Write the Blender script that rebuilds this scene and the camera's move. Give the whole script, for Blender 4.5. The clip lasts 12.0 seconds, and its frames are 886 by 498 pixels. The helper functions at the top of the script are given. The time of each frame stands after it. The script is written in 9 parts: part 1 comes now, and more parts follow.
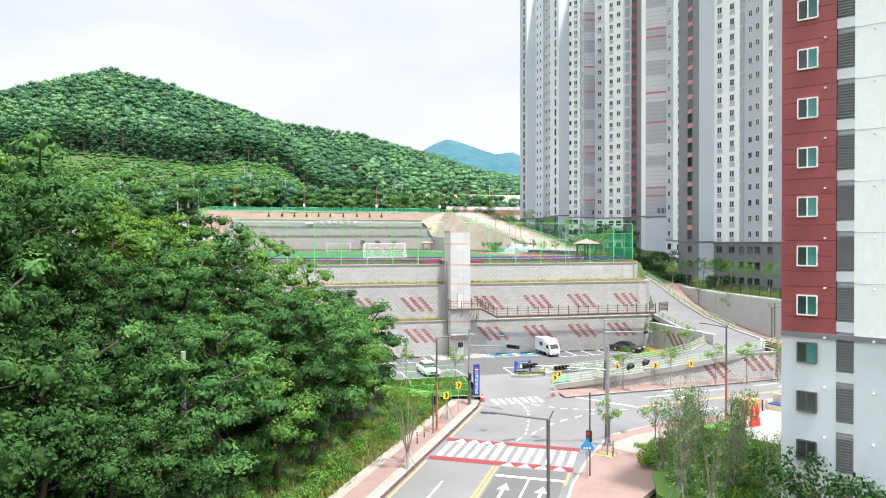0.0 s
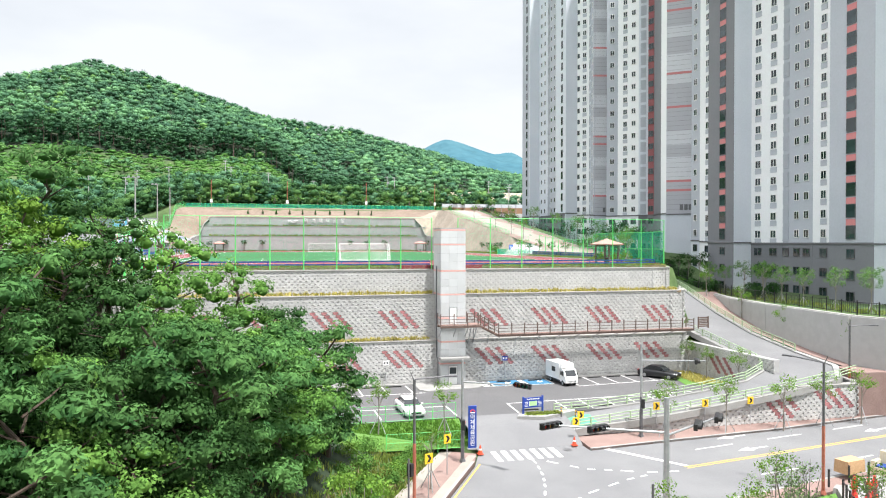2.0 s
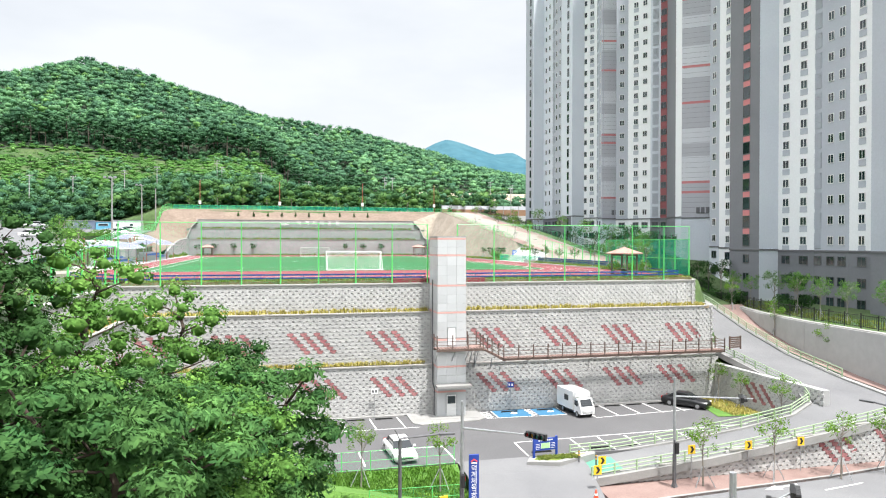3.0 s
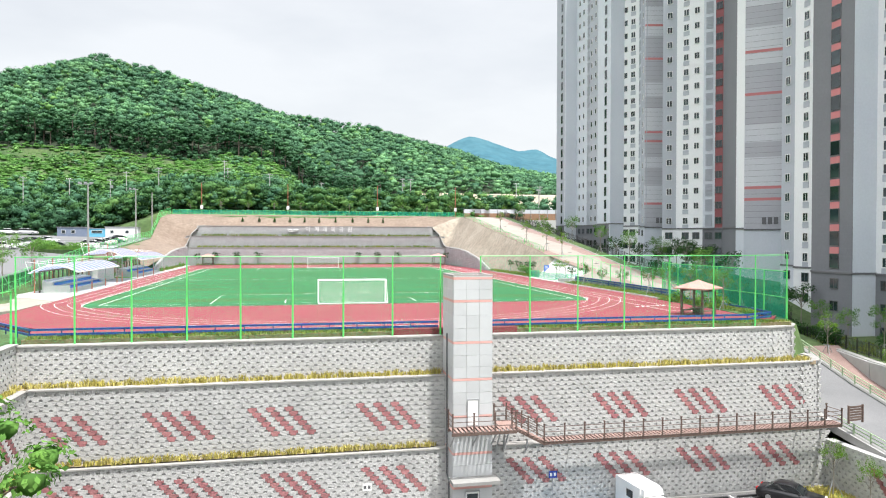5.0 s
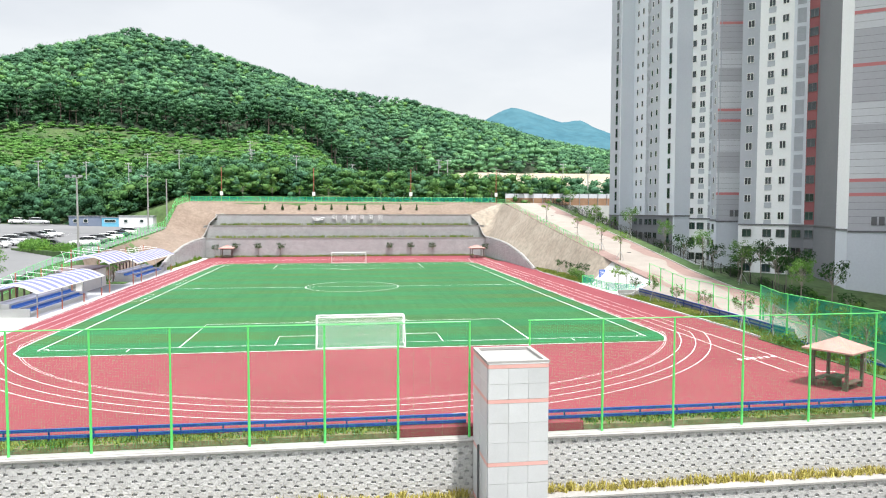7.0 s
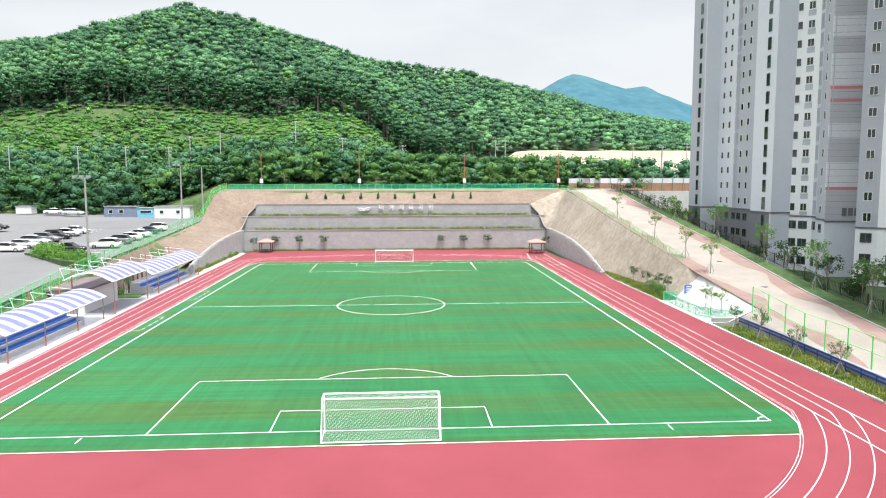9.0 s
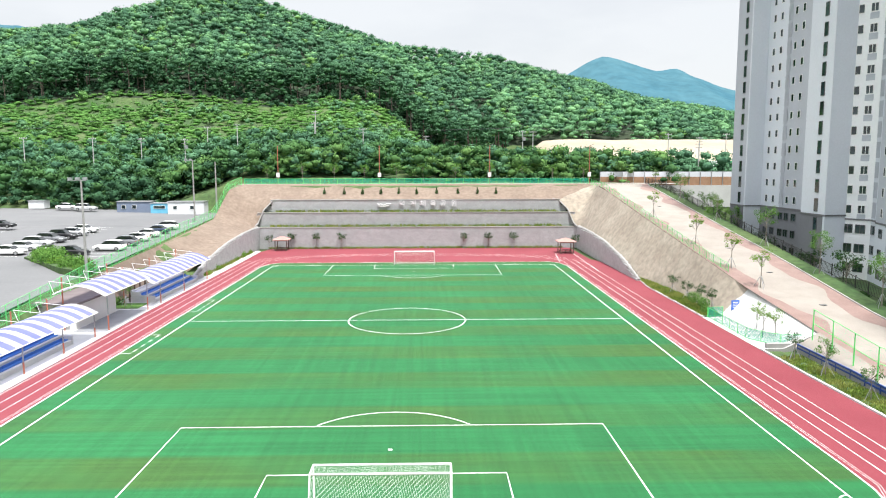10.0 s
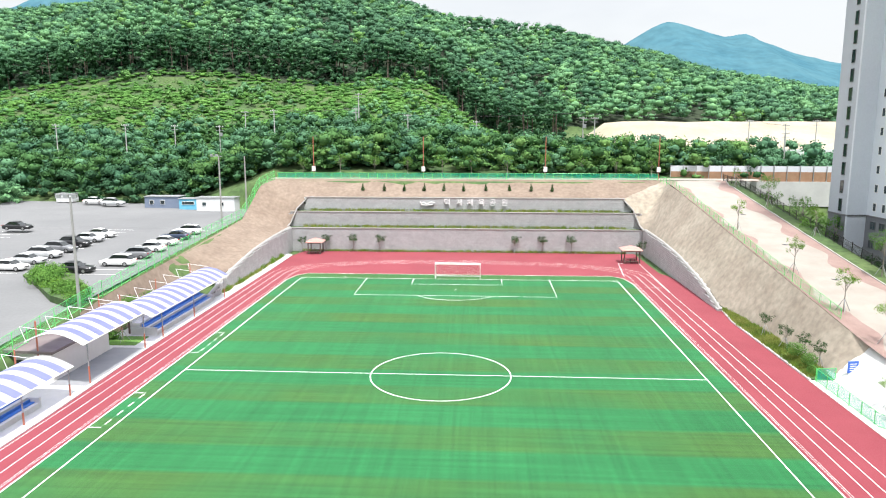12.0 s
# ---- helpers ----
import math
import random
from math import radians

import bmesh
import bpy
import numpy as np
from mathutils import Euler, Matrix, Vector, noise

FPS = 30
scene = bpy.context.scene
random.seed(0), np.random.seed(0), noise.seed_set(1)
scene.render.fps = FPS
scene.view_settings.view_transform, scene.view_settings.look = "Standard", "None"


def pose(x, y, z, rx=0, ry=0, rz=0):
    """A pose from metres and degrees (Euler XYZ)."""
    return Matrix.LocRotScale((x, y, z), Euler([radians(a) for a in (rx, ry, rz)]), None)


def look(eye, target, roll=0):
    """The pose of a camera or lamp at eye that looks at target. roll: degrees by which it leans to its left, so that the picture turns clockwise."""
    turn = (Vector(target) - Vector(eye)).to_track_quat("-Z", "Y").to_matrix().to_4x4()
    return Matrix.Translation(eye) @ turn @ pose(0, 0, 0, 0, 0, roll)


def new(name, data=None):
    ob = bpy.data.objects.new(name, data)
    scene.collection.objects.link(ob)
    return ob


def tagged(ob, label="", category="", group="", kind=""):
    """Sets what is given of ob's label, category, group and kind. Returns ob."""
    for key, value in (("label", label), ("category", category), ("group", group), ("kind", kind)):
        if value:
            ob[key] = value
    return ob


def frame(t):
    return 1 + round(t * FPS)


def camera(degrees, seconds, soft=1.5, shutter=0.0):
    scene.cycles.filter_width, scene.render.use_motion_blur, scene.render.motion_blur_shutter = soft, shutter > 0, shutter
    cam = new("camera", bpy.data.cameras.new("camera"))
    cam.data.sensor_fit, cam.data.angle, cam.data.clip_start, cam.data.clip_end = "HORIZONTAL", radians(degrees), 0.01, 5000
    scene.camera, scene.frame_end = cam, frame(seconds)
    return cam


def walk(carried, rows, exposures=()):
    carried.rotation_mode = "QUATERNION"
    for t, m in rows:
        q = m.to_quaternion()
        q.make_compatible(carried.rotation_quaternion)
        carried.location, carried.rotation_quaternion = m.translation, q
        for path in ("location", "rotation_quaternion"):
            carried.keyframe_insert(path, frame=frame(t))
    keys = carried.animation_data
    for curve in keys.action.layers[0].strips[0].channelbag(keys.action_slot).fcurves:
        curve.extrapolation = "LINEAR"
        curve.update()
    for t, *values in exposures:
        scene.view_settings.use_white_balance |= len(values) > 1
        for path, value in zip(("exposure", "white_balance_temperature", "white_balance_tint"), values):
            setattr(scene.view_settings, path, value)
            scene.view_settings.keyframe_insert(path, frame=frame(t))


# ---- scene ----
cam = camera(64.7, 12.0, soft=1.1)
METRES, EYE, TILT, LEAN, TURN = 104.7, 2.6, 0.0, 0.0, -13.5
ROWS = [
    (0.0, 0.0, 0.0, 0.0, -0.0, -0.55, 0.09),
    (0.5, 0.0034, 0.0455, -0.001, -0.03, -0.55, 0.09),
    (1.0, 0.0063, 0.0931, -0.0015, -0.06, -0.54, 0.04),
    (1.5, 0.0089, 0.1386, -0.0011, -0.08, -0.52, -0.01),
    (2.0, 0.0105, 0.1822, -0.0006, -0.11, -0.51, -0.05),
    (2.5, 0.0122, 0.2296, 0.0033, -0.13, -0.5, -0.06),
    (3.0, 0.0138, 0.274, 0.0086, -0.06, -0.48, -0.1),
    (5.0, 0.0174, 0.4447, 0.0378, 1.85, -0.75, -0.13),
    (5.5, 0.0182, 0.4874, 0.0474, 2.57, -1.22, -0.14),
    (6.0, 0.018, 0.5277, 0.0571, 3.45, -1.8, -0.14),
    (6.5, 0.0177, 0.5691, 0.068, 4.38, -2.44, -0.09),
    (7.0, 0.0171, 0.6083, 0.078, 5.24, -3.04, -0.11),
    (9.0, 0.0086, 0.7561, 0.1209, 10.04, -5.57, 0.12),
    (9.5, 0.0051, 0.7944, 0.1317, 11.18, -6.23, 0.14),
    (10.0, 0.0017, 0.8306, 0.1425, 12.23, -6.87, 0.11),
    (10.5, -0.0026, 0.8673, 0.1545, 13.32, -7.54, 0.09),
    (11.0, -0.0072, 0.9027, 0.1656, 14.43, -8.14, 0.04),
    (11.5, -0.012, 0.9387, 0.178, 15.66, -8.8, -0.01),
    (12.0, -0.0183, 0.9729, 0.1898, 16.77, -9.39, -0.02),
]
walk(cam, [(t, pose(-18.1, -119.0, EYE, TILT, LEAN, TURN) @ pose(METRES * x, METRES * y, METRES * z, 90 + pitch, roll, yaw)) for t, x, y, z, yaw, pitch, roll in ROWS], exposures=((0.0, 1.37), (3.0, 1.37), (5.5, 1.26), (9.0, 1.22), (12.0, 1.3)))

# ---------------------------------------------------------------- light
SKY_LOW, SKY_RISE = 4.05, 2.9                           # cloud light near the horizon, and how much more overhead
SUN_ELEV, SUN_DIR = 70.0, Vector((0.44, -0.90, 0))      # towards the sun, on the plan
sun = new("sun", bpy.data.lights.new("sun", "SUN"))
sun.data.energy, sun.data.angle, sun.data.color = 2.75, radians(3.0), (1.0, 0.98, 0.955)
_h = SUN_DIR.normalized() * math.cos(radians(SUN_ELEV))
sun.matrix_world = look((_h.x * 300, _h.y * 300, math.sin(radians(SUN_ELEV)) * 300), (0, 0, 0))

world = bpy.data.worlds.new("sky")
scene.world = world
world.use_nodes = True
wn, wl = world.node_tree.nodes, world.node_tree.links
wn.clear()
w_out, w_bg = wn.new("ShaderNodeOutputWorld"), wn.new("ShaderNodeBackground")
w_sky = wn.new("ShaderNodeTexSky")
w_sky.sky_type, w_sky.sun_disc = "NISHITA", False
w_sky.sun_elevation, w_sky.sun_rotation = radians(SUN_ELEV), math.atan2(SUN_DIR.x, SUN_DIR.y)
w_sky.dust_density, w_sky.air_density = 3.0, 1.2
# thin bright cloud: even near the horizon, brighter overhead, with soft grey drifts
w_co, w_map, w_noise = wn.new("ShaderNodeTexCoord"), wn.new("ShaderNodeMapping"), wn.new("ShaderNodeTexNoise")
w_map.inputs["Scale"].default_value = (1.0, 1.0, 3.2)
w_noise.inputs["Scale"].default_value, w_noise.inputs["Detail"].default_value = 1.9, 7.0
w_noise.inputs["Roughness"].default_value = 0.52
w_ramp = wn.new("ShaderNodeValToRGB")
w_ramp.color_ramp.elements[0].position, w_ramp.color_ramp.elements[0].color = 0.33, (0.80, 0.83, 0.875, 1)
w_ramp.color_ramp.elements[1].position, w_ramp.color_ramp.elements[1].color = 0.56, (0.965, 0.985, 1.01, 1)
w_sep, w_up = wn.new("ShaderNodeSeparateXYZ"), wn.new("ShaderNodeMapRange")
w_up.interpolation_type = "SMOOTHSTEP"
w_up.inputs["From Min"].default_value, w_up.inputs["From Max"].default_value = 0.30, 0.92
w_up.inputs["To Min"].default_value, w_up.inputs["To Max"].default_value = SKY_LOW, SKY_LOW * SKY_RISE
w_mul = wn.new("ShaderNodeVectorMath")
w_mul.operation = "SCALE"
w_mix = wn.new("ShaderNodeMix")
w_mix.data_type = "RGBA"
w_mix.inputs["Factor"].default_value = 0.90
wl.new(w_co.outputs["Generated"], w_map.inputs["Vector"])
wl.new(w_co.outputs["Generated"], w_sep.inputs["Vector"])
wl.new(w_sep.outputs["Z"], w_up.inputs["Value"])
wl.new(w_map.outputs["Vector"], w_noise.inputs["Vector"])
wl.new(w_noise.outputs["Fac"], w_ramp.inputs["Fac"])
wl.new(w_ramp.outputs["Color"], w_mul.inputs[0])
wl.new(w_up.outputs["Result"], w_mul.inputs["Scale"])
wl.new(w_sky.outputs["Color"], w_mix.inputs["A"])
wl.new(w_mul.outputs["Vector"], w_mix.inputs["B"])
wl.new(w_mix.outputs["Result"], w_bg.inputs["Color"])
w_bg.inputs["Strength"].default_value = 0.10
wl.new(w_bg.outputs["Background"], w_out.inputs["Surface"])

# ---------------------------------------------------------------- materials
MATS = {}


def mat(name, c1, c2=None, scale=1.0, rough=0.8, metal=0.0, bump=0.0, bscale=20.0, fine=0.0, vary=0.0, island=0.0, spec=0.5, stretch=None, emit=0.0, detail=5.0):
    """A surface: two colours mixed by broad noise, a fine grain, a relief, and a tone that differs from piece to piece."""
    m = bpy.data.materials.new(name)
    m.use_nodes = True
    n, l = m.node_tree.nodes, m.node_tree.links
    b = n["Principled BSDF"]
    b.inputs["Roughness"].default_value, b.inputs["Metallic"].default_value = rough, metal
    b.inputs["Specular IOR Level"].default_value = spec
    co = n.new("ShaderNodeTexCoord")
    src = co.outputs["Object"]
    if stretch:
        mp = n.new("ShaderNodeMapping")
        mp.inputs["Scale"].default_value = stretch
        l.new(src, mp.inputs["Vector"])
        src = mp.outputs["Vector"]
    nz = n.new("ShaderNodeTexNoise")
    nz.inputs["Scale"].default_value, nz.inputs["Detail"].default_value = scale, detail
    nz.inputs["Roughness"].default_value = 0.6
    l.new(src, nz.inputs["Vector"])
    rp = n.new("ShaderNodeValToRGB")
    rp.color_ramp.elements[0].position, rp.color_ramp.elements[1].position = 0.35, 0.65
    rp.color_ramp.elements[0].color, rp.color_ramp.elements[1].color = (*c1, 1), (*(c2 or c1), 1)
    l.new(nz.outputs["Fac"], rp.inputs["Fac"])
    col = rp.outputs["Color"]
    if fine or vary or island:
        hs = n.new("ShaderNodeHueSaturation")
        val = None
        if fine:
            nf = n.new("ShaderNodeTexNoise")
            nf.inputs["Scale"].default_value, nf.inputs["Detail"].default_value = bscale, 3.0
            l.new(src, nf.inputs["Vector"])
            mr = n.new("ShaderNodeMapRange")
            mr.inputs["From Min"].default_value, mr.inputs["From Max"].default_value = 0.3, 0.7
            mr.inputs["To Min"].default_value, mr.inputs["To Max"].default_value = 1 - fine, 1 + fine
            l.new(nf.outputs["Fac"], mr.inputs["Value"])
            val = mr.outputs["Result"]
        for amount, node_type, socket in ((vary, "ShaderNodeObjectInfo", "Random"), (island, "ShaderNodeNewGeometry", "Random Per Island")):
            if amount:
                oi = n.new(node_type)
                mr = n.new("ShaderNodeMapRange")
                mr.inputs["To Min"].default_value, mr.inputs["To Max"].default_value = 1 - amount, 1 + amount
                l.new(oi.outputs[socket], mr.inputs["Value"])
                if val is None:
                    val = mr.outputs["Result"]
                else:
                    mu = n.new("ShaderNodeMath")
                    mu.operation = "MULTIPLY"
                    l.new(val, mu.inputs[0])
                    l.new(mr.outputs["Result"], mu.inputs[1])
                    val = mu.outputs["Value"]
        l.new(col, hs.inputs["Color"])
        l.new(val, hs.inputs["Value"])
        col = hs.outputs["Color"]
    l.new(col, b.inputs["Base Color"])
    if bump:
        nb = n.new("ShaderNodeTexNoise")
        nb.inputs["Scale"].default_value, nb.inputs["Detail"].default_value = bscale, 4.0
        l.new(src, nb.inputs["Vector"])
        bp = n.new("ShaderNodeBump")
        bp.inputs["Strength"].default_value, bp.inputs["Distance"].default_value = bump, 0.05
        l.new(nb.outputs["Fac"], bp.inputs["Height"])
        l.new(bp.outputs["Normal"], b.inputs["Normal"])
    if emit:
        b.inputs["Emission Strength"].default_value = emit
        l.new(col, b.inputs["Emission Color"])
    MATS[name] = m
    return m


def leaf_mat(name, c1, c2, vary=0.25, through_light=0.25, tone=0.55):
    """Leaves: a tone that differs from leaf to leaf, with light passing through."""
    m = mat(name, c1, c2, scale=tone, rough=0.75, island=vary, vary=0.12, spec=0.08)
    n, l = m.node_tree.nodes, m.node_tree.links
    b = n["Principled BSDF"]
    tr, mx = n.new("ShaderNodeBsdfTranslucent"), n.new("ShaderNodeMixShader")
    mx.inputs["Fac"].default_value = through_light
    l.new(b.inputs["Base Color"].links[0].from_socket, tr.inputs["Color"])
    l.new(b.outputs["BSDF"], mx.inputs[1])
    l.new(tr.outputs["BSDF"], mx.inputs[2])
    l.new(mx.outputs["Shader"], n["Material Output"].inputs["Surface"])
    return m


M_ASPHALT = mat("asphalt", (0.145, 0.145, 0.15), (0.18, 0.18, 0.183), 0.15, 0.9, bump=0.25, bscale=30, fine=0.12)
M_ASPHALT_NEW = mat("dark_asphalt", (0.098, 0.096, 0.099), (0.122, 0.120, 0.122), 0.12, 0.88, bump=0.25, bscale=30, fine=0.12)
M_PAINT_W = mat("white_road_paint", (0.80, 0.80, 0.78), (0.70, 0.70, 0.68), 1.5, 0.7, fine=0.06)
M_PAINT_Y = mat("yellow_road_paint", (0.72, 0.42, 0.07), (0.62, 0.38, 0.08), 1.5, 0.7)
M_PAINT_R = mat("red_road_paint", (0.22, 0.032, 0.036), (0.18, 0.027, 0.03), 0.8, 0.75, fine=0.08)
M_PAINT_B = mat("blue_bay_paint", (0.035, 0.15, 0.27), (0.045, 0.17, 0.29), 0.8, 0.75, fine=0.06)
M_CONCRETE = mat("concrete", (0.265, 0.262, 0.25), (0.325, 0.32, 0.31), 0.4, 0.85, bump=0.12, bscale=14, fine=0.06)
M_WHITE_CONCRETE = mat("white_concrete", (0.46, 0.46, 0.455), (0.53, 0.53, 0.52), 0.35, 0.85, bump=0.1, bscale=14, fine=0.05)
M_PINK_PAVE = mat("pink_paving", (0.215, 0.14, 0.122), (0.26, 0.18, 0.158), 0.5, 0.85, bump=0.2, bscale=9, fine=0.12)
M_PALE_PAVE = mat("pale_paving", (0.265, 0.235, 0.205), (0.31, 0.28, 0.245), 0.35, 0.85, bump=0.12, bscale=10, fine=0.07)
M_TRACK = mat("red_rubber_track", (0.185, 0.026, 0.038), (0.215, 0.035, 0.048), 0.12, 0.85, bump=0.15, bscale=45, fine=0.08)
M_WALL = mat("grey_wall_block", (0.45, 0.445, 0.435), (0.52, 0.515, 0.50), 0.6, 0.92, bump=0.8, bscale=9, fine=0.10, vary=0.05, island=0.05)
M_WALL_COOL = mat("cool_grey_wall_block", (0.36, 0.367, 0.375), (0.42, 0.428, 0.436), 0.6, 0.92, bump=0.8, bscale=9, fine=0.10, vary=0.05, island=0.05)
M_WALL_RED = mat("red_wall_block", (0.28, 0.11, 0.117), (0.37, 0.175, 0.172), 1.2, 0.92, bump=0.8, bscale=9, fine=0.12, vary=0.15, island=0.15)
M_WALL_BACK = mat("wall_joint", (0.37, 0.365, 0.36), (0.41, 0.405, 0.40), 1.0, 0.95)
M_COPE = mat("coping", (0.3, 0.29, 0.275), (0.36, 0.35, 0.33), 0.7, 0.85, fine=0.08, bscale=12)
M_SOIL = mat("bare_soil", (0.172, 0.128, 0.098), (0.215, 0.165, 0.128), 0.25, 0.95, bump=0.9, bscale=1.6, fine=0.16)
M_ROCKSLOPE = mat("cut_rock", (0.26, 0.22, 0.175), (0.325, 0.285, 0.23), 0.20, 0.95, bump=1.0, bscale=1.3, fine=0.18)
M_GROUND = mat("wild_ground", (0.035, 0.08, 0.022), (0.075, 0.115, 0.035), 0.08, 0.95, bump=0.9, bscale=1.2, fine=0.3)
# litter under trees, coloured extra dark for the shade between crowns
M_SHADED_FLOOR = mat("shaded_wood_floor", (0.014, 0.03, 0.014), (0.03, 0.045, 0.02), 0.05, 0.95, bump=0.8, bscale=0.6, fine=0.3)
M_GRASS = mat("grass_blades", (0.12, 0.2, 0.028), (0.25, 0.27, 0.07), 0.4, 0.8, island=0.3, spec=0.2)
M_YGRASS = mat("dry_grass_blades", (0.40, 0.35, 0.08), (0.52, 0.46, 0.16), 0.6, 0.8, island=0.35, spec=0.2)
M_GREEN_STEEL = mat("green_painted_steel", (0.10, 0.60, 0.13), (0.13, 0.66, 0.17), 2.0, 0.4, fine=0.05)
M_DKGREEN_STEEL = mat("dark_green_painted_steel", (0.02, 0.30, 0.15), (0.03, 0.36, 0.19), 2.0, 0.45)
M_BLUE_PAD = mat("blue_rail_paint", (0.012, 0.045, 0.22), (0.018, 0.065, 0.30), 1.0, 0.45, fine=0.06)
M_WHITE = mat("white_paint", (0.80, 0.80, 0.79), (0.74, 0.74, 0.73), 0.8, 0.5, fine=0.03)
M_GREY_STEEL = mat("galvanised_steel", (0.33, 0.34, 0.35), (0.42, 0.43, 0.44), 3.0, 0.45, 0.5)
M_DARK_STEEL = mat("dark_grey_steel", (0.10, 0.10, 0.105), (0.14, 0.14, 0.145), 3.0, 0.5, 0.3)
M_RUST_STEEL = mat("brown_red_steel", (0.33, 0.10, 0.06), (0.40, 0.14, 0.09), 2.0, 0.55)
M_BLACK = mat("black_plastic", (0.012, 0.012, 0.013), (0.02, 0.02, 0.02), 3.0, 0.45)
M_WOODB = mat("brown_timber", (0.095, 0.062, 0.05), (0.14, 0.095, 0.078), 1.0, 0.7, stretch=(1, 1, 6), fine=0.15, vary=0.12)
M_DECK = mat("pink_brown_deck", (0.27, 0.175, 0.15), (0.33, 0.22, 0.19), 1.2, 0.75, fine=0.1, vary=0.12)
M_GLASS = mat("window_glass", (0.012, 0.022, 0.026), (0.03, 0.05, 0.055), 0.4, 0.06, vary=0.5, spec=0.8)
M_GLASS_GREEN = mat("green_window_glass", (0.03, 0.16, 0.16), (0.05, 0.24, 0.23), 0.4, 0.06, vary=0.4, spec=0.8)


# ---------------------------------------------------------------- building helpers
class MB:
    """Gathers points and faces of one mesh."""

    def __init__(self):
        self.v, self.f = [], []

    def add(self, verts, faces):
        o = len(self.v)
        self.v.extend(tuple(p) for p in verts)
        self.f.extend(tuple(o + i for i in q) for q in faces)
        return self

    def box(self, c, s, rz=0.0, taper=1.0):
        hx, hy, hz = s[0] / 2, s[1] / 2, s[2] / 2
        ca, sa = math.cos(rz), math.sin(rz)
        vs = []
        for z, k in ((-hz, 1.0), (hz, taper)):
            for x, y in ((-hx, -hy), (hx, -hy), (hx, hy), (-hx, hy)):
                x, y = x * k, y * k
                vs.append((c[0] + x * ca - y * sa, c[1] + x * sa + y * ca, c[2] + z))
        return self.add(vs, ((3, 2, 1, 0), (4, 5, 6, 7), (0, 1, 5, 4), (1, 2, 6, 5), (2, 3, 7, 6), (3, 0, 4, 7)))

    def prism(self, poly, z0, z1):
        """A flat outline (counter-clockwise) raised from z0 to z1."""
        k = len(poly)
        vs = [(x, y, z0) for x, y in poly] + [(x, y, z1) for x, y in poly]
        fs = [tuple(range(k - 1, -1, -1)), tuple(range(k, 2 * k))] + [(i, (i + 1) % k, k + (i + 1) % k, k + i) for i in range(k)]
        return self.add(vs, fs)

    def tube(self, path, r, n=6, caps=True):
        """A round bar along points; r: one radius or one for each point."""
        path = [Vector(p) for p in path]
        rs = r if isinstance(r, (list, tuple)) else [r] * len(path)
        vs, fs = [], []
        for i, p in enumerate(path):
            d = (path[min(i + 1, len(path) - 1)] - path[max(i - 1, 0)]).normalized()
            a = d.cross(Vector((0, 0, 1)) if abs(d.z) < 0.9 else Vector((1, 0, 0))).normalized()
            b = d.cross(a)
            for k in range(n):
                w = 2 * math.pi * k / n
                vs.append(p + (a * math.cos(w) + b * math.sin(w)) * rs[i])
        for i in range(len(path) - 1):
            for k in range(n):
                fs.append((i * n + k, i * n + (k + 1) % n, (i + 1) * n + (k + 1) % n, (i + 1) * n + k))
        if caps:
            fs += [tuple(range(n)), tuple(range((len(path) - 1) * n + n - 1, (len(path) - 1) * n - 1, -1))]
        return self.add(vs, fs)

    def strip(self, left, right):
        """A sheet between two lines of points."""
        k = len(left)
        return self.add(list(left) + list(right), [(i, k + i, k + i + 1, i + 1) for i in range(k - 1)])

    def mesh(self, name, material, smooth=False):
        me = bpy.data.meshes.new(name)
        me.from_pydata(self.v, [], self.f)
        for m in material if isinstance(material, (list, tuple)) else (material,):
            me.materials.append(m)
        if smooth:
            me.polygons.foreach_set("use_smooth", [True] * len(me.polygons))
        me.update()
        return me

    def make(self, name, material, parent=None, label="", smooth=False):
        ob = new(name, self.mesh(name, material, smooth))
        if parent is not None:
            ob.parent = parent
        if label:
            ob["label"] = label
        return ob


def place(name, mesh, parent=None, m=None, label=""):
    """An object on a shared mesh."""
    ob = new(name, mesh)
    if parent is not None:
        ob.parent = parent
    if m is not None:
        ob.matrix_basis = m
    if label:
        ob["label"] = label
    return ob


def empty(name, at, rz=0.0, label="", category="", group="", kind=""):
    ob = new(name)
    ob.empty_display_size = 0.2
    ob.matrix_basis = pose(*at, 0, 0, rz)
    return tagged(ob, label, category, group, kind)


def smooth_step(a, b, x):
    t = min(1.0, max(0.0, (x - a) / (b - a)))
    return t * t * (3 - 2 * t)


def lerp_table(table, x):
    """Values by straight steps between (x, value) pairs."""
    if x <= table[0][0]:
        return table[0][1]
    for (x0, v0), (x1, v1) in zip(table, table[1:]):
        if x <= x1:
            return v0 + (v1 - v0) * (x - x0) / (x1 - x0)
    return table[-1][1]


# ---------------------------------------------------------------- the lie of the land
PITCH_NEAR, PITCH_FAR, PITCH_HALF = -0.34, 87.34, 24.65     # goal lines and half width of the pitch
WALL_Y, WALL_L, WALL_R = -24.1, -23.5, 35.5             # front retaining wall
LOT_Z, ROAD_Z = -12.9, -14.4
PATH_Z = [(-45, -11.0), (-25, -8.3), (0, -3.0), (20, 0.6), (36, 2.3), (51.7, 4.5), (72.6, 7.25), (112, 12.7), (126, 13.2)]
RIDGE = [(-420, 70), (-300, 84), (-193, 93), (-159, 103), (-126, 112), (-88, 105), (-51, 94), (-12, 80), (27, 75), (69, 68), (95, 63), (112, 56), (135, 49), (167, 45), (220, 40), (420, 34)]
EDGE = [(-420, 30), (-130, 38.5), (-87, 39.5), (-44, 39), (-35, 41.5), (-17, 40), (-8, 33), (1, 25), (12, 22), (60, 20), (160, 20), (420, 20)]


def path_z(y):
    return lerp_table(PATH_Z, y)


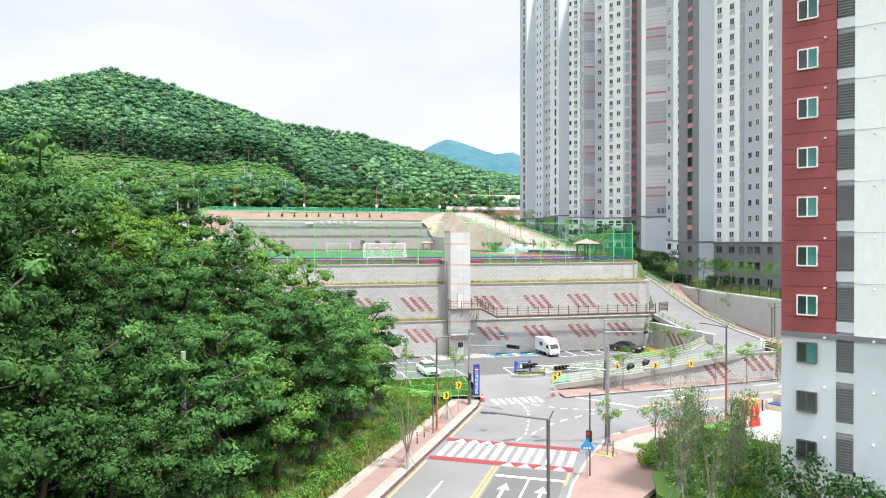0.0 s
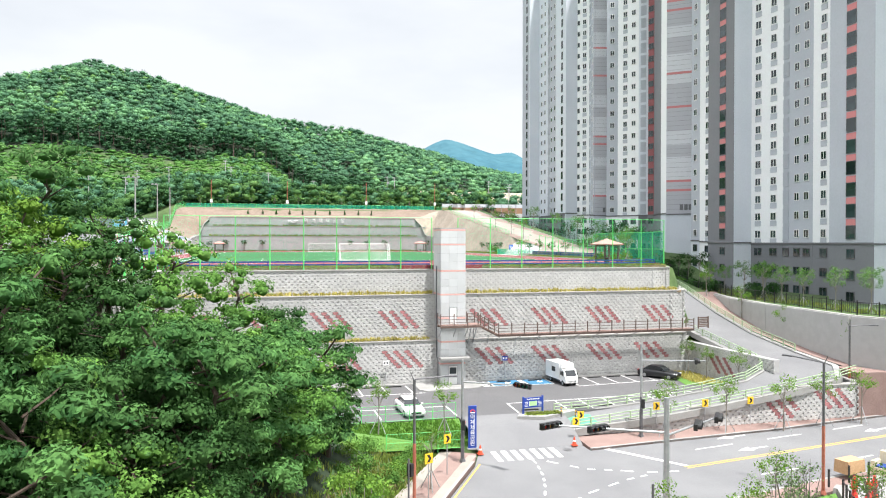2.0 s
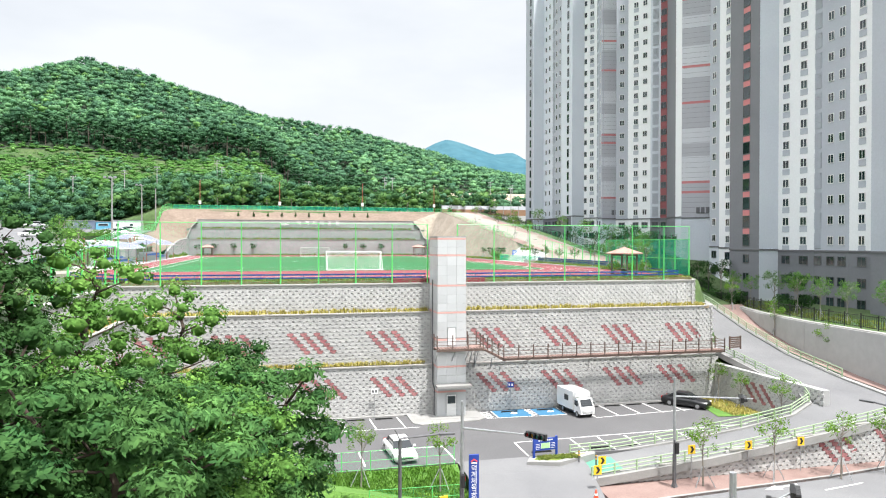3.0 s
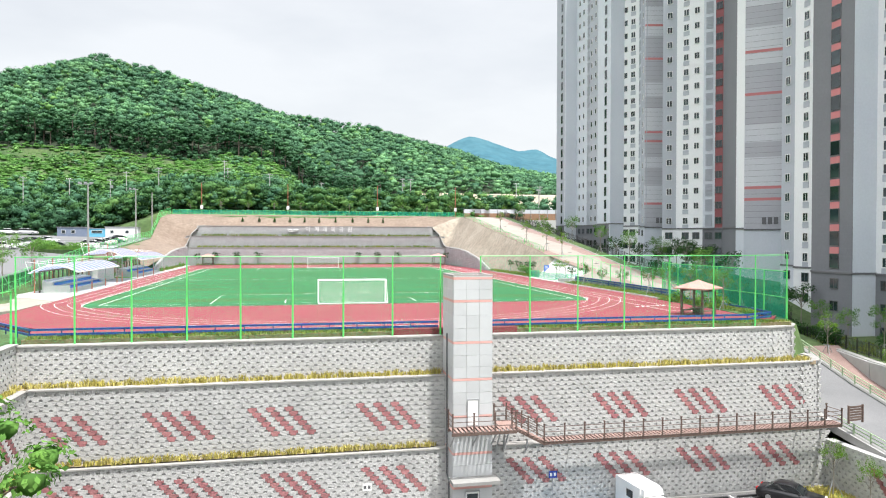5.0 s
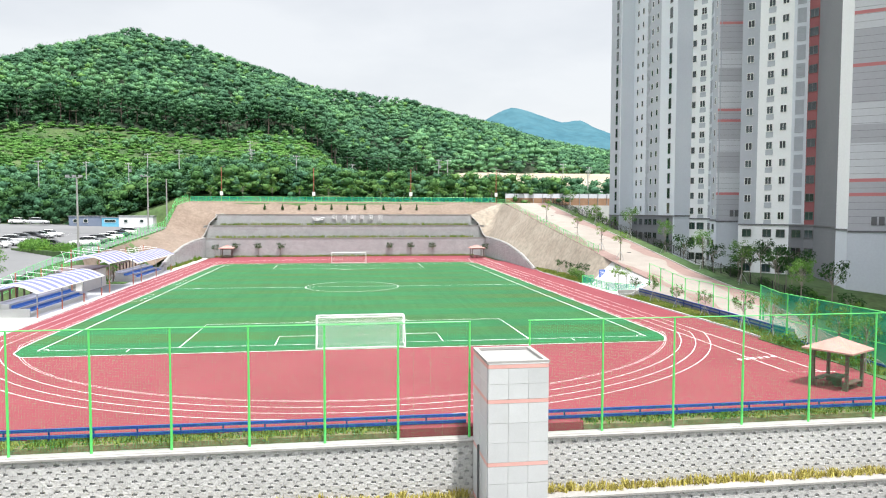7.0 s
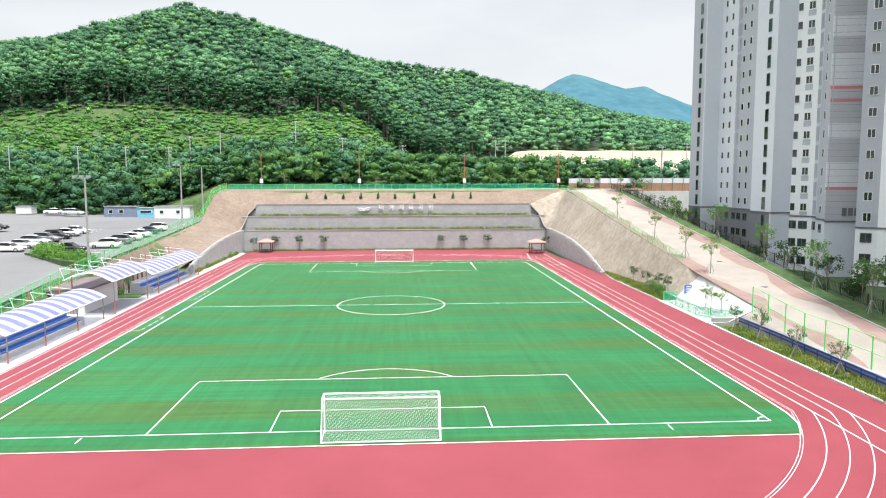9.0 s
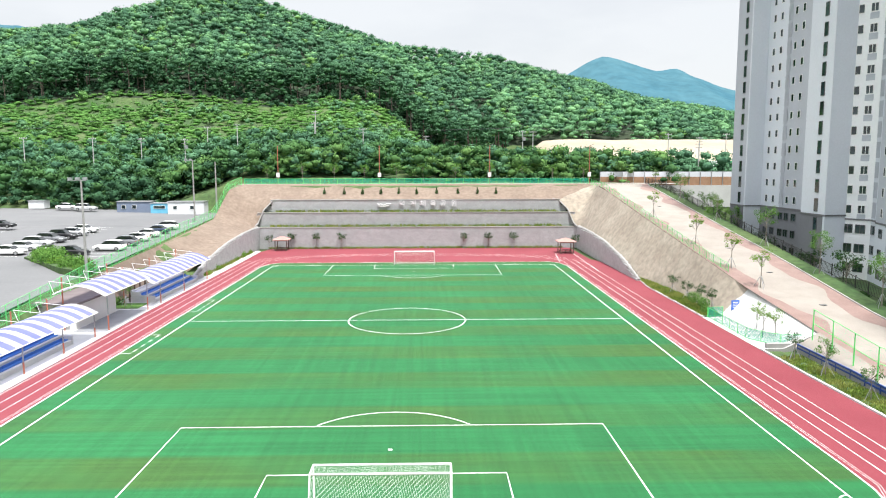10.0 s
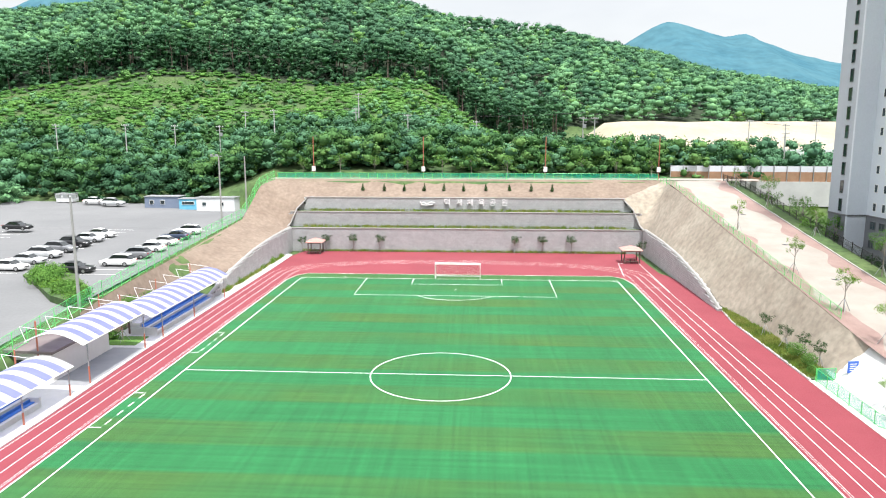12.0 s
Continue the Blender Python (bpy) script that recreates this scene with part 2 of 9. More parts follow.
def hill(x, y):
    """The hills behind the sports ground."""
    foot = lerp_table([(-60, 7.0), (-42, 13.2), (45, 13.2), (60, 12.5), (200, 12)], x)
    edge, ridge = lerp_table(EDGE, x), lerp_table(RIDGE, x)
    n = noise.noise((x * 0.013, y * 0.013, 0.3)) * 5 + noise.noise((x * 0.05, y * 0.05, 4.1)) * 1.5
    if y < 233:
        t = max(0.0, (y - 126) / 107)
        return foot + (edge - foot) * (0.75 * t + 0.25 * t * t) + n * min(1, t * 2) * 0.6
    if y < 395:
        t = (y - 233) / 162
        return edge + (ridge - edge) * (1.25 * t - 0.25 * t * t) + n
    t = min(1.0, (y - 395) / 500)
    return ridge - (ridge - 15) * t * 0.9 + n * (1 - t)


def land(x, y):
    """Height of the open ground, a little below what is laid on it."""
    if y > 126:
        return hill(x, y)
    if y > WALL_Y - 0.5:
        tower = 1.0 * smooth_step(0, 30, y) - 5.0 * (1 - smooth_step(0, 30, y))
        if x < WALL_L and y < 0:
            return -0.4 + 3 * smooth_step(-30, -70, x)
        lot = lerp_table([(-24, 0.5), (20, 2.5), (45, 3.6), (60, 4.2), (110, 6.6), (126, 7.0)], y)
        if x < -33.5:
            if y > 112:
                if x < -41.5:
                    return lot + (hill(x, 126) - lot) * smooth_step(122, 126, y)
                return 6.0 if y < 122.5 else 13.05
            foot = lerp_table([(6, -33.5), (12, -37.3), (73.5, -37.3), (77, -33.5)], y)
            return -0.2 + (lot + 0.2) * smooth_step(foot, -39.5 if y < 55 else -40.5, x)
        if x > 36.2:
            if x > 51:
                return tower if x > 53 else path_z(y) - 0.3 + (tower - path_z(y) + 0.3) * (x - 51) / 2
            if 112 <= y < 122.5 and x < 42:
                return 6.0
            if y < 46:
                return -0.3 + (path_z(y) - 0.1) * smooth_step(36.6, 39.8, x)
            if y < 63:
                return -0.2 + (path_z(y) + 0.1) * smooth_step(37.6, 39.4, x)
            return -0.2 + (path_z(y) + 0.1) * smooth_step(36.2, 39.2, x) if y < 112 else path_z(y) - 0.2
        if y > 118.5:
            return 10.2 + 2.8 * smooth_step(118.5, 122.5, y)
        return -0.2
    if x > 48.6 and y > -41.2:
        return -5.2
    low = LOT_Z - 0.25 if y > -40 else LOT_Z - 0.25 + (ROAD_Z - LOT_Z - 0.1) * smooth_step(-40, -44, y)
    edge = road_edge(y) - 3.1
    bank = ROAD_Z - 0.1 + 14.2 * smooth_step(0, 27, edge - x) + 2 * smooth_step(-40, -80, x)
    if x < -24.2:
        return bank + (-0.4 - bank) * smooth_step(-54, -46, y)
    return low + (bank - low) * smooth_step(-42.5, -51, y) if x < edge else low


def road_edge(y):
    """The west kerb of the near road."""
    return lerp_table([(-140, -49.5), (-73, -11.6), (-60.3, -4.2), (-46.6, 3.6), (-40, 7)], y)


def ticks(*spans):
    out = []
    for a, b, step in spans:
        k = max(1, round((b - a) / step))
        out += [a + (b - a) * i / k for i in range(k)]
    return out + [spans[-1][1]]


gx = ticks((-3200, -500, 270), (-500, -140, 20), (-140, -60, 8), (-60, -24.4, 2.2), (-24.4, -23.9, 0.5), (-23.9, 35.9, 2.99), (35.9, 36.3, 0.4), (36.3, 39.3, 0.75), (39.3, 53, 2), (53, 140, 8), (140, 500, 20), (500, 3200, 270))
gy = ticks((-2600, -300, 230), (-300, -120, 15), (-120, -48, 4), (-48, -40, 1.0), (-40, -25.4, 4), (-25.4, -24.7, 0.35), (-24.7, 112, 4), (112, 118, 3), (118, 126, 1), (126, 240, 6), (240, 420, 9), (420, 900, 30), (900, 3400, 250))
ground_mb = MB()
ground_mb.v = [(x, y, land(x, y)) for y in gy for x in gx]
nx = len(gx)
ground_mb.f = [(j * nx + i, j * nx + i + 1, (j + 1) * nx + i + 1, (j + 1) * nx + i) for j in range(len(gy) - 1) for i in range(nx - 1)]
ground = tagged(ground_mb.make("ground", [M_GROUND, M_SHADED_FLOOR], smooth=True), "rough green ground rising to wooded hills", "ground", kind="structure")
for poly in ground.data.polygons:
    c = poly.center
    # wooded hill and bank faces take the floor with shade in its colour
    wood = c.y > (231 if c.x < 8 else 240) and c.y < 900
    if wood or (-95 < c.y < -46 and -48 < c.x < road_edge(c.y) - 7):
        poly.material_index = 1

# far mountains, beyond everything else; distance haze is painted in as blue
M_FAR = mat("haze_tinted_wood", (0.045, 0.115, 0.15), (0.066, 0.145, 0.175), 0.006, 1.0, fine=0.12, bscale=0.03, spec=0.0)
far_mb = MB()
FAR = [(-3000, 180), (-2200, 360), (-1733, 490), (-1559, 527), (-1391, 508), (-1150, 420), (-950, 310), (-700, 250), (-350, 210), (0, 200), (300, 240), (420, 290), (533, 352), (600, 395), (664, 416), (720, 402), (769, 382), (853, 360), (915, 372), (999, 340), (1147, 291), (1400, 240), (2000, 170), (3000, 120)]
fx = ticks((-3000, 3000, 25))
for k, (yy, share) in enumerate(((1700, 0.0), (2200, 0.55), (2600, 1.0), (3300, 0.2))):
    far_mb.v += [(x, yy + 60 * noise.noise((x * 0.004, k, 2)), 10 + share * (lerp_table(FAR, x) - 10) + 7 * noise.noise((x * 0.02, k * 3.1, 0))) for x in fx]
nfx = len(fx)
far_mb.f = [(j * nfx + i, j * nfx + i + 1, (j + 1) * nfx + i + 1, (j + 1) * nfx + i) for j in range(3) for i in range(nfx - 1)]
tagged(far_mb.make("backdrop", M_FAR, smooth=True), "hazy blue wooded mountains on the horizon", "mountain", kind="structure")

# ---------------------------------------------------------------- sports ground: track, turf, lines
M_TURF = mat("artificial_turf", (0.010, 0.104, 0.030), (0.015, 0.134, 0.041), 0.05, 0.75, bump=0.4, bscale=30, fine=0.10, spec=0.3)


def turf_stripes(m):
    """Broad mown-looking bands across the pitch, long faint streaks along it, and worn patches."""
    n, l = m.node_tree.nodes, m.node_tree.links
    b = n["Principled BSDF"]
    old = b.inputs["Base Color"].links[0].from_socket
    co = n.new("ShaderNodeTexCoord")

    def noise_map(sc, lo, hi, scale, detail=3.0):
        mp, nz, mr = n.new("ShaderNodeMapping"), n.new("ShaderNodeTexNoise"), n.new("ShaderNodeMapRange")
        mp.inputs["Scale"].default_value = sc
        nz.inputs["Scale"].default_value, nz.inputs["Detail"].default_value = scale, detail
        mr.inputs["From Min"].default_value, mr.inputs["From Max"].default_value = 0.36, 0.64
        mr.inputs["To Min"].default_value, mr.inputs["To Max"].default_value = lo, hi
        l.new(co.outputs["Object"], mp.inputs["Vector"])
        l.new(mp.outputs["Vector"], nz.inputs["Vector"])
        l.new(nz.outputs["Fac"], mr.inputs["Value"])
        return mr.outputs["Result"]

    wave = n.new("ShaderNodeTexWave")
    wave.bands_direction, wave.wave_profile = "Y", "SIN"
    wave.inputs["Scale"].default_value, wave.inputs["Distortion"].default_value = 0.037, 0.25
    wave.inputs["Detail"].default_value = 1.0
    l.new(co.outputs["Object"], wave.inputs["Vector"])
    step = n.new("ShaderNodeMapRange")
    step.inputs["From Min"].default_value, step.inputs["From Max"].default_value = 0.40, 0.60
    l.new(wave.outputs["Fac"], step.inputs["Value"])
    mu = n.new("ShaderNodeMath")
    mu.operation = "MULTIPLY"
    l.new(step.outputs["Result"], mu.inputs[0])
    l.new(noise_map((0.5, 0.9, 1), 0.30, 0.92, 0.12), mu.inputs[1])
    mx = n.new("ShaderNodeMix")
    mx.data_type = "RGBA"
    mx.inputs["B"].default_value = (0.036, 0.096, 0.019, 1)
    l.new(mu.outputs["Value"], mx.inputs["Factor"])
    l.new(old, mx.inputs["A"])
    hs = n.new("ShaderNodeHueSaturation")
    m1 = n.new("ShaderNodeMath")
    m1.operation = "MULTIPLY"
    l.new(noise_map((1.6, 0.05, 1), 0.93, 1.08, 1.0, 4.0), m1.inputs[0])
    m2 = n.new("ShaderNodeMath")
    m2.operation = "MULTIPLY"
    l.new(noise_map((0.06, 2.4, 1), 0.88, 1.13, 1.0, 4.0), m2.inputs[0])
    l.new(noise_map((4.2, 0.10, 1), 0.94, 1.06, 1.0, 2.0), m2.inputs[1])
    l.new(m2.outputs["Value"], m1.inputs[1])
    l.new(m1.outputs["Value"], hs.inputs["Value"])
    l.new(mx.outputs["Result"], hs.inputs["Color"])
    l.new(hs.outputs["Color"], b.inputs["Base Color"])


turf_stripes(M_TURF)
TRACK = [(-23.4, -22.3), (1.2, -22.3), (1.2, -23.4), (10.8, -23.4), (10.8, -22.3), (33.6, -22.3), (35.6, -20), (33.6, -14), (34.2, 2), (33.9, 24), (34.0, 44), (33.9, 64), (34.6, 70), (34.1, 80), (33.8, 90.5), (32.6, 94), (32.4, 112.5), (-30.4, 112.5), (-31.6, 107), (-31.4, 95), (-31.4, 48), (-30.9, 31), (-30.6, 6), (-30.6, -12), (-24.5, -18)]
tagged(MB().prism(TRACK, -0.6, 0.0).make("running_track", M_TRACK), "red rubber running track round the pitch", "running track", kind="structure")
TURF = [(-24.9, -2.78), (25.2, -2.78), (26.1, -1.0), (26.5, 1.0), (26.6, 4), (26.6, 85.5), (25.9, 89.2), (24.5, 90.9), (-24.4, 90.7), (-25.8, 89.0), (-26.55, 85.5), (-26.55, 4), (-26.4, 1.0), (-26.0, -1.2)]
tagged(MB().prism(TURF, -0.3, 0.025).make("football_pitch", M_TURF), "green artificial turf football pitch with paler bands", "football pitch", kind="structure")
M_LINE = mat("pitch_line", (0.80, 0.81, 0.79), (0.72, 0.74, 0.71), 1.5, 0.8, fine=0.06)


def flat_line(mb, pts, w, z0, z1, closed=False):
    """A painted line with a little thickness along points on the plan."""
    pts = [Vector((p[0], p[1])) for p in pts]
    k = len(pts)
    left, right = [], []
    for i, p in enumerate(pts):
        a = pts[(i - 1) % k] if closed or i else p
        b = pts[(i + 1) % k] if closed or i < k - 1 else p
        d = (b - a).normalized()
        q = Vector((-d.y, d.x)) * w / 2
        left.append(p + q)
        right.append(p - q)
    if closed:
        left.append(left[0])
        right.append(right[0])
    mb.strip([(*p, z1) for p in right], [(*p, z1) for p in left])


def arc(cx, cy, r, a0, a1, n):
    return [(cx + r * math.cos(radians(a0 + (a1 - a0) * i / n)), cy + r * math.sin(radians(a0 + (a1 - a0) * i / n))) for i in range(n + 1)]


LZ = 0.031
pl = MB()
H, Y0, Y1 = PITCH_HALF, PITCH_NEAR, PITCH_FAR
YM = (Y0 + Y1) / 2
for a, b in (((-H, Y0), (H, Y0)), ((-H, Y1), (H, Y1)), ((-H, Y0), (-H, Y1)), ((H, Y0), (H, Y1)), ((-H, YM), (H, YM))):
    flat_line(pl, [a, b], 0.10, 0, LZ)
flat_line(pl, arc(0, YM, 6.6, 0, 360, 72)[:-1], 0.10, 0, LZ, True)
for y, s in ((Y0, 1), (Y1, -1)):
    flat_line(pl, [(-14.22, y), (-14.22, y + s * 11.38), (14.22, y + s * 11.38), (14.22, y)], 0.10, 0, LZ)
    flat_line(pl, [(-6.83, y), (-6.83, y + s * 3.95), (6.83, y + s * 3.95), (6.83, y)], 0.10, 0, LZ)
    flat_line(pl, sorted((x, yy) for x, yy in arc(0, y + s * 7.4, 6.6, 0, 360, 120) if (yy - y) * s >= 11.33), 0.10, 0, LZ)
    flat_line(pl, [(-0.12, y + s * 7.4), (0.12, y + s * 7.4)], 0.24, 0, LZ)
    for cx, a0 in ((-H, 0 if s > 0 else 270), (H, 90 if s > 0 else 180)):
        flat_line(pl, arc(cx, y, 0.75, a0, a0 + 90, 8), 0.10, 0, LZ)
    for cx in (-H + 6.8, H - 6.8):
        flat_line(pl, [(cx, y - s * 0.3), (cx, y - s * 1.1)], 0.10, 0, LZ)
for ya, yb in ((30.0, 37.3), (48.8, 56.1)):
    for y in (ya, yb):
        flat_line(pl, [(-26.5, y), (-25.45, y)], 0.10, 0, LZ)
    for i in range(4):
        y = ya + (yb - ya) * (0.08 + 0.25 * i)
        flat_line(pl, [(-25.5, y), (-25.5, y + (yb - ya) * 0.13)], 0.10, 0, LZ)
tagged(pl.make("pitch_marking", M_LINE, smooth=False), "white painted football pitch lines", "pitch marking", kind="structure")

tl = MB()
TZ = 0.006
flat_line(tl, TURF, 0.11, 0, 0.033, True)
for k, (off, w) in enumerate(((0.40, 0.028), (0.56, 0.028), (1.75, 0.055), (2.9, 0.055), (4.05, 0.055))):
    xr, xl = 26.6 + off, -26.55 - off
    rx = (xr - xl) / 2
    cx = (xr + xl) / 2
    R = 27.9 + off
    a0, a1 = math.pi + math.acos((0.2 - xl) / R), 2 * math.pi - math.acos((xr - 0.2) / R)
    south = [(0.2 + R * math.cos(a0 + (a1 - a0) * i / 60), 10.6 + R * math.sin(a0 + (a1 - a0) * i / 60)) for i in range(61)]
    north = [(cx + rx * math.cos(a), 90.0 + (10.5 + off * 0.8) * abs(math.sin(a)) ** 0.8) for a in [math.pi * i / 48 for i in range(49)]]
    flat_line(tl, south + north, w, 0, TZ + 0.001 * k, True)
flat_line(tl, [(28.35, 4), (28.35, -14.6), (31.6, -14.9)], 0.08, 0, TZ + 0.006)
flat_line(tl, [(30.65, 4), (30.65, -14.8)], 0.08, 0, TZ + 0.007)
flat_line(tl, [(30.7, 80), (31.16, 102.5), (27.6, 102.4), (26.3, 90.6)], 0.08, 0, TZ + 0.006)
for i in range(6):
    flat_line(tl, [(27.2 + i * 0.62, -10.4 + 0.14 * i), (27.5 + i * 0.62, -10.4 + 0.14 * i)], 0.5, 0, TZ + 0.006)
flat_line(tl, [(27.8, 83), (30.8, 83)], 0.08, 0, TZ + 0.007)
tagged(tl.make("track_marking", M_LINE), "white lane lines painted on the red track", "track marking", kind="structure")

# ---------------------------------------------------------------- plants
def shards(name, centers, sizes, material, seed=0, flat=0.0, normals=None, aspect=1.0, jit=0.55):
    """Many small four-cornered leaves as one mesh. flat: how far they turn to face up."""
    rng = np.random.default_rng(seed)
    c = np.asarray(centers, dtype=np.float64)
    k = len(c)
    n = rng.normal(size=(k, 3)) if normals is None else np.asarray(normals) + rng.normal(size=(k, 3)) * jit
    n[:, 2] = n[:, 2] * (1 - flat) + np.abs(n[:, 2]) * flat + flat
    n /= np.linalg.norm(n, axis=1, keepdims=True) + 1e-9
    a = np.cross(n, rng.normal(size=(k, 3)))
    a /= np.linalg.norm(a, axis=1, keepdims=True) + 1e-9
    b = np.cross(n, a)
    s = np.asarray(sizes).reshape(-1, 1) * 0.5
    bend = n * s * rng.uniform(-0.35, 0.35, size=(k, 1))
    v = np.stack([c - a * s * aspect, c - b * s * 0.62 + bend, c + a * s * aspect, c + b * s * 0.62 + bend], axis=1).reshape(-1, 3)
    me = bpy.data.meshes.new(name)
    me.vertices.add(4 * k)
    me.vertices.foreach_set("co", v.ravel())
    me.loops.add(4 * k)
    me.loops.foreach_set("vertex_index", np.arange(4 * k, dtype=np.int32))
    me.polygons.add(k)
    me.polygons.foreach_set("loop_start", np.arange(0, 4 * k, 4, dtype=np.int32))
    me.polygons.foreach_set("loop_total", np.full(k, 4, dtype=np.int32))
    me.materials.append(material)
    me.update()
    me.validate()
    return me


def clumps(name, centers, sizes, normals, lumps, material, seed=0, flat=0.1, jit=0.3, aspect=1.0, fill=0.8):
    """Leaves over uneven solid clumps (x, y, z, rx, rz), as one mesh: the clumps keep the crown dense and shaded underneath."""
    me = shards(name, centers, sizes, material, seed, flat, normals, aspect, jit)
    rng = np.random.default_rng(seed + 900)
    g = (1 + 5 ** 0.5) / 2
    base = np.array([(-1, g, 0), (1, g, 0), (-1, -g, 0), (1, -g, 0), (0, -1, g), (0, 1, g), (0, -1, -g), (0, 1, -g), (g, 0, -1), (g, 0, 1), (-g, 0, -1), (-g, 0, 1)]) / (1 + g * g) ** 0.5
    tri = np.array([(0, 11, 5), (0, 5, 1), (0, 1, 7), (0, 7, 10), (0, 10, 11), (1, 5, 9), (5, 11, 4), (11, 10, 2), (10, 7, 6), (7, 1, 8), (3, 9, 4), (3, 4, 2), (3, 2, 6), (3, 6, 8), (3, 8, 9), (4, 9, 5), (2, 4, 11), (6, 2, 10), (8, 6, 7), (9, 8, 1)])
    L = np.asarray(lumps)
    k, nv, nq = len(L), len(me.vertices), len(me.polygons)
    v = np.empty(nv * 3)
    me.vertices.foreach_get("co", v)
    solid = L[:, None, :3] + base[None] * np.stack([L[:, 3], L[:, 3], L[:, 4]], axis=1)[:, None, :] * fill * rng.uniform(0.8, 1.15, size=(k, 12, 1))
    out = bpy.data.meshes.new(name)
    out.vertices.add(nv + 12 * k)
    out.vertices.foreach_set("co", np.concatenate([v, solid.ravel()]))
    out.loops.add(4 * nq + 60 * k)
    li = np.empty(4 * nq, dtype=np.int32)
    me.loops.foreach_get("vertex_index", li)
    out.loops.foreach_set("vertex_index", np.concatenate([li, (nv + 12 * np.arange(k)[:, None, None] + tri[None]).ravel()]).astype(np.int32))
    out.polygons.add(nq + 20 * k)
    out.polygons.foreach_set("loop_start", np.concatenate([np.arange(nq) * 4, 4 * nq + 3 * np.arange(20 * k)]).astype(np.int32))
    out.polygons.foreach_set("loop_total", np.concatenate([np.full(nq, 4), np.full(20 * k, 3)]).astype(np.int32))
    out.materials.append(material)
    out.update()
    out.validate()
    bpy.data.meshes.remove(me)
    return out


def cloud(rng, k, lumps, shell=0.75, under=-2.0):
    """k points in the outer part of lumps (x, y, z, rx, rz), and the way they face."""
    w = np.array([l[3] * l[3] * 1.0 for l in lumps])
    pick = rng.choice(len(lumps), size=k, p=w / w.sum())
    d = rng.normal(size=(k, 3))
    d /= np.linalg.norm(d, axis=1, keepdims=True)
    r = shell + (1 - shell) * rng.random((k, 1)) ** 0.7
    r = np.where(rng.random((k, 1)) < 0.12, r * 1.04, r)
    L = np.array(lumps)[pick]
    d[:, 2] = np.where(d[:, 2] < under, -d[:, 2] * 0.6, d[:, 2])
    return L[:, :3] + d * r * np.stack([L[:, 3], L[:, 3], L[:, 4]], axis=1), d


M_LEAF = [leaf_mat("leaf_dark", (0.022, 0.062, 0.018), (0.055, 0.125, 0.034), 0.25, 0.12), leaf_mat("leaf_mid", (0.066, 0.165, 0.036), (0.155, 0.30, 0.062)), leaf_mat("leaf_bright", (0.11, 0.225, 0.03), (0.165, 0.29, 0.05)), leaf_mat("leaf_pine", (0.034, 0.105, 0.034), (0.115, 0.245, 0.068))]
M_BARK = mat("bark", (0.05, 0.036, 0.026), (0.085, 0.06, 0.045), 2.0, 0.95, bump=0.8, bscale=8, stretch=(1, 1, 0.3))
M_BARK_GREY = mat("grey_bark", (0.20, 0.18, 0.15), (0.30, 0.27, 0.23), 2.0, 0.95, bump=0.6, bscale=8, stretch=(1, 1, 0.3))

# ---------------------------------------------------------------- front retaining walls
BLOCK_W, BLOCK_H = 0.61, 0.325


def block_shape(w=BLOCK_W, h=BLOCK_H, d=0.065, seed=0):
    """Rock-faced block, front at y = -d, foot centred on the origin: drawn in towards the top, bulging in the middle."""
    r = random.Random(seed)
    j = lambda a: r.uniform(-a, a)
    b, t = w / 2 - 0.002, w / 2 - 0.115
    out = [(-t, 0.0), (t, 0.0), (t, h * 0.40), (b, h * 0.44), (b, h - 0.001), (-b, h - 0.001), (-b, h * 0.44), (-t, h * 0.40)]
    v = [(x, 0.05, z) for x, z in out] + [(x * 0.988, -d + j(0.012), h * 0.52 + (z - h * 0.52) * 0.985 + j(0.004)) for x, z in out]
    k8 = len(out)
    f = [(i, (i + 1) % k8, k8 + (i + 1) % k8, k8 + i) for i in range(k8)] + [tuple(range(k8, 2 * k8))]
    return v, f


SHAPES = [block_shape(seed=i) for i in range(4)]


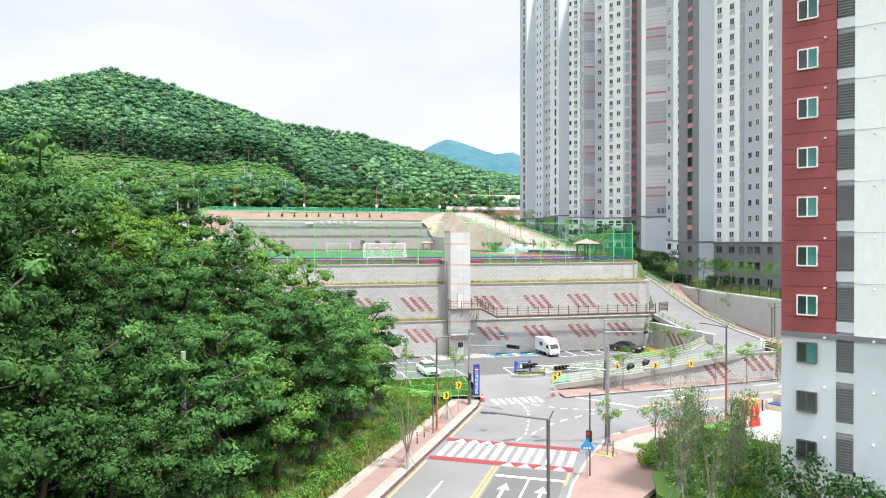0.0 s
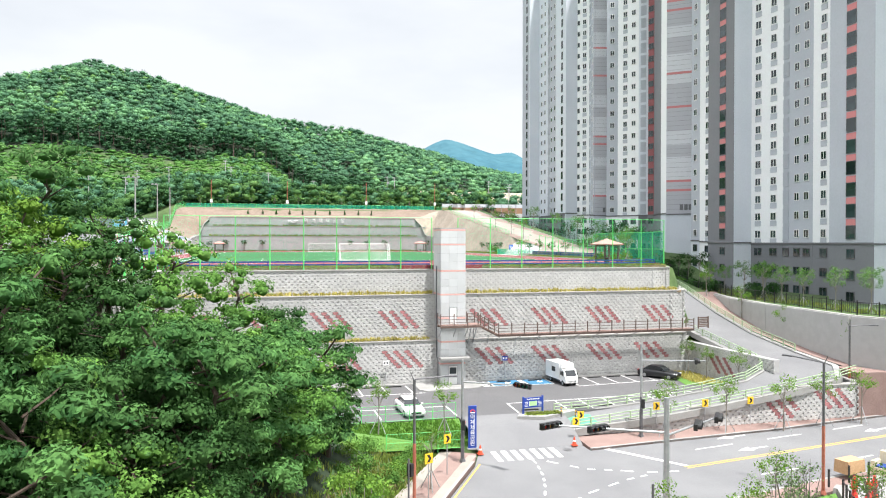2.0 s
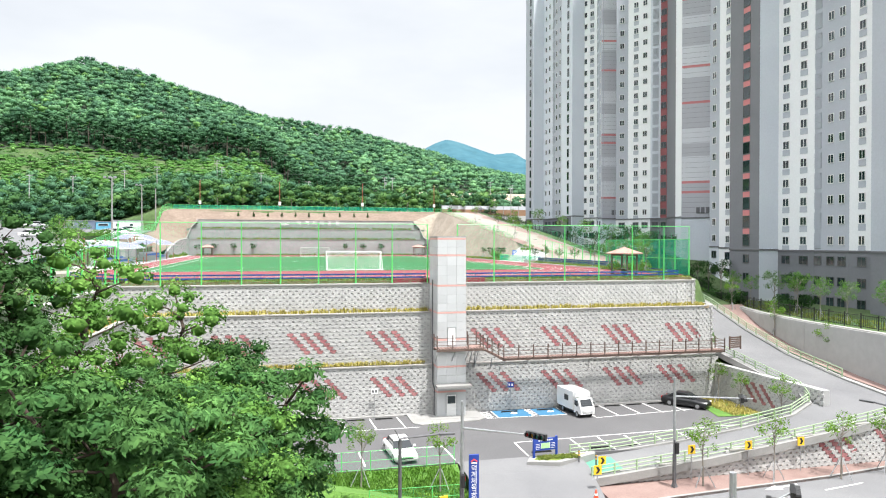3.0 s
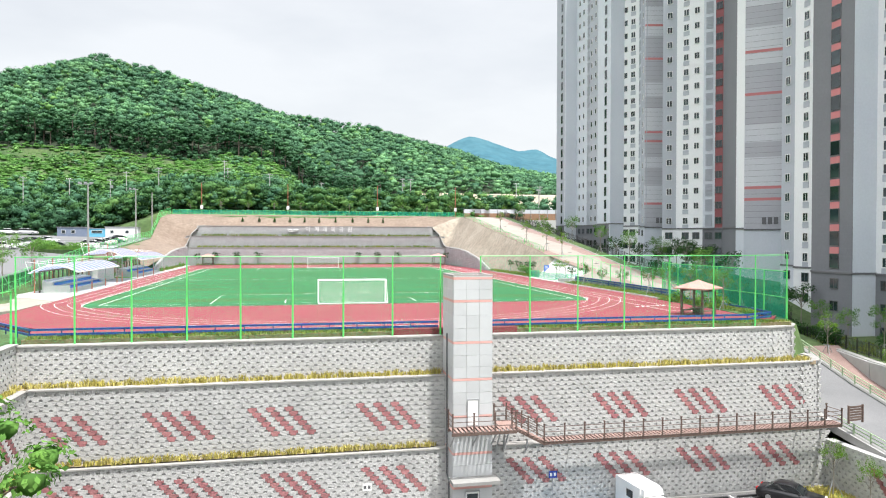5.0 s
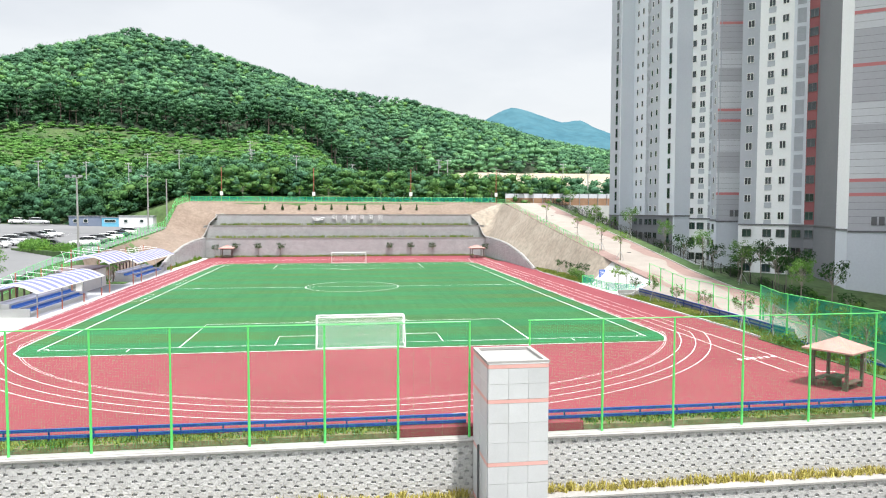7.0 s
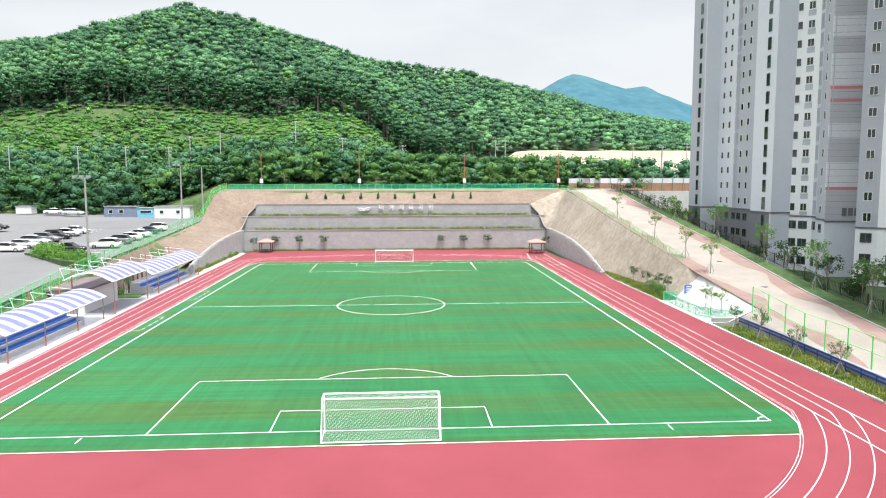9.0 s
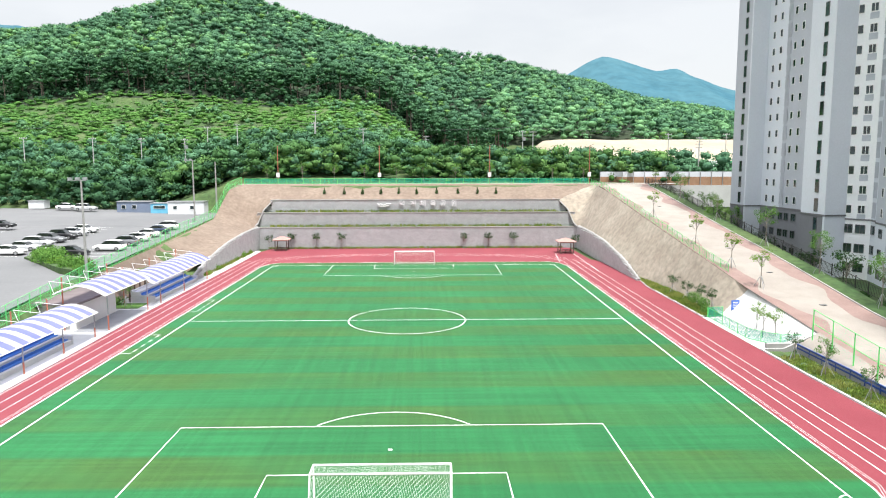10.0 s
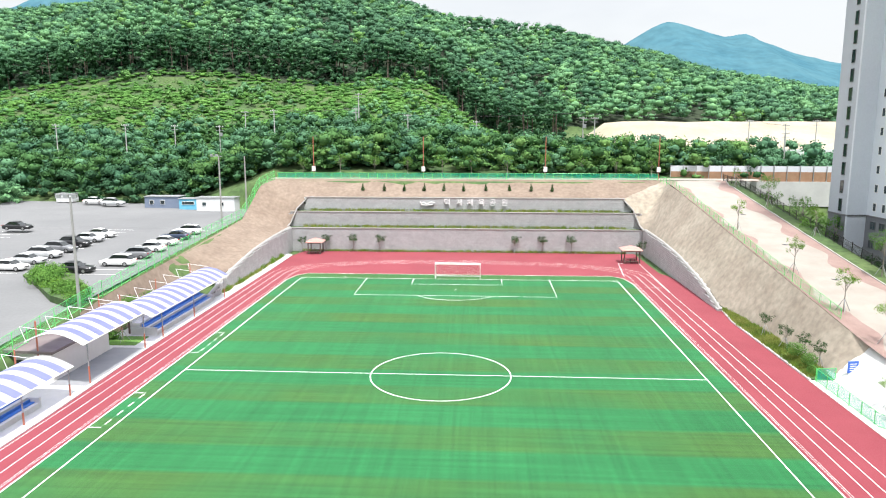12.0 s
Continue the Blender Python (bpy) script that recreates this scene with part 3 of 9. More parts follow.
def block_wall(name, label, line, z0, z1, marks=(), pieces=None, lean=0.0, cope=True, thick=0.7, material=M_WALL):
    """A wall of staggered blocks along a line on the plan, seen from the right of its way. marks: (along, z of the top course).
    pieces: the stretch along the wall whose blocks are objects of their own."""
    body = MB()
    rest, red_rest = MB(), MB()
    root = None
    along = 0.0
    shared = {}
    placed = []
    for (ax, ay), (bx, by) in zip(line, line[1:]):
        d = Vector((bx - ax, by - ay))
        L = d.length
        d.normalize()
        q = Vector((-d.y, d.x))
        body.prism([(ax + q.x * 0.03, ay + q.y * 0.03), (bx + q.x * 0.03, by + q.y * 0.03), (bx + q.x * thick, by + q.y * thick), (ax + q.x * thick, ay + q.y * thick)], z0 - 0.2, z1)
        rows = int(round((z1 - z0) / BLOCK_H))
        h = (z1 - z0) / rows
        for r in range(rows):
            z = z0 + r * h
            s = (r % 2) * BLOCK_W / 2 - BLOCK_W / 2
            while s < L + BLOCK_W * 0.4:
                at = s
                s += BLOCK_W
                if at < -0.2 or at > L + 0.1:
                    continue
                u = along + at
                red = False
                for mu, mz in marks:
                    r0 = int(round((mz - z0) / h)) - 1
                    k = r0 - r
                    if 0 <= k <= 5:
                        first = (r0 % 2) * BLOCK_W / 2 - BLOCK_W / 2
                        snap = first + BLOCK_W * round((mu - along - first) / BLOCK_W)
                        for bar in (0, 2, 4):
                            if abs(at - (snap + bar * BLOCK_W + k * BLOCK_W / 2)) < 0.05:
                                red = True
                p = Vector((ax, ay)) + d * at + q * lean * (z - z0)
                turn = math.atan2(d.y, d.x)
                kind = random.randrange(4)
                if pieces and pieces[0] <= u <= pieces[1]:
                    placed.append((p.x, p.y, z, turn, kind, red))
                else:
                    v, f = SHAPES[kind]
                    ca, sa = math.cos(turn), math.sin(turn)
                    (red_rest if red else rest).add([(p.x + x * ca - y * sa, p.y + x * sa + y * ca, z + zz) for x, y, zz in v], f)
        along += L
    root = tagged(body.make(name, M_WALL_BACK), label, "retaining wall", kind="structure")
    if rest.v:
        o = rest.make("block_courses", material, root)
        o["kind"] = "stuff"
    if red_rest.v:
        o = red_rest.make("red_block_pattern", M_WALL_RED, root, "red blocks set in slanting bars")
        o["kind"] = "stuff"
    if cope:
        c = MB()
        for (ax, ay), (bx, by) in zip(line, line[1:]):
            d = Vector((bx - ax, by - ay)).normalized()
            q = Vector((-d.y, d.x))
            o = q * -0.16
            i = q * 0.5
            c.prism([(ax + o.x, ay + o.y), (bx + o.x, by + o.y), (bx + i.x, by + i.y), (ax + i.x, ay + i.y)], z1 + 0.002, z1 + 0.10)
        c.make("coping", M_COPE, root, "pale concrete coping")
    PIECES.append((root, placed, material))
    return root


PIECES = []
MID_X = (-22.2, -15.3, -8.4, -1.5, 9.35, 16.4, 23.3, 30.2)
LOW_X = (-21.2, -14.6, -7.6, -0.7, 9.7, 16.1, 22.6, 29.1)
WLBL = "grey rock-faced concrete block retaining wall"
block_wall("wall_front_upper", WLBL, [(-23.5, -24.1), (32.4, -24.1), (34.3, -23.6), (35.4, -22.4), (35.9, -20.5), (36.0, -16.0)], -3.3, -0.53, pieces=(20.0, 31.5 + 9.5))
block_wall("wall_front_middle", WLBL + " with red slanting patterns", [(-22.6, -25.05), (34.2, -25.05), (36.2, -24.4), (37.2, -22.8), (37.5, -19.0)], -8.25, -3.25, marks=[(x + 22.6, -4.75) for x in MID_X])
block_wall("wall_front_lower", WLBL + " with red slanting patterns", [(-21.7, -26.0), (35.6, -26.0)], LOT_Z - 0.1, -8.2, marks=[(x + 21.7, -9.3) for x in LOW_X])
block_wall("wall_left_upper", WLBL, [(-23.5, -46.0), (-23.5, -24.1)], -3.3, -0.38)
block_wall("wall_left_middle", WLBL + " with red slanting patterns", [(-22.6, -46.0), (-22.6, -25.05)], -8.25, -3.25, marks=[(u, -4.75) for u in (2.5, 9.0, 15.5)])
block_wall("wall_left_lower", WLBL + " with red slanting patterns", [(-21.7, -46.0), (-21.7, -26.0)], LOT_Z - 0.1, -8.2, marks=[(u, -9.3) for u in (2.0, 8.5, 15.0)])
block_wall("wall_lot_end", "shaded grey block wall at the end of the parking lot", [(35.6, -26.0), (36.1, -40.5)], LOT_Z - 0.1, -9.2, marks=[(4.5, -10.0)], cope=False)


M_SAND = mat("sandy_soil", (0.33, 0.26, 0.17), (0.42, 0.34, 0.24), 0.8, 0.95, bump=0.6, bscale=6, fine=0.15)


def ledge(name, x0, x1, y0, y1, z, soil=M_SAND):
    return tagged(MB().box(((x0 + x1) / 2, (y0 + y1) / 2, z - 0.15), (x1 - x0, y1 - y0, 0.3)).make(name, soil), "narrow bed of sandy soil on the wall ledge", "planting bed", kind="structure")


def tufts(name, label, spots, height, spread, blades, material, seed):
    """Tufts of upright blades, all in one mesh."""
    rng = np.random.default_rng(seed)
    mb_v, mb_f = [], []
    for x, y, z in spots:
        hh = height * rng.uniform(0.6, 1.25)
        for _ in range(blades):
            a, lean = rng.uniform(0, 2 * math.pi), rng.uniform(0.05, 0.55)
            bx, by = x + rng.normal() * spread * 0.3, y + rng.normal() * spread * 0.3
            tx, ty = bx + math.cos(a) * lean * hh, by + math.sin(a) * lean * hh
            h2 = hh * rng.uniform(0.6, 1.0)
            wx, wy = -math.sin(a) * 0.028, math.cos(a) * 0.028
            o = len(mb_v)
            mb_v += [(bx - wx, by - wy, z - 0.02), (bx + wx, by + wy, z - 0.02), ((bx + tx) / 2 + wx, (by + ty) / 2 + wy, z + h2 * 0.62), (tx, ty, z + h2), ((bx + tx) / 2 - wx, (by + ty) / 2 - wy, z + h2 * 0.62)]
            mb_f.append((o, o + 1, o + 2, o + 3, o + 4))
    m = MB()
    m.v, m.f = mb_v, mb_f
    return tagged(m.make(name, material), label, "grass", kind="stuff")


ledge("bed_upper", -23.4, 35.6, -24.85, -24.1, -3.16)
ledge("bed_lower", -22.4, 4.0, -25.8, -25.05, -8.10)
ledge("bed_side_upper", -23.4, -22.8, -46, -24.85, -3.16)
ledge("bed_side_lower", -22.5, -21.9, -46, -25.8, -8.10)
prng = random.Random(3)
spots = [(x + prng.uniform(-0.1, 0.1), -24.52 + prng.uniform(-0.14, 0.16), -3.16) for x in ticks((-23.0, 35.2, 0.26)) if not 4.6 < x < 8.0]
spots += [(-23.1, y, -3.16) for y in ticks((-45.5, -25.2, 0.3))]
tufts("ledge_grass", "yellow-green clumps of ornamental grass on the upper ledge", spots, 0.48, 0.3, 20, M_YGRASS, 11)
spots = [(x + prng.uniform(-0.1, 0.1), -25.45 + prng.uniform(-0.14, 0.16), -8.10) for x in ticks((-22.2, 3.9, 0.26))] + [(-22.2, y, -8.10) for y in ticks((-45.5, -26.0, 0.3))]
tufts("ledge_grass", "yellow-green clumps of ornamental grass on the lower ledge", spots, 0.48, 0.3, 20, M_YGRASS, 12)

# ---------------------------------------------------------------- lift tower
M_PANEL = mat("pale_grey_panel", (0.5, 0.51, 0.515), (0.56, 0.57, 0.575), 0.35, 0.45, fine=0.03, vary=0.06)
M_PANEL_PINK = mat("pink_panel", (0.66, 0.36, 0.32), (0.70, 0.41, 0.37), 0.5, 0.5)
M_JOINT = mat("panel_joint", (0.22, 0.22, 0.22), (0.26, 0.26, 0.26), 1, 0.8)
lift = empty("lift_tower", (0, 0, 0), 0, "tall pale grey panelled lift tower with pink bands", "lift tower")
LX0, LX1, LY0, LY1, LTOP = 4.9, 7.65, -27.5, -24.15, 4.06
MB().prism([(LX0 + 0.03, LY0 + 0.03), (LX1 - 0.03, LY0 + 0.03), (LX1 - 0.03, LY1), (LX0 + 0.03, LY1)], LOT_Z - 0.2, LTOP - 0.12).make("core", M_JOINT, lift)
levels, zz = [], LTOP
for band in (3.92, 2.35, -0.5, -3.05, -5.6, -8.15, -10.5):
    levels.append((band, "pink"))
edges = []
prev = LTOP
for band, _ in levels:
    top = band + 0.09
    if prev - top > 0.3:
        k = 3 if prev - top > 2.0 else (2 if prev - top > 1.2 else 1)
        for i in range(k):
            edges.append((top + (prev - top) * i / k, top + (prev - top) * (i + 1) / k, False))
    elif prev - top > 0.02:
        edges.append((top, prev, False))
    edges.append((band - 0.09, top, True))
    prev = band - 0.09
edges.append((LOT_Z, prev, False))
for z0, z1, pink in edges:
    m = M_PANEL_PINK if pink else M_PANEL
    g = 0.012
    w = (LX1 - LX0) / 3
    for i in range(1 if pink else 3):
        x0, x1 = (LX0, LX1) if pink else (LX0 + i * w, LX0 + (i + 1) * w)
        MB().box(((x0 + x1) / 2, LY0 + 0.0, (z0 + z1) / 2), (x1 - x0 - g, 0.06, z1 - z0 - g)).make("panel", m, lift)
    dpt = (LY1 - LY0) / 2
    for side in (LX0, LX1):
        for i in range(1 if pink else 2):
            y0, y1 = (LY0 + 0.04, LY1) if pink else (LY0 + 0.04 + i * dpt, min(LY1, LY0 + (i + 1) * dpt))
            MB().box((side, (y0 + y1) / 2, (z0 + z1) / 2), (0.06, y1 - y0 - g, z1 - z0 - g)).make("panel", m, lift)
par = MB()
for c, s in (((LX0 + LX1) / 2, 0), ):
    par.box((c, LY0 + 0.1, LTOP + 0.04), (LX1 - LX0 + 0.1, 0.2, 0.12)).box((c, LY1 - 0.1, LTOP + 0.04), (LX1 - LX0 + 0.1, 0.2, 0.12))
    par.box((LX0 + 0.05, (LY0 + LY1) / 2, LTOP + 0.04), (0.2, LY1 - LY0 - 0.4, 0.12)).box((LX1 - 0.05, (LY0 + LY1) / 2, LTOP + 0.04), (0.2, LY1 - LY0 - 0.4, 0.12))
par.make("parapet", M_COPE, lift)
MB().box(((LX0 + LX1) / 2, (LY0 + LY1) / 2, LTOP - 0.08), (LX1 - LX0 - 0.2, LY1 - LY0 - 0.2, 0.08)).make("roof", M_CONCRETE, lift)
for nm, x, z0, h, w, m in (("upper_door", 6.28, -6.2, 1.75, 0.72, M_WHITE), ("entrance_door", 6.25, LOT_Z, 2.1, 0.95, M_WHITE)):
    door = MB().box((x, LY0 - 0.05, z0 + h / 2), (w, 0.06, h)).make(nm, m, lift, "white steel door")
    fr = MB().box((x - w / 2 - 0.03, LY0 - 0.05, z0 + h / 2), (0.06, 0.1, h + 0.06)).box((x + w / 2 + 0.03, LY0 - 0.05, z0 + h / 2), (0.06, 0.1, h + 0.06)).box((x, LY0 - 0.05, z0 + h + 0.03), (w, 0.1, 0.06))
    fr.make("door_frame", M_GREY_STEEL, door)
    if nm == "entrance_door":
        MB().box((x, LY0 - 0.085, z0 + 1.62), (w * 0.8, 0.02, 0.7)).make("door_window", M_GLASS, door)
MB().box((6.28, LY0 - 0.65, -9.85), (3.3, 1.3, 0.22)).make("entrance_canopy", M_CONCRETE, lift, "pale concrete canopy over the entrance")
MB().box((6.28, LY0 - 0.4, LOT_Z + 0.06), (4.4, 1.6, 0.12)).make("entrance_step", M_CONCRETE, lift)
MB().tube([(4.72, LY0 + 0.5, LOT_Z), (4.72, LY0 + 0.5, -10.2), (4.72, -26.3, -9.8), (4.72, -26.2, 0)], 0.06).make("drain_pipe", M_DARK_STEEL, lift)

# ---------------------------------------------------------------- deck and stairs
deck = empty("walkway", (0, 0, 0), 0, "brown steel walkway with timber deck and railings along the wall", "walkway")
PZ, WZ, WY0, WY1 = -6.28, -7.5, -28.0, -26.85


def planks(x0, x1, y0, y1, z, step, parent):
    me = MB().box((0, 0, 0), (step * 0.55, y1 - y0, 0.045)).mesh("deck_board", M_DECK)
    x = x0 + step / 2
    while x < x1:
        place("deck_board", me, parent, Matrix.Translation((x, (y0 + y1) / 2, z)))
        x += step


planks(4.5, 9.0, -29.0, -27.6, PZ, 0.3, deck)
planks(11.2, 35.4, WY0, WY1, WZ, 0.3, deck)
for k in range(7):
    z = PZ - (k + 1) * (PZ - WZ) / 8
    MB().box((9.15 + k * 0.3, (WY0 + WY1) / 2, z), (0.32, WY1 - WY0, 0.05)).make("stair_tread", M_DECK, deck)
MB().box((8.7, -27.4, PZ - 0.03), (1.2, 1.7, 0.06)).make("landing", M_DECK, deck)
beam = lambda a, b, w=0.12, h=0.2: MB().box(((a[0] + b[0]) / 2, (a[1] + b[1]) / 2, (a[2] + b[2]) / 2), (max(w, abs(b[0] - a[0])), max(w, abs(b[1] - a[1])), h))
for y in (WY0 + 0.1, WY1 - 0.1):
    beam((11.2, y, WZ - 0.14), (35.4, y, WZ - 0.14)).make("beam", M_WOODB, deck)
for y in (-28.95, -27.65):
    beam((4.5, y, PZ - 0.14), (9.0, y, PZ - 0.14)).make("beam", M_WOODB, deck)
for y in (WY0 + 0.05, WY1 - 0.05):
    MB().add([(9.0, y - 0.03, PZ - 0.25), (11.3, y - 0.03, WZ - 0.25), (11.3, y - 0.03, WZ + 0.02), (9.0, y - 0.03, PZ + 0.02), (9.0, y + 0.03, PZ - 0.25), (11.3, y + 0.03, WZ - 0.25), (11.3, y + 0.03, WZ + 0.02), (9.0, y + 0.03, PZ + 0.02)], [(0, 1, 2, 3), (7, 6, 5, 4), (0, 4, 5, 1), (1, 5, 6, 2), (2, 6, 7, 3), (3, 7, 4, 0)]).make("stringer", M_WOODB, deck)
for x in ticks((11.6, 35.2, 2.36)):
    MB().tube([(x, WY0 + 0.1, WZ - 0.2), (x, -26.1, WZ - 0.75)], 0.05, 5).make("bracket", M_GREY_STEEL, deck)
for x in (4.7, 6.3, 7.6):
    MB().tube([(x, -28.9, PZ - 0.2), (x, -27.55, PZ - 1.3)], 0.06, 5).make("bracket", M_GREY_STEEL, deck)
for x, y in ((8.3, -27.7), (8.9, -27.7), (8.9, -26.5), (10.6, -26.4)):
    MB().tube([(x, y, PZ - 0.2 if x < 10 else WZ - 0.2), (x, -26.1, -8.6)], 0.06, 5).make("bracket", M_GREY_STEEL, deck)
post_me = MB().box((0, 0, 0.6), (0.09, 0.09, 1.2)).box((0, 0, 1.23), (0.12, 0.12, 0.05)).mesh("rail_post", M_WOODB)


def railing(pts, parent, step=1.5, material=M_WOODB):
    """Posts and three bars along points in space."""
    for a, b in zip(pts, pts[1:]):
        a, b = Vector(a), Vector(b)
        k = max(1, round((b - a).length / step))
        for i in range(k + 1):
            p = a.lerp(b, i / k)
            place("rail_post", post_me, parent, Matrix.Translation(p))
        for h in (0.35, 0.68, 1.02):
            MB().tube([a + Vector((0, 0, h)), b + Vector((0, 0, h))], 0.028, 5).make("rail_bar", material, parent)


railing([(4.55, -27.6, PZ), (4.55, -28.95, PZ), (8.95, -28.95, PZ), (8.95, -28.0, PZ), (11.3, -28.0, WZ), (35.3, -28.0, WZ)], deck)
railing([(8.1, -26.45, PZ), (9.0, -26.45, PZ), (11.3, -26.45, WZ)], deck)
railing([(35.3, -28.0, WZ), (35.3, -26.4, WZ)], deck)
gate = empty("gate", (35.9, -28.0, WZ), 8, "dark brown timber gate at the end of the walkway", "gate")
for i in range(6):
    MB().box((0.7, 0, 0.25 + i * 0.2), (1.5, 0.05, 0.15)).make("gate_board", M_WOODB, gate)
for x in (0, 1.45):
    MB().box((x, 0, 0.7), (0.12, 0.12, 1.4)).make("gate_post", M_WOODB, gate)

# ---------------------------------------------------------------- tall net fence over the front wall, with blue padded rails


def net_mat(name, colour, cell, wire, tilt=False):
    """Woven net: wires solid, the meshes between them open."""
    m = bpy.data.materials.new(name)
    m.use_nodes = True
    n, l = m.node_tree.nodes, m.node_tree.links
    b = n["Principled BSDF"]
    b.inputs["Base Color"].default_value, b.inputs["Roughness"].default_value = (*colour, 1), 0.6
    uv = n.new("ShaderNodeUVMap")
    sep = n.new("ShaderNodeSeparateXYZ")
    l.new(uv.outputs["UV"], sep.inputs["Vector"])
    tests = []
    for axis in ("X", "Y"):
        fr, lt, sc = n.new("ShaderNodeMath"), n.new("ShaderNodeMath"), n.new("ShaderNodeMath")
        sc.operation, sc.inputs[1].default_value = "MULTIPLY", 1.0 / cell[0 if axis == "X" else 1]
        fr.operation = "FRACT"
        lt.operation, lt.inputs[1].default_value = "LESS_THAN", wire / cell[0 if axis == "X" else 1]
        l.new(sep.outputs[axis], sc.inputs[0])
        l.new(sc.outputs["Value"], fr.inputs[0])
        l.new(fr.outputs["Value"], lt.inputs[0])
        tests.append(lt.outputs["Value"])
    mx = n.new("ShaderNodeMath")
    mx.operation = "MAXIMUM"
    l.new(tests[0], mx.inputs[0])
    l.new(tests[1], mx.inputs[1])
    tr, ms = n.new("ShaderNodeBsdfTransparent"), n.new("ShaderNodeMixShader")
    l.new(mx.outputs["Value"], ms.inputs["Fac"])
    l.new(tr.outputs["BSDF"], ms.inputs[1])
    l.new(b.outputs["BSDF"], ms.inputs[2])
    l.new(ms.outputs["Shader"], n["Material Output"].inputs["Surface"])
    return m


M_NET = net_mat("green_net", (0.05, 0.50, 0.22), (0.12, 0.075), 0.0030)
M_NET_MID = net_mat("bright_green_net", (0.10, 0.62, 0.22), (0.10, 0.07), 0.010)
M_NET_DARK = net_mat("dark_green_net", (0.0, 0.36, 0.22), (0.09, 0.06), 0.021)
M_NET_WHITE = net_mat("white_goal_net", (0.82, 0.82, 0.82), (0.12, 0.12), 0.007)


def sheet_uv(name, pts, z0, z1, material, parent=None):
    """An upright sheet along points on the plan; its map runs in metres. z0, z1: numbers or one for each point."""
    n = len(pts)
    a = z0 if isinstance(z0, (list, tuple)) else [z0] * n
    b = z1 if isinstance(z1, (list, tuple)) else [z1] * n
    mb = MB()
    mb.v = [(x, y, z) for (x, y), z in zip(pts, a)] + [(x, y, z) for (x, y), z in zip(pts, b)]
    mb.f = [(i, i + 1, n + i + 1, n + i) for i in range(n - 1)]
    ob = mb.make(name, material, parent)
    uv = ob.data.uv_layers.new(name="UVMap")
    run = [0.0]
    for p, q in zip(pts, pts[1:]):
        run.append(run[-1] + math.hypot(q[0] - p[0], q[1] - p[1]))
    for poly in ob.data.polygons:
        for li in poly.loop_indices:
            vi = ob.data.loops[li].vertex_index
            uv.data[li].uv = (run[vi % n], ob.data.vertices[vi].co.z)
    return ob


def net_fence(name, label, pts, base, height, step, post_r, net, steel, collar=True, rails=(1.0,), every_net=True):
    """Round posts on points, a net between, bars along it. base: z along the way as a function of the distance, or a number."""
    root = empty(name, (0, 0, 0), 0, label, "fence")
    line = [Vector(p) for p in pts]
    run = [0.0]
    for p, q in zip(line, line[1:]):
        run.append(run[-1] + (q - p).length)
    total = run[-1]
    k = max(1, round(total / step))

    def at(u):
        for i in range(len(line) - 1):
            if u <= run[i + 1] + 1e-6:
                return line[i].lerp(line[i + 1], (u - run[i]) / (run[i + 1] - run[i]))
        return line[-1]

    zf = base if callable(base) else (lambda x, y: base)
    pm = MB().tube([(0, 0, -0.3), (0, 0, height)], post_r, 8)
    if collar:
        pm.tube([(0, 0, -0.3), (0, 0, height * 0.55)], post_r * 1.3, 8).box((0, 0, height), (post_r * 2.4, post_r * 2.4, 0.04))
    pme = pm.mesh("post", steel)
    us = [total * i / k for i in range(k + 1)]
    for u in us:
        p = at(u)
        place("post", pme, root, Matrix.Translation((p.x, p.y, zf(p.x, p.y))))
    stops = sorted(set(us + run))
    path = [at(u) for u in stops]
    zs = [zf(p.x, p.y) for p in path]
    for share in rails:
        MB().tube([(p.x, p.y, z + height * share) for p, z in zip(path, zs)], post_r * 0.6, 5).make("fence_rail", steel, root)
    sheet_uv("net", [(p.x, p.y) for p in path], [z + 0.05 for z in zs], [z + height for z in zs], net, root)
    return root


FENCE_Z = -0.44
net_fence("net_fence", "tall bright green post fence with fine net over the retaining wall", [(-23.6, -23.75), (4.75, -23.75)], FENCE_Z, 5.8, 3.62, 0.048, M_NET, M_GREEN_STEEL, rails=(1.0,))
net_fence("net_fence", "tall bright green post fence with fine net over the retaining wall", [(7.8, -23.75), (30.5, -23.75), (34.6, -22.6)], FENCE_Z, 5.8, 3.78, 0.048, M_NET, M_GREEN_STEEL, rails=(1.0,))
net_fence("net_fence", "tall green net fence running back from the wall corner", [(34.6, -22.6), (35.3, -18), (35.4, -3.0), (37.5, 3.0)], lambda x, y: FENCE_Z, 4.4, 3.8, 0.06, M_NET_DARK, M_GREEN_STEEL, rails=(1.0, 0.5))
net_fence("net_fence", "tall green net fence on the wooded side wall", [(-23.8, -46), (-23.8, -24)], FENCE_Z, 3.6, 3.6, 0.06, M_NET, M_GREEN_STEEL, rails=(1.0,))


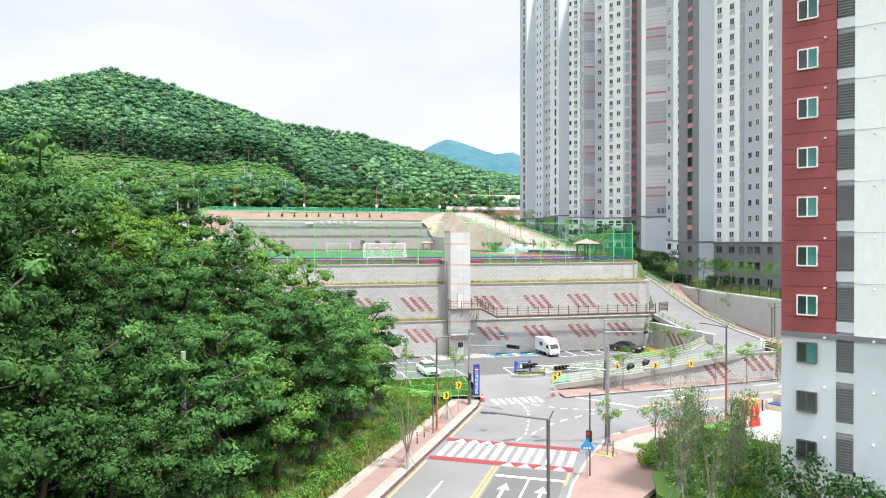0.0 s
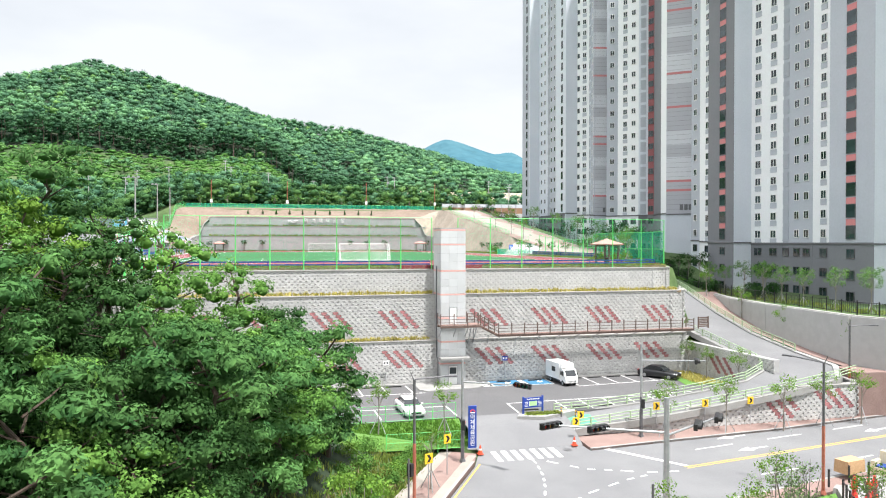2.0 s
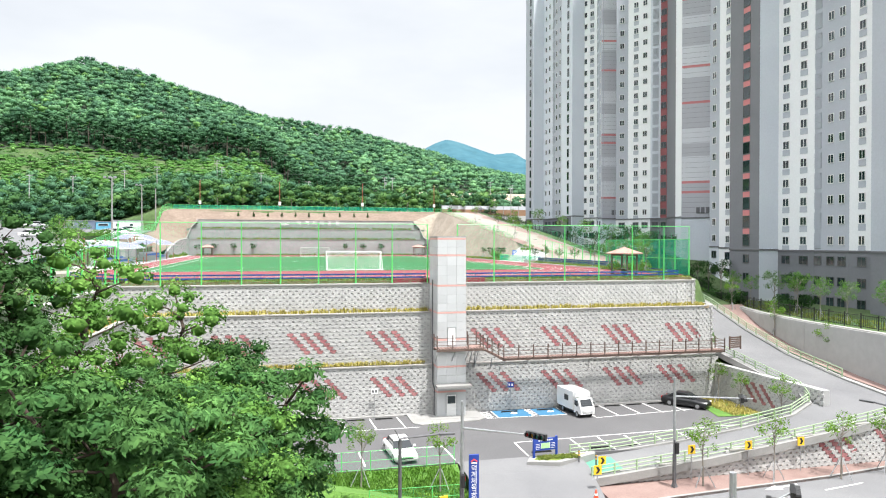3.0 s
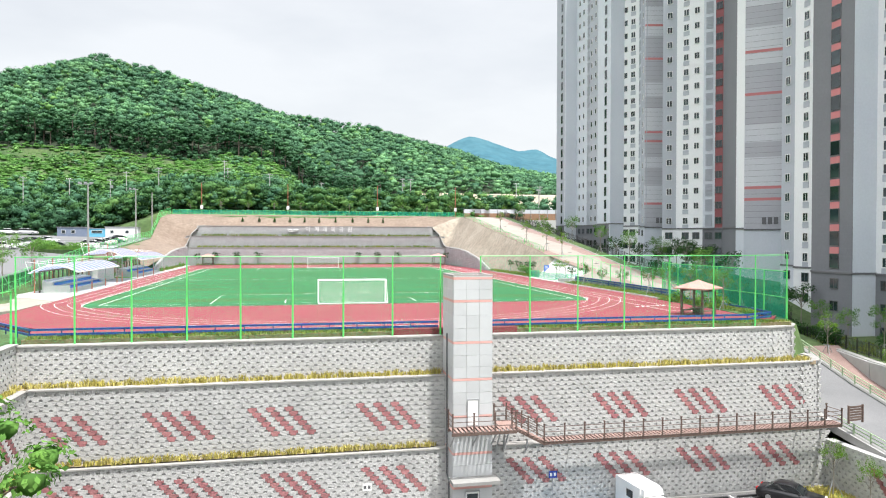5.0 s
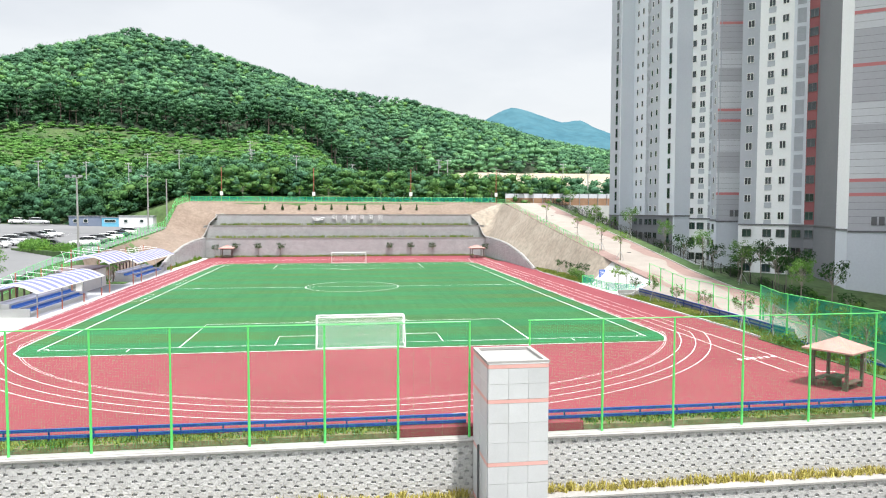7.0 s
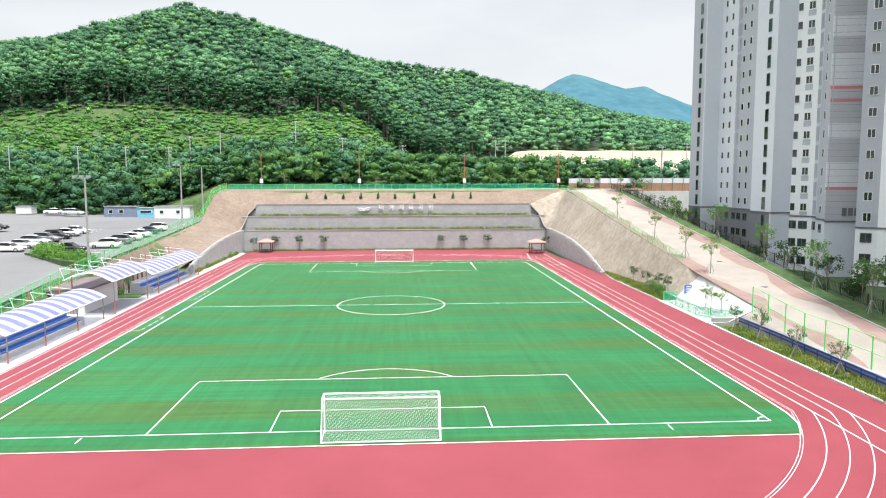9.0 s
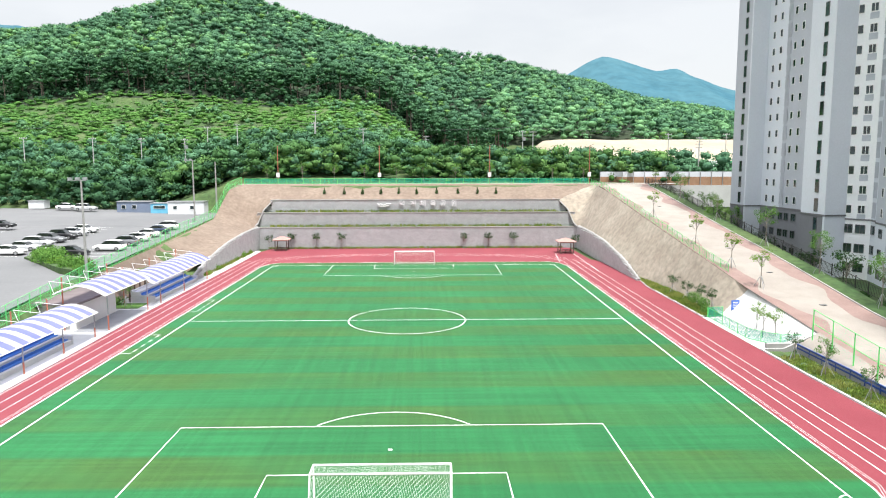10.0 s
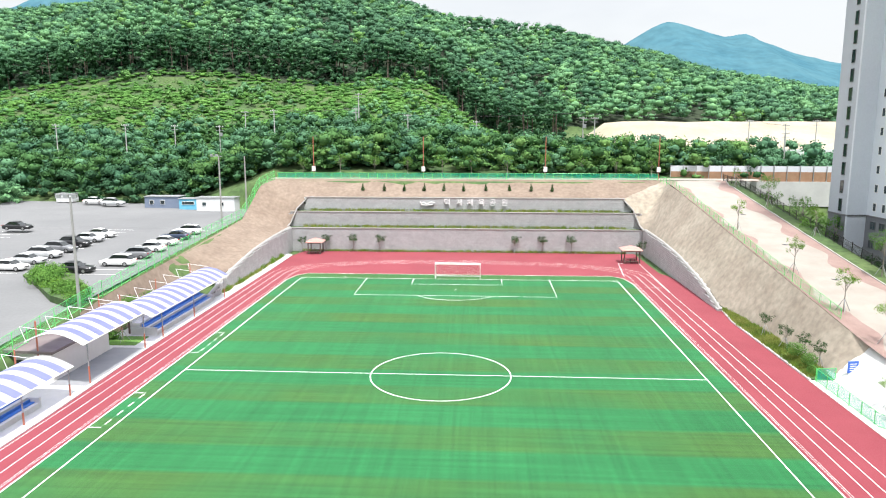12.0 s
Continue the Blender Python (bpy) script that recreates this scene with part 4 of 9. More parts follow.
def pad_rail(label, pts, z, step=2.0):
    """A low guard rail: two blue padded bars on short posts."""
    root = empty("guard_rail", (0, 0, 0), 0, label, "guard rail")
    for h in (0.36, 0.68):
        m = MB()
        for (ax, ay), (bx, by) in zip(pts, pts[1:]):
            L, a = math.hypot(bx - ax, by - ay), math.atan2(by - ay, bx - ax)
            m.box(((ax + bx) / 2, (ay + by) / 2, z + h), (L + 0.1, 0.11, 0.15), a)
        m.make("rail", M_BLUE_PAD, root, "dark blue padded bar")
    pm = MB().box((0, 0.05, 0.34), (0.07, 0.07, 0.7)).mesh("post", M_BLUE_PAD)
    for (ax, ay), (bx, by) in zip(pts, pts[1:]):
        k = max(1, round(math.hypot(bx - ax, by - ay) / step))
        for i in range(k):
            place("post", pm, root, Matrix.Translation((ax + (bx - ax) * i / k, ay + (by - ay) * i / k, z)))
    return root


pad_rail("dark blue padded guard rail behind the front fence", [(-30, -14), (-23.2, -22.6), (4.7, -22.8)], -0.25)
pad_rail("dark blue padded guard rail behind the front fence", [(7.9, -22.8), (30.8, -22.8), (34.0, -21.4), (34.7, -18.0), (35.0, -4)], -0.25)
for x0, x1 in ((-23.4, 4.7), (7.9, 33.8)):
    tagged(MB().box(((x0 + x1) / 2, -23.75, -0.46), (x1 - x0, 0.55, 0.1)).make("kerb", M_COPE), "pale concrete kerb on the wall top", "kerb", kind="structure")
M_VERGE = mat("dry_verge", (0.10, 0.11, 0.035), (0.20, 0.16, 0.09), 0.9, 0.95, bump=0.8, bscale=5, fine=0.25)
ledge("bed_top_left", -23.4, 1.2, -23.45, -22.2, -0.14, M_VERGE)
ledge("bed_top_right", 10.8, 34.4, -23.45, -22.2, -0.14, M_VERGE)
grng = random.Random(7)
edge_spots = [(grng.uniform(-23.0, 34.4), grng.uniform(-23.4, -22.35), -0.15) for _ in range(900)]
edge_spots = [(x, y, z) for x, y, z in edge_spots if not (1.2 < x < 10.8)]
tufts("verge_grass", "wild green grass along the track edge", edge_spots, 0.24, 0.5, 12, M_GRASS, 21)

# ---------------------------------------------------------------- kinds of plants
def sapling_meshes(seed, h, r, leaves, size, material, lumps=13, stakes=True, bare=0.45):
    """A young tree: thin stem with a few limbs and a loose crown. Returns trunk and crown meshes."""
    rng = np.random.default_rng(seed)
    tr = MB()
    top = (rng.normal() * 0.15, rng.normal() * 0.15, h * 0.92)
    tr.tube([(0, 0, -0.3), (0.04, 0.03, h * 0.45), top], [0.02 + h * 0.011, h * 0.009, 0.012], 6)
    cl = []
    for i in range(lumps):
        a = 2 * math.pi * i / lumps + rng.normal() * 0.4
        z0 = h * rng.uniform(bare, 0.7)
        end = (math.cos(a) * r * rng.uniform(0.4, 0.9), math.sin(a) * r * rng.uniform(0.4, 0.9), z0 + h * rng.uniform(0.12, 0.3))
        tr.tube([(0.03, 0.02, z0), ((end[0]) * 0.5, (end[1]) * 0.5, z0 + (end[2] - z0) * 0.65), end], [0.022, 0.016, 0.008], 4)
        s = r * rng.uniform(0.22, 0.4)
        cl.append((*end, s, s * 0.9))
    cl.append((*top, r * 0.42, r * 0.45))
    p, d = cloud(rng, leaves, cl, 0.35)
    return tr.mesh("trunk", M_BARK_GREY), shards("crown", p, rng.uniform(size * 0.6, size * 1.3, leaves), material, seed, 0.25, d)


STAKE = MB()
for a in (0.3, 2.4, 4.5):
    STAKE.tube([(math.cos(a) * 0.75, math.sin(a) * 0.75, -0.05), (math.cos(a) * 0.07, math.sin(a) * 0.07, 1.25)], 0.03, 5)
STAKE_ME = STAKE.mesh("stake", M_GREY_STEEL)
YOUNG = [sapling_meshes(31, 3.2, 1.0, 640, 0.12, M_LEAF[1]), sapling_meshes(32, 2.6, 0.9, 560, 0.12, M_LEAF[0]), sapling_meshes(33, 4.4, 1.1, 620, 0.13, M_LEAF[2], bare=0.4), sapling_meshes(34, 5.2, 1.5, 1100, 0.15, M_LEAF[1], 16, bare=0.35)]


def young_tree(kind, x, y, z, s=1.0, label="young staked tree with a thin green crown", stakes=True, group="young trees"):
    t = empty("young_tree", (x, y, z), random.uniform(0, 360), label, "tree", group)
    t.scale = (s, s, s)
    place("trunk", YOUNG[kind][0], t)
    place("crown", YOUNG[kind][1], t)
    if stakes:
        place("stake", STAKE_ME, t)
    return t


def bush_mesh(seed, rx, h, leaves, size, material, lumps=5):
    rng = np.random.default_rng(seed)
    cl = [(rng.normal() * rx * 0.4, rng.normal() * rx * 0.4, h * rng.uniform(0.35, 0.65), rx * rng.uniform(0.5, 0.8), h * rng.uniform(0.35, 0.5)) for _ in range(lumps)]
    p, d = cloud(rng, leaves, cl, 0.6)
    return shards("leaves", p, rng.uniform(size * 0.6, size * 1.3, leaves), material, seed, 0.3, d)


BUSH = [bush_mesh(41, 0.9, 1.2, 480, 0.19, M_LEAF[2]), bush_mesh(42, 0.8, 1.0, 480, 0.17, M_LEAF[1]), bush_mesh(43, 1.3, 1.6, 720, 0.2, M_LEAF[1]), bush_mesh(44, 0.6, 0.6, 320, 0.14, M_LEAF[2]), bush_mesh(46, 1.2, 1.6, 620, 0.2, M_LEAF[0])]


def bush(kind, x, y, z, s=1.0, label="small rounded green shrub", group="shrubs"):
    b = tagged(place("shrub", BUSH[kind], None, pose(x, y, z, 0, 0, random.uniform(0, 360))), label, "shrub", group)
    b.scale = (s, s, s)
    return b


# ---------------------------------------------------------------- back of the ground: tiered walls, slopes, fence
for nm, z0, z1, y, x in (("wall_back_lower", -0.1, 4.4, 113.0, 34.3), ("wall_back_middle", 4.4, 7.4, 114.6, 33.7), ("wall_back_upper", 7.4, 10.05, 116.2, 31.0)):
    block_wall(nm, "grey textured block retaining wall in three tiers", [(-x, y), (x, y)], z0, z1, cope=True, material=M_WALL_COOL)
for s in (-1, 1):
    block_wall("wall_back_wing", "grey textured block wall stepping down into the bank", [(30.9, 116.25), (32.3, 116.25)] if s > 0 else [(-32.3, 116.25), (-30.9, 116.25)], 7.3, 8.75, cope=False, material=M_WALL_COOL)
tagged(MB().box((0, 114.0, 4.35), (68, 1.3, 0.3)).box((0, 115.6, 7.35), (66.5, 1.3, 0.3)).box((0, 117.0, 9.98), (62, 0.9, 0.3)).make("bed_back", M_GROUND), "grassy ledges between the wall tiers", "planting bed", kind="structure")
srng = random.Random(17)
tufts("ledge_weeds", "green and yellow weeds on the wall ledges", [(srng.uniform(-31, 31), 113.9 + srng.uniform(-0.3, 0.5), 4.5) for _ in range(420)] + [(srng.uniform(-30, 30), 115.5 + srng.uniform(-0.3, 0.5), 7.5) for _ in range(420)], 0.6, 0.6, 9, M_GRASS, 31)

SW = [(69.5, 0.05), (72, 0.7), (79, 2.2), (90, 3.6), (100, 4.2), (112, 4.45)]


def side_wall(name, x, face):
    """A block wall beside the track whose top steps down towards the viewer, with pale edging."""
    root = None
    ys = ticks((69.5, 112.8, 1.84))
    body, blocks, edge = MB(), MB(), MB()
    for y0, y1 in zip(ys, ys[1:]):
        z = round(lerp_table(SW, (y0 + y1) / 2) / BLOCK_H) * BLOCK_H
        if z < 0.2:
            continue
        body.box((x + 0.4 * face, (y0 + y1) / 2, z / 2 - 0.1), (0.7, y1 - y0, z + 0.2))
        for r in range(int(round(z / BLOCK_H))):
            for k in range(3):
                v, f = SHAPES[(r + k) % 4]
                yy = y0 + (k + 0.5 + (r % 2) * 0.5) * BLOCK_W
                s = -face
                blocks.add([(x - (-py) * face * 1.0 + 0.04 * face, yy + px * s * -1, r * BLOCK_H + pz) for px, py, pz in v], f if face < 0 else [tuple(reversed(q)) for q in f])
    edge.tube([(x + 0.35 * face, y, lerp_table(SW, y) + 0.08) for y in ticks((69.5, 112.6, 3))], 0.26, 6)
    root = tagged(body.make(name, M_WALL_BACK), "grey block wall stepping down beside the track", "retaining wall", kind="structure")
    o = blocks.make("block_courses", M_WALL_COOL, root)
    o["kind"] = "stuff"
    edge.make("edging", M_CONCRETE, root, "pale concrete edging")
    return root


side_wall("wall_side_right", 34.0, 1)
side_wall("wall_side_left", -33.0, -1)


def slope(name, label, inner, outer, material, rows=9, rough=0.22, sub=4):
    """An earth bank between two lines of points, uneven."""
    def dense(pts):
        out = []
        for a, b in zip(pts, pts[1:]):
            out += [Vector(a).lerp(Vector(b), i / sub) for i in range(sub)]
        return out + [Vector(pts[-1])]
    A, B = dense(inner), dense(outer)
    mb = MB()
    k = len(A)
    for r in range(rows + 1):
        for a, b in zip(A, B):
            p = a.lerp(b, r / rows)
            n = noise.noise(p * 0.45) * rough + noise.noise(p * 1.7) * rough * 0.4
            mb.v.append((p.x, p.y, p.z + (n if 0 < r < rows else 0) + 0.05))
    mb.f = [(r * k + i, r * k + i + 1, (r + 1) * k + i + 1, (r + 1) * k + i) for r in range(rows) for i in range(k - 1)]
    return tagged(mb.make(name, material, smooth=True), label, "slope", kind="structure")


def sw(y):
    return max(0.05, lerp_table(SW, y))


slope("bank_right", "pale cut-rock slope below the path", [(36.4, 44.3, 0.02), (36.4, 47.5, 0.02), (36.3, 54, 0.02), (36.1, 61, 0.02)] + [(lerp_table([(66, 35.6), (70, 34.8), (112, 34.5)], y), y, sw(y) - 0.05) for y in (67, 71, 76, 84, 92, 100, 108)] + [(34.5, 112, 4.3), (33.5, 113.6, 5.2), (32.5, 114.9, 7.9), (30.6, 116.4, 9.95)], [(39.65, 44.3, path_z(44.3))] + [(38.85, y, path_z(y) + 0.0) for y in ( 47.5, 54, 61, 67, 71, 76, 84, 92, 100, 108, 114)] + [(39.6, 118, 13.0), (40.0, 120.5, 13.1), (40.0, 122.6, 13.15)], M_ROCKSLOPE)
slope("bank_back", "bare brown earth bank above the walls", [(30.6, 116.4, 9.95), (24, 117.1, 10.1), (12, 117.1, 10.1), (0, 117.1, 10.1), (-12, 117.1, 10.1), (-24, 117.1, 10.1), (-30.6, 116.4, 9.95)], [(40.0, 122.6, 13.15), (26, 122.8, 13.2), (12, 122.8, 13.2), (0, 122.8, 13.2), (-12, 122.8, 13.2), (-26, 122.8, 13.2), (-38.6, 122.6, 13.2)], M_SOIL)
slope("bank_left", "bare brown earth bank below the car park", [(-30.6, 116.4, 9.95), (-32.4, 114.9, 7.9), (-33.3, 113.6, 5.2)] + [(-33.6, y, sw(y)) for y in (112, 106, 98, 90, 82)] + [(-36.6, 75, 0.1), (-37.3, 66, 0.1), (-37.5, 58, 0.1), (-37.6, 50, 0.1)], [(-38.6, 122.6, 13.2), (-39.6, 120, 13.1), (-40.2, 117, 12.2), (-40.6, 113, 9.6), (-40.7, 107, 6.7), (-40.6, 98, 6.1), (-40.5, 90, 5.6), (-40.2, 82, 5.2), (-40.0, 74, 4.8), (-39.7, 66, 4.5), (-39.3, 58, 4.2), (-38.6, 50, 3.7)], M_SOIL)

for s in (-1, 1):
    edge_mb = MB().tube([(s * 29.4, 116.4, 10.16), (s * 30.6, 116.3, 10.02), (s * 32.45, 114.8, 7.98), (s * 33.4, 113.5, 5.3), (s * 34.0, 112.0, 4.5)], 0.15, 6)
    tagged(edge_mb.make("edging", M_CONCRETE), "pale concrete edging between wall and bank", "edging", kind="structure")

# road along the top, and the fence in front of it
tagged(MB().strip([(-40, 123.0, 13.24), (-38, 123.0, 13.24), (39, 123.0, 13.24), (60, 124, 13.1)], [(-40, 128.6, 13.3), (-38, 128.6, 13.3), (39, 128.6, 13.3), (60, 129, 13.2)]).make("road_upper", M_PALE_PAVE), "pale road along the top of the bank", "road", kind="structure")
net_fence("mesh_fence", "low green mesh fence along the top of the bank", [(-38.4, 122.9), (-30, 123.0), (30, 123.0), (38.6, 122.7)], 13.25, 1.25, 1.9, 0.04, M_NET_DARK, M_GREEN_STEEL, collar=False, rails=(1.0, 0.1))
net_fence("mesh_fence", "low green mesh fence along the path edge", [(39.0, 122.0), (39.2, 112), (39.2, 58), (39.4, 50)], lambda x, y: path_z(y) + 0.02, 1.1, 2.2, 0.03, M_NET_MID, M_GREEN_STEEL, collar=False, rails=(1.0, 0.1))
net_fence("mesh_fence", "green mesh fence between car park and bank", [(-38.6, 121.5), (-40.6, 116), (-41.0, 107), (-40.8, 90), (-40.2, 70), (-39.4, 56)], lambda x, y: lerp_table([(45, 3.5), (60, 4.3), (107, 6.8), (113, 9.4), (117, 12.2), (121, 13.2)], y), 1.7, 2.4, 0.035, M_NET_MID, M_GREEN_STEEL, collar=False, rails=(1.0, 0.5, 0.05))
net_fence("mesh_fence", "green mesh fence between car park and stands", [(-39.4, 56), (-39.0, 44), (-37.8, 30), (-36.5, 14), (-34, -6)], lambda x, y: lerp_table([(-10, 0.2), (14, 1.2), (30, 2.4), (44, 3.2), (56, 4.2)], y), 1.8, 2.4, 0.035, M_NET_MID, M_GREEN_STEEL, collar=False, rails=(1.0, 0.5, 0.05))

for x in (-20.1, -15.8, -11.8, -7.8, -3.9, 0.0, 4.4, 9.0, 13.3, 17.4):
    t = empty("young_conifer", (x, 119.0, 11.0), 0, "small dark green conifer planted on the bare bank", "tree", "conifers on the bank")
    rng = np.random.default_rng(int(x * 10) + 500)
    p, d = cloud(rng, 240, [(0, 0, 0.5, 0.4, 0.35), (0, 0, 0.9, 0.32, 0.35), (0, 0, 1.35, 0.2, 0.4)], 0.4)
    place("crown", shards("crown", p, rng.uniform(0.12, 0.26, 240), M_LEAF[0], 3, 0.2, d), t)
    MB().tube([(0, 0, -0.2), (0, 0, 1.4)], [0.03, 0.012], 5).make("trunk", M_BARK, t)
for x in (-26.3, -21.0, -15.8, 10.0, 15.2, 20.6):
    young_tree(1, x, 112.2, 0.0, 1.25, "young dark tree staked before the grey wall")
young_tree(1, -30.6, 110.8, 0, 1.15)
young_tree(1, 32.6, 107.5, 0.0, 1.2)
tagged(MB().box((0, 112.75, 0.02), (62, 0.7, 0.1)).make("bed_back_foot", M_GROUND), "strip of soil along the wall foot", "planting bed", kind="structure")
tufts("foot_weeds", "low green plants along the wall foot", [(srng.uniform(-31, 31), 112.6 + srng.uniform(-0.25, 0.25), 0.06) for _ in range(420)], 0.45, 0.6, 10, M_GRASS, 33)

# lettering on the upper wall
M_LETTER = mat("white_letter", (0.82, 0.82, 0.82), (0.78, 0.78, 0.78), 1.0, 0.5)
for ch, x in zip("덕계체육공원", (-3.1, -0.75, 1.4, 3.55, 5.75, 8.05)):
    cu = bpy.data.curves.new("letter", "FONT")
    cu.body, cu.size, cu.extrude, cu.align_x, cu.align_y = ch, 1.45, 0.06, "CENTER", "CENTER"
    cu.materials.append(M_LETTER)
    ob = tagged(new("letter", cu), "white raised sign letter on the upper wall", "letter", "wall sign letters")
    ob.matrix_basis = pose(x, 115.86, 9.2, 90, 0, 0)
logo = empty("wall_emblem", (-6.9, 115.9, 9.1), 0, "white raised emblem beside the wall lettering", "sign")
MB().tube([(-1.5, 0, 0.3), (-1.2, 0, -0.1), (-0.8, 0, 0.15), (-0.2, 0, -0.2), (0.6, 0, 0.2), (1.4, 0, 0.1)], 0.11, 6).make("emblem_line", M_LETTER, logo)
MB().tube([(-1.3, 0, -0.35), (-0.2, 0, -0.45), (1.0, 0, -0.25)], 0.09, 6).make("emblem_line", M_LETTER, logo)

# ---------------------------------------------------------------- gazebos and goals
M_SHINGLE = mat("pale_red_shingle", (0.4, 0.205, 0.175), (0.46, 0.26, 0.225), 1.5, 0.85, fine=0.12, bscale=12, bump=0.3)


def gazebo(x, y, z, rz, w=3.4, h=2.35):
    g = empty("gazebo", (x, y, z), rz, "open timber gazebo with a pale red pyramid roof", "gazebo", "gazebos")
    pm = MB().box((0, 0, h / 2), (0.17, 0.17, h)).mesh("post", M_WOODB)
    q = w / 2 - 0.35
    for sx in (-q, q):
        for sy in (-q, q):
            place("post", pm, g, Matrix.Translation((sx, sy, 0)))
    e, t = w / 2 + 0.15, 0.28
    MB().add([(-e, -e, h), (e, -e, h), (e, e, h), (-e, e, h), (-e, -e, h + 0.1), (e, -e, h + 0.1), (e, e, h + 0.1), (-e, e, h + 0.1), (-t, -t, h + 0.66), (t, -t, h + 0.66), (t, t, h + 0.66), (-t, t, h + 0.66), (0, 0, h + 0.82)], [(3, 2, 1, 0), (0, 1, 5, 4), (1, 2, 6, 5), (2, 3, 7, 6), (3, 0, 4, 7), (4, 5, 9, 8), (5, 6, 10, 9), (6, 7, 11, 10), (7, 4, 8, 11), (8, 9, 12), (9, 10, 12), (10, 11, 12), (11, 8, 12)]).make("roof", M_SHINGLE, g)
    MB().box((0, -q, h - 0.12), (w - 0.5, 0.1, 0.18)).box((0, q, h - 0.12), (w - 0.5, 0.1, 0.18)).make("beam", M_WOODB, g)
    for sy in (-q + 0.1, q - 0.1):
        MB().box((0, sy, 0.42), (w - 1.0, 0.4, 0.07)).box((-1, sy, 0.2), (0.08, 0.3, 0.4)).box((1, sy, 0.2), (0.08, 0.3, 0.4)).make("bench", M_WOODB, g)
    MB().box((0, 0, 0.62), (1.3, 0.8, 0.07)).box((0, 0, 0.3), (0.15, 0.5, 0.6)).make("table", M_WOODB, g)
    return g


gazebo(29.0, -18.4, 0, 28, 2.7, 2.3)
gazebo(-27.8, 110.0, 0, 0, 3.0, 2.2)
gazebo(29.9, 103.6, 0, 0, 3.3, 2.3)


def goal(y, back):
    g = empty("football_goal", (0, y, 0.03), 0 if back < 0 else 180, "white football goal with a white net", "goal", "football goals")
    W, Hh, T, D = 3.5, 2.34, 1.1, 2.1
    r = 0.05
    MB().tube([(-W, 0, 0), (-W, 0, Hh)], r, 8).make("goal_post", M_WHITE, g)
    MB().tube([(W, 0, 0), (W, 0, Hh)], r, 8).make("goal_post", M_WHITE, g)
    MB().tube([(-W, 0, Hh), (W, 0, Hh)], r, 8).make("crossbar", M_WHITE, g)
    for s in (-W, W):
        MB().tube([(s, 0, Hh), (s, -T, Hh), (s, -D, 0.05), (s, 0, 0.05)], 0.045, 6).make("side_frame", M_WHITE, g)
    MB().tube([(-W, -T, Hh), (W, -T, Hh)], 0.05, 6).make("rear_bar", M_WHITE, g)
    MB().tube([(-W, -D, 0.05), (W, -D, 0.05)], 0.05, 6).make("ground_bar", M_WHITE, g)
    net = MB().add([(-W, -T, Hh), (W, -T, Hh), (W, -D, 0.05), (-W, -D, 0.05), (-W, 0, Hh), (W, 0, Hh)], [(0, 1, 2, 3), (4, 5, 1, 0)]).add([(-W, 0, 0.05), (-W, 0, Hh), (-W, -T, Hh), (-W, -D, 0.05)], [(0, 1, 2, 3)]).add([(W, 0, 0.05), (W, 0, Hh), (W, -T, Hh), (W, -D, 0.05)], [(0, 1, 2, 3)]).make("net", M_NET_WHITE, g)
    uv = net.data.uv_layers.new(name="UVMap")
    for poly in net.data.polygons:
        side = abs(poly.normal.x) > 0.7
        for li in poly.loop_indices:
            c = net.data.vertices[net.data.loops[li].vertex_index].co
            u, v = (c.y, c.z) if side else (c.x, c.z - c.y)
            uv.data[li].uv = (u + v * 0.5, v - u * 0.5)
    return g


goal(PITCH_NEAR, -1)
goal(PITCH_FAR, 1)

# ---------------------------------------------------------------- right of the track: path, beds, entrance
PL = [(-24, 38.2), (0, 39.0), (36, 39.4), (44, 38.95), (112, 38.95), (118, 39.5), (123, 40.3)]
PR = [(-24, 44.8), (0, 47.5), (36, 48.2), (60, 49.0), (104, 49.4), (114, 49.6), (123, 52)]
pys = ticks((-2, 123, 1.25))
left_edge, in_l, in_r, right_edge = [], [], [], []
for i, y in enumerate(pys):
    l, r, z = lerp_table(PL, y), lerp_table(PR, y), path_z(y) + 0.03
    wob = math.sin(y * 0.42) + 0.4 * math.sin(y * 0.97 + 1)
    wob2 = math.sin(y * 0.42 + 2.2) + 0.4 * math.sin(y * 0.9)
    left_edge.append((l, y, z))
    in_l.append((l + 1.7 + 0.75 * wob, y, z))
    in_r.append((r - 1.9 + 0.75 * wob2, y, z))
    right_edge.append((r, y, z))
path = tagged(MB().strip(in_l, in_r).make("path", M_PALE_PAVE), "broad pale paved path climbing beside the pitch", "path", kind="structure")
MB().strip(left_edge, in_l).make("pink_border", M_PINK_PAVE, path, "pink paving with a wavy edge")
MB().strip(in_r, right_edge).make("pink_border", M_PINK_PAVE, path, "pink paving with a wavy edge")
slope("bank_path", "pale paved bank between the long bed and the path", [(37.15, y, 0.3) for y in (-2, 4, 10, 16, 22, 29.6)], [(lerp_table(PL, y) + 0.1, y, path_z(y) + 0.02) for y in (-2, 4, 10, 16, 22, 29.6)], M_PALE_PAVE, 4, 0.02)
kb = MB()
for a, b in zip(right_edge, right_edge[1:]):
    kb.add([(a[0], a[1], a[2] - 0.2), (b[0], b[1], b[2] - 0.2), (b[0], b[1], b[2] + 0.1), (a[0], a[1], a[2] + 0.1), (a[0] + 0.18, a[1], a[2] - 0.2), (b[0] + 0.18, b[1], b[2] - 0.2), (b[0] + 0.18, b[1], b[2] + 0.1), (a[0] + 0.18, a[1], a[2] + 0.1)], [(0, 1, 2, 3), (7, 6, 5, 4), (3, 2, 6, 7)])
kb.make("kerb", M_COPE, path)
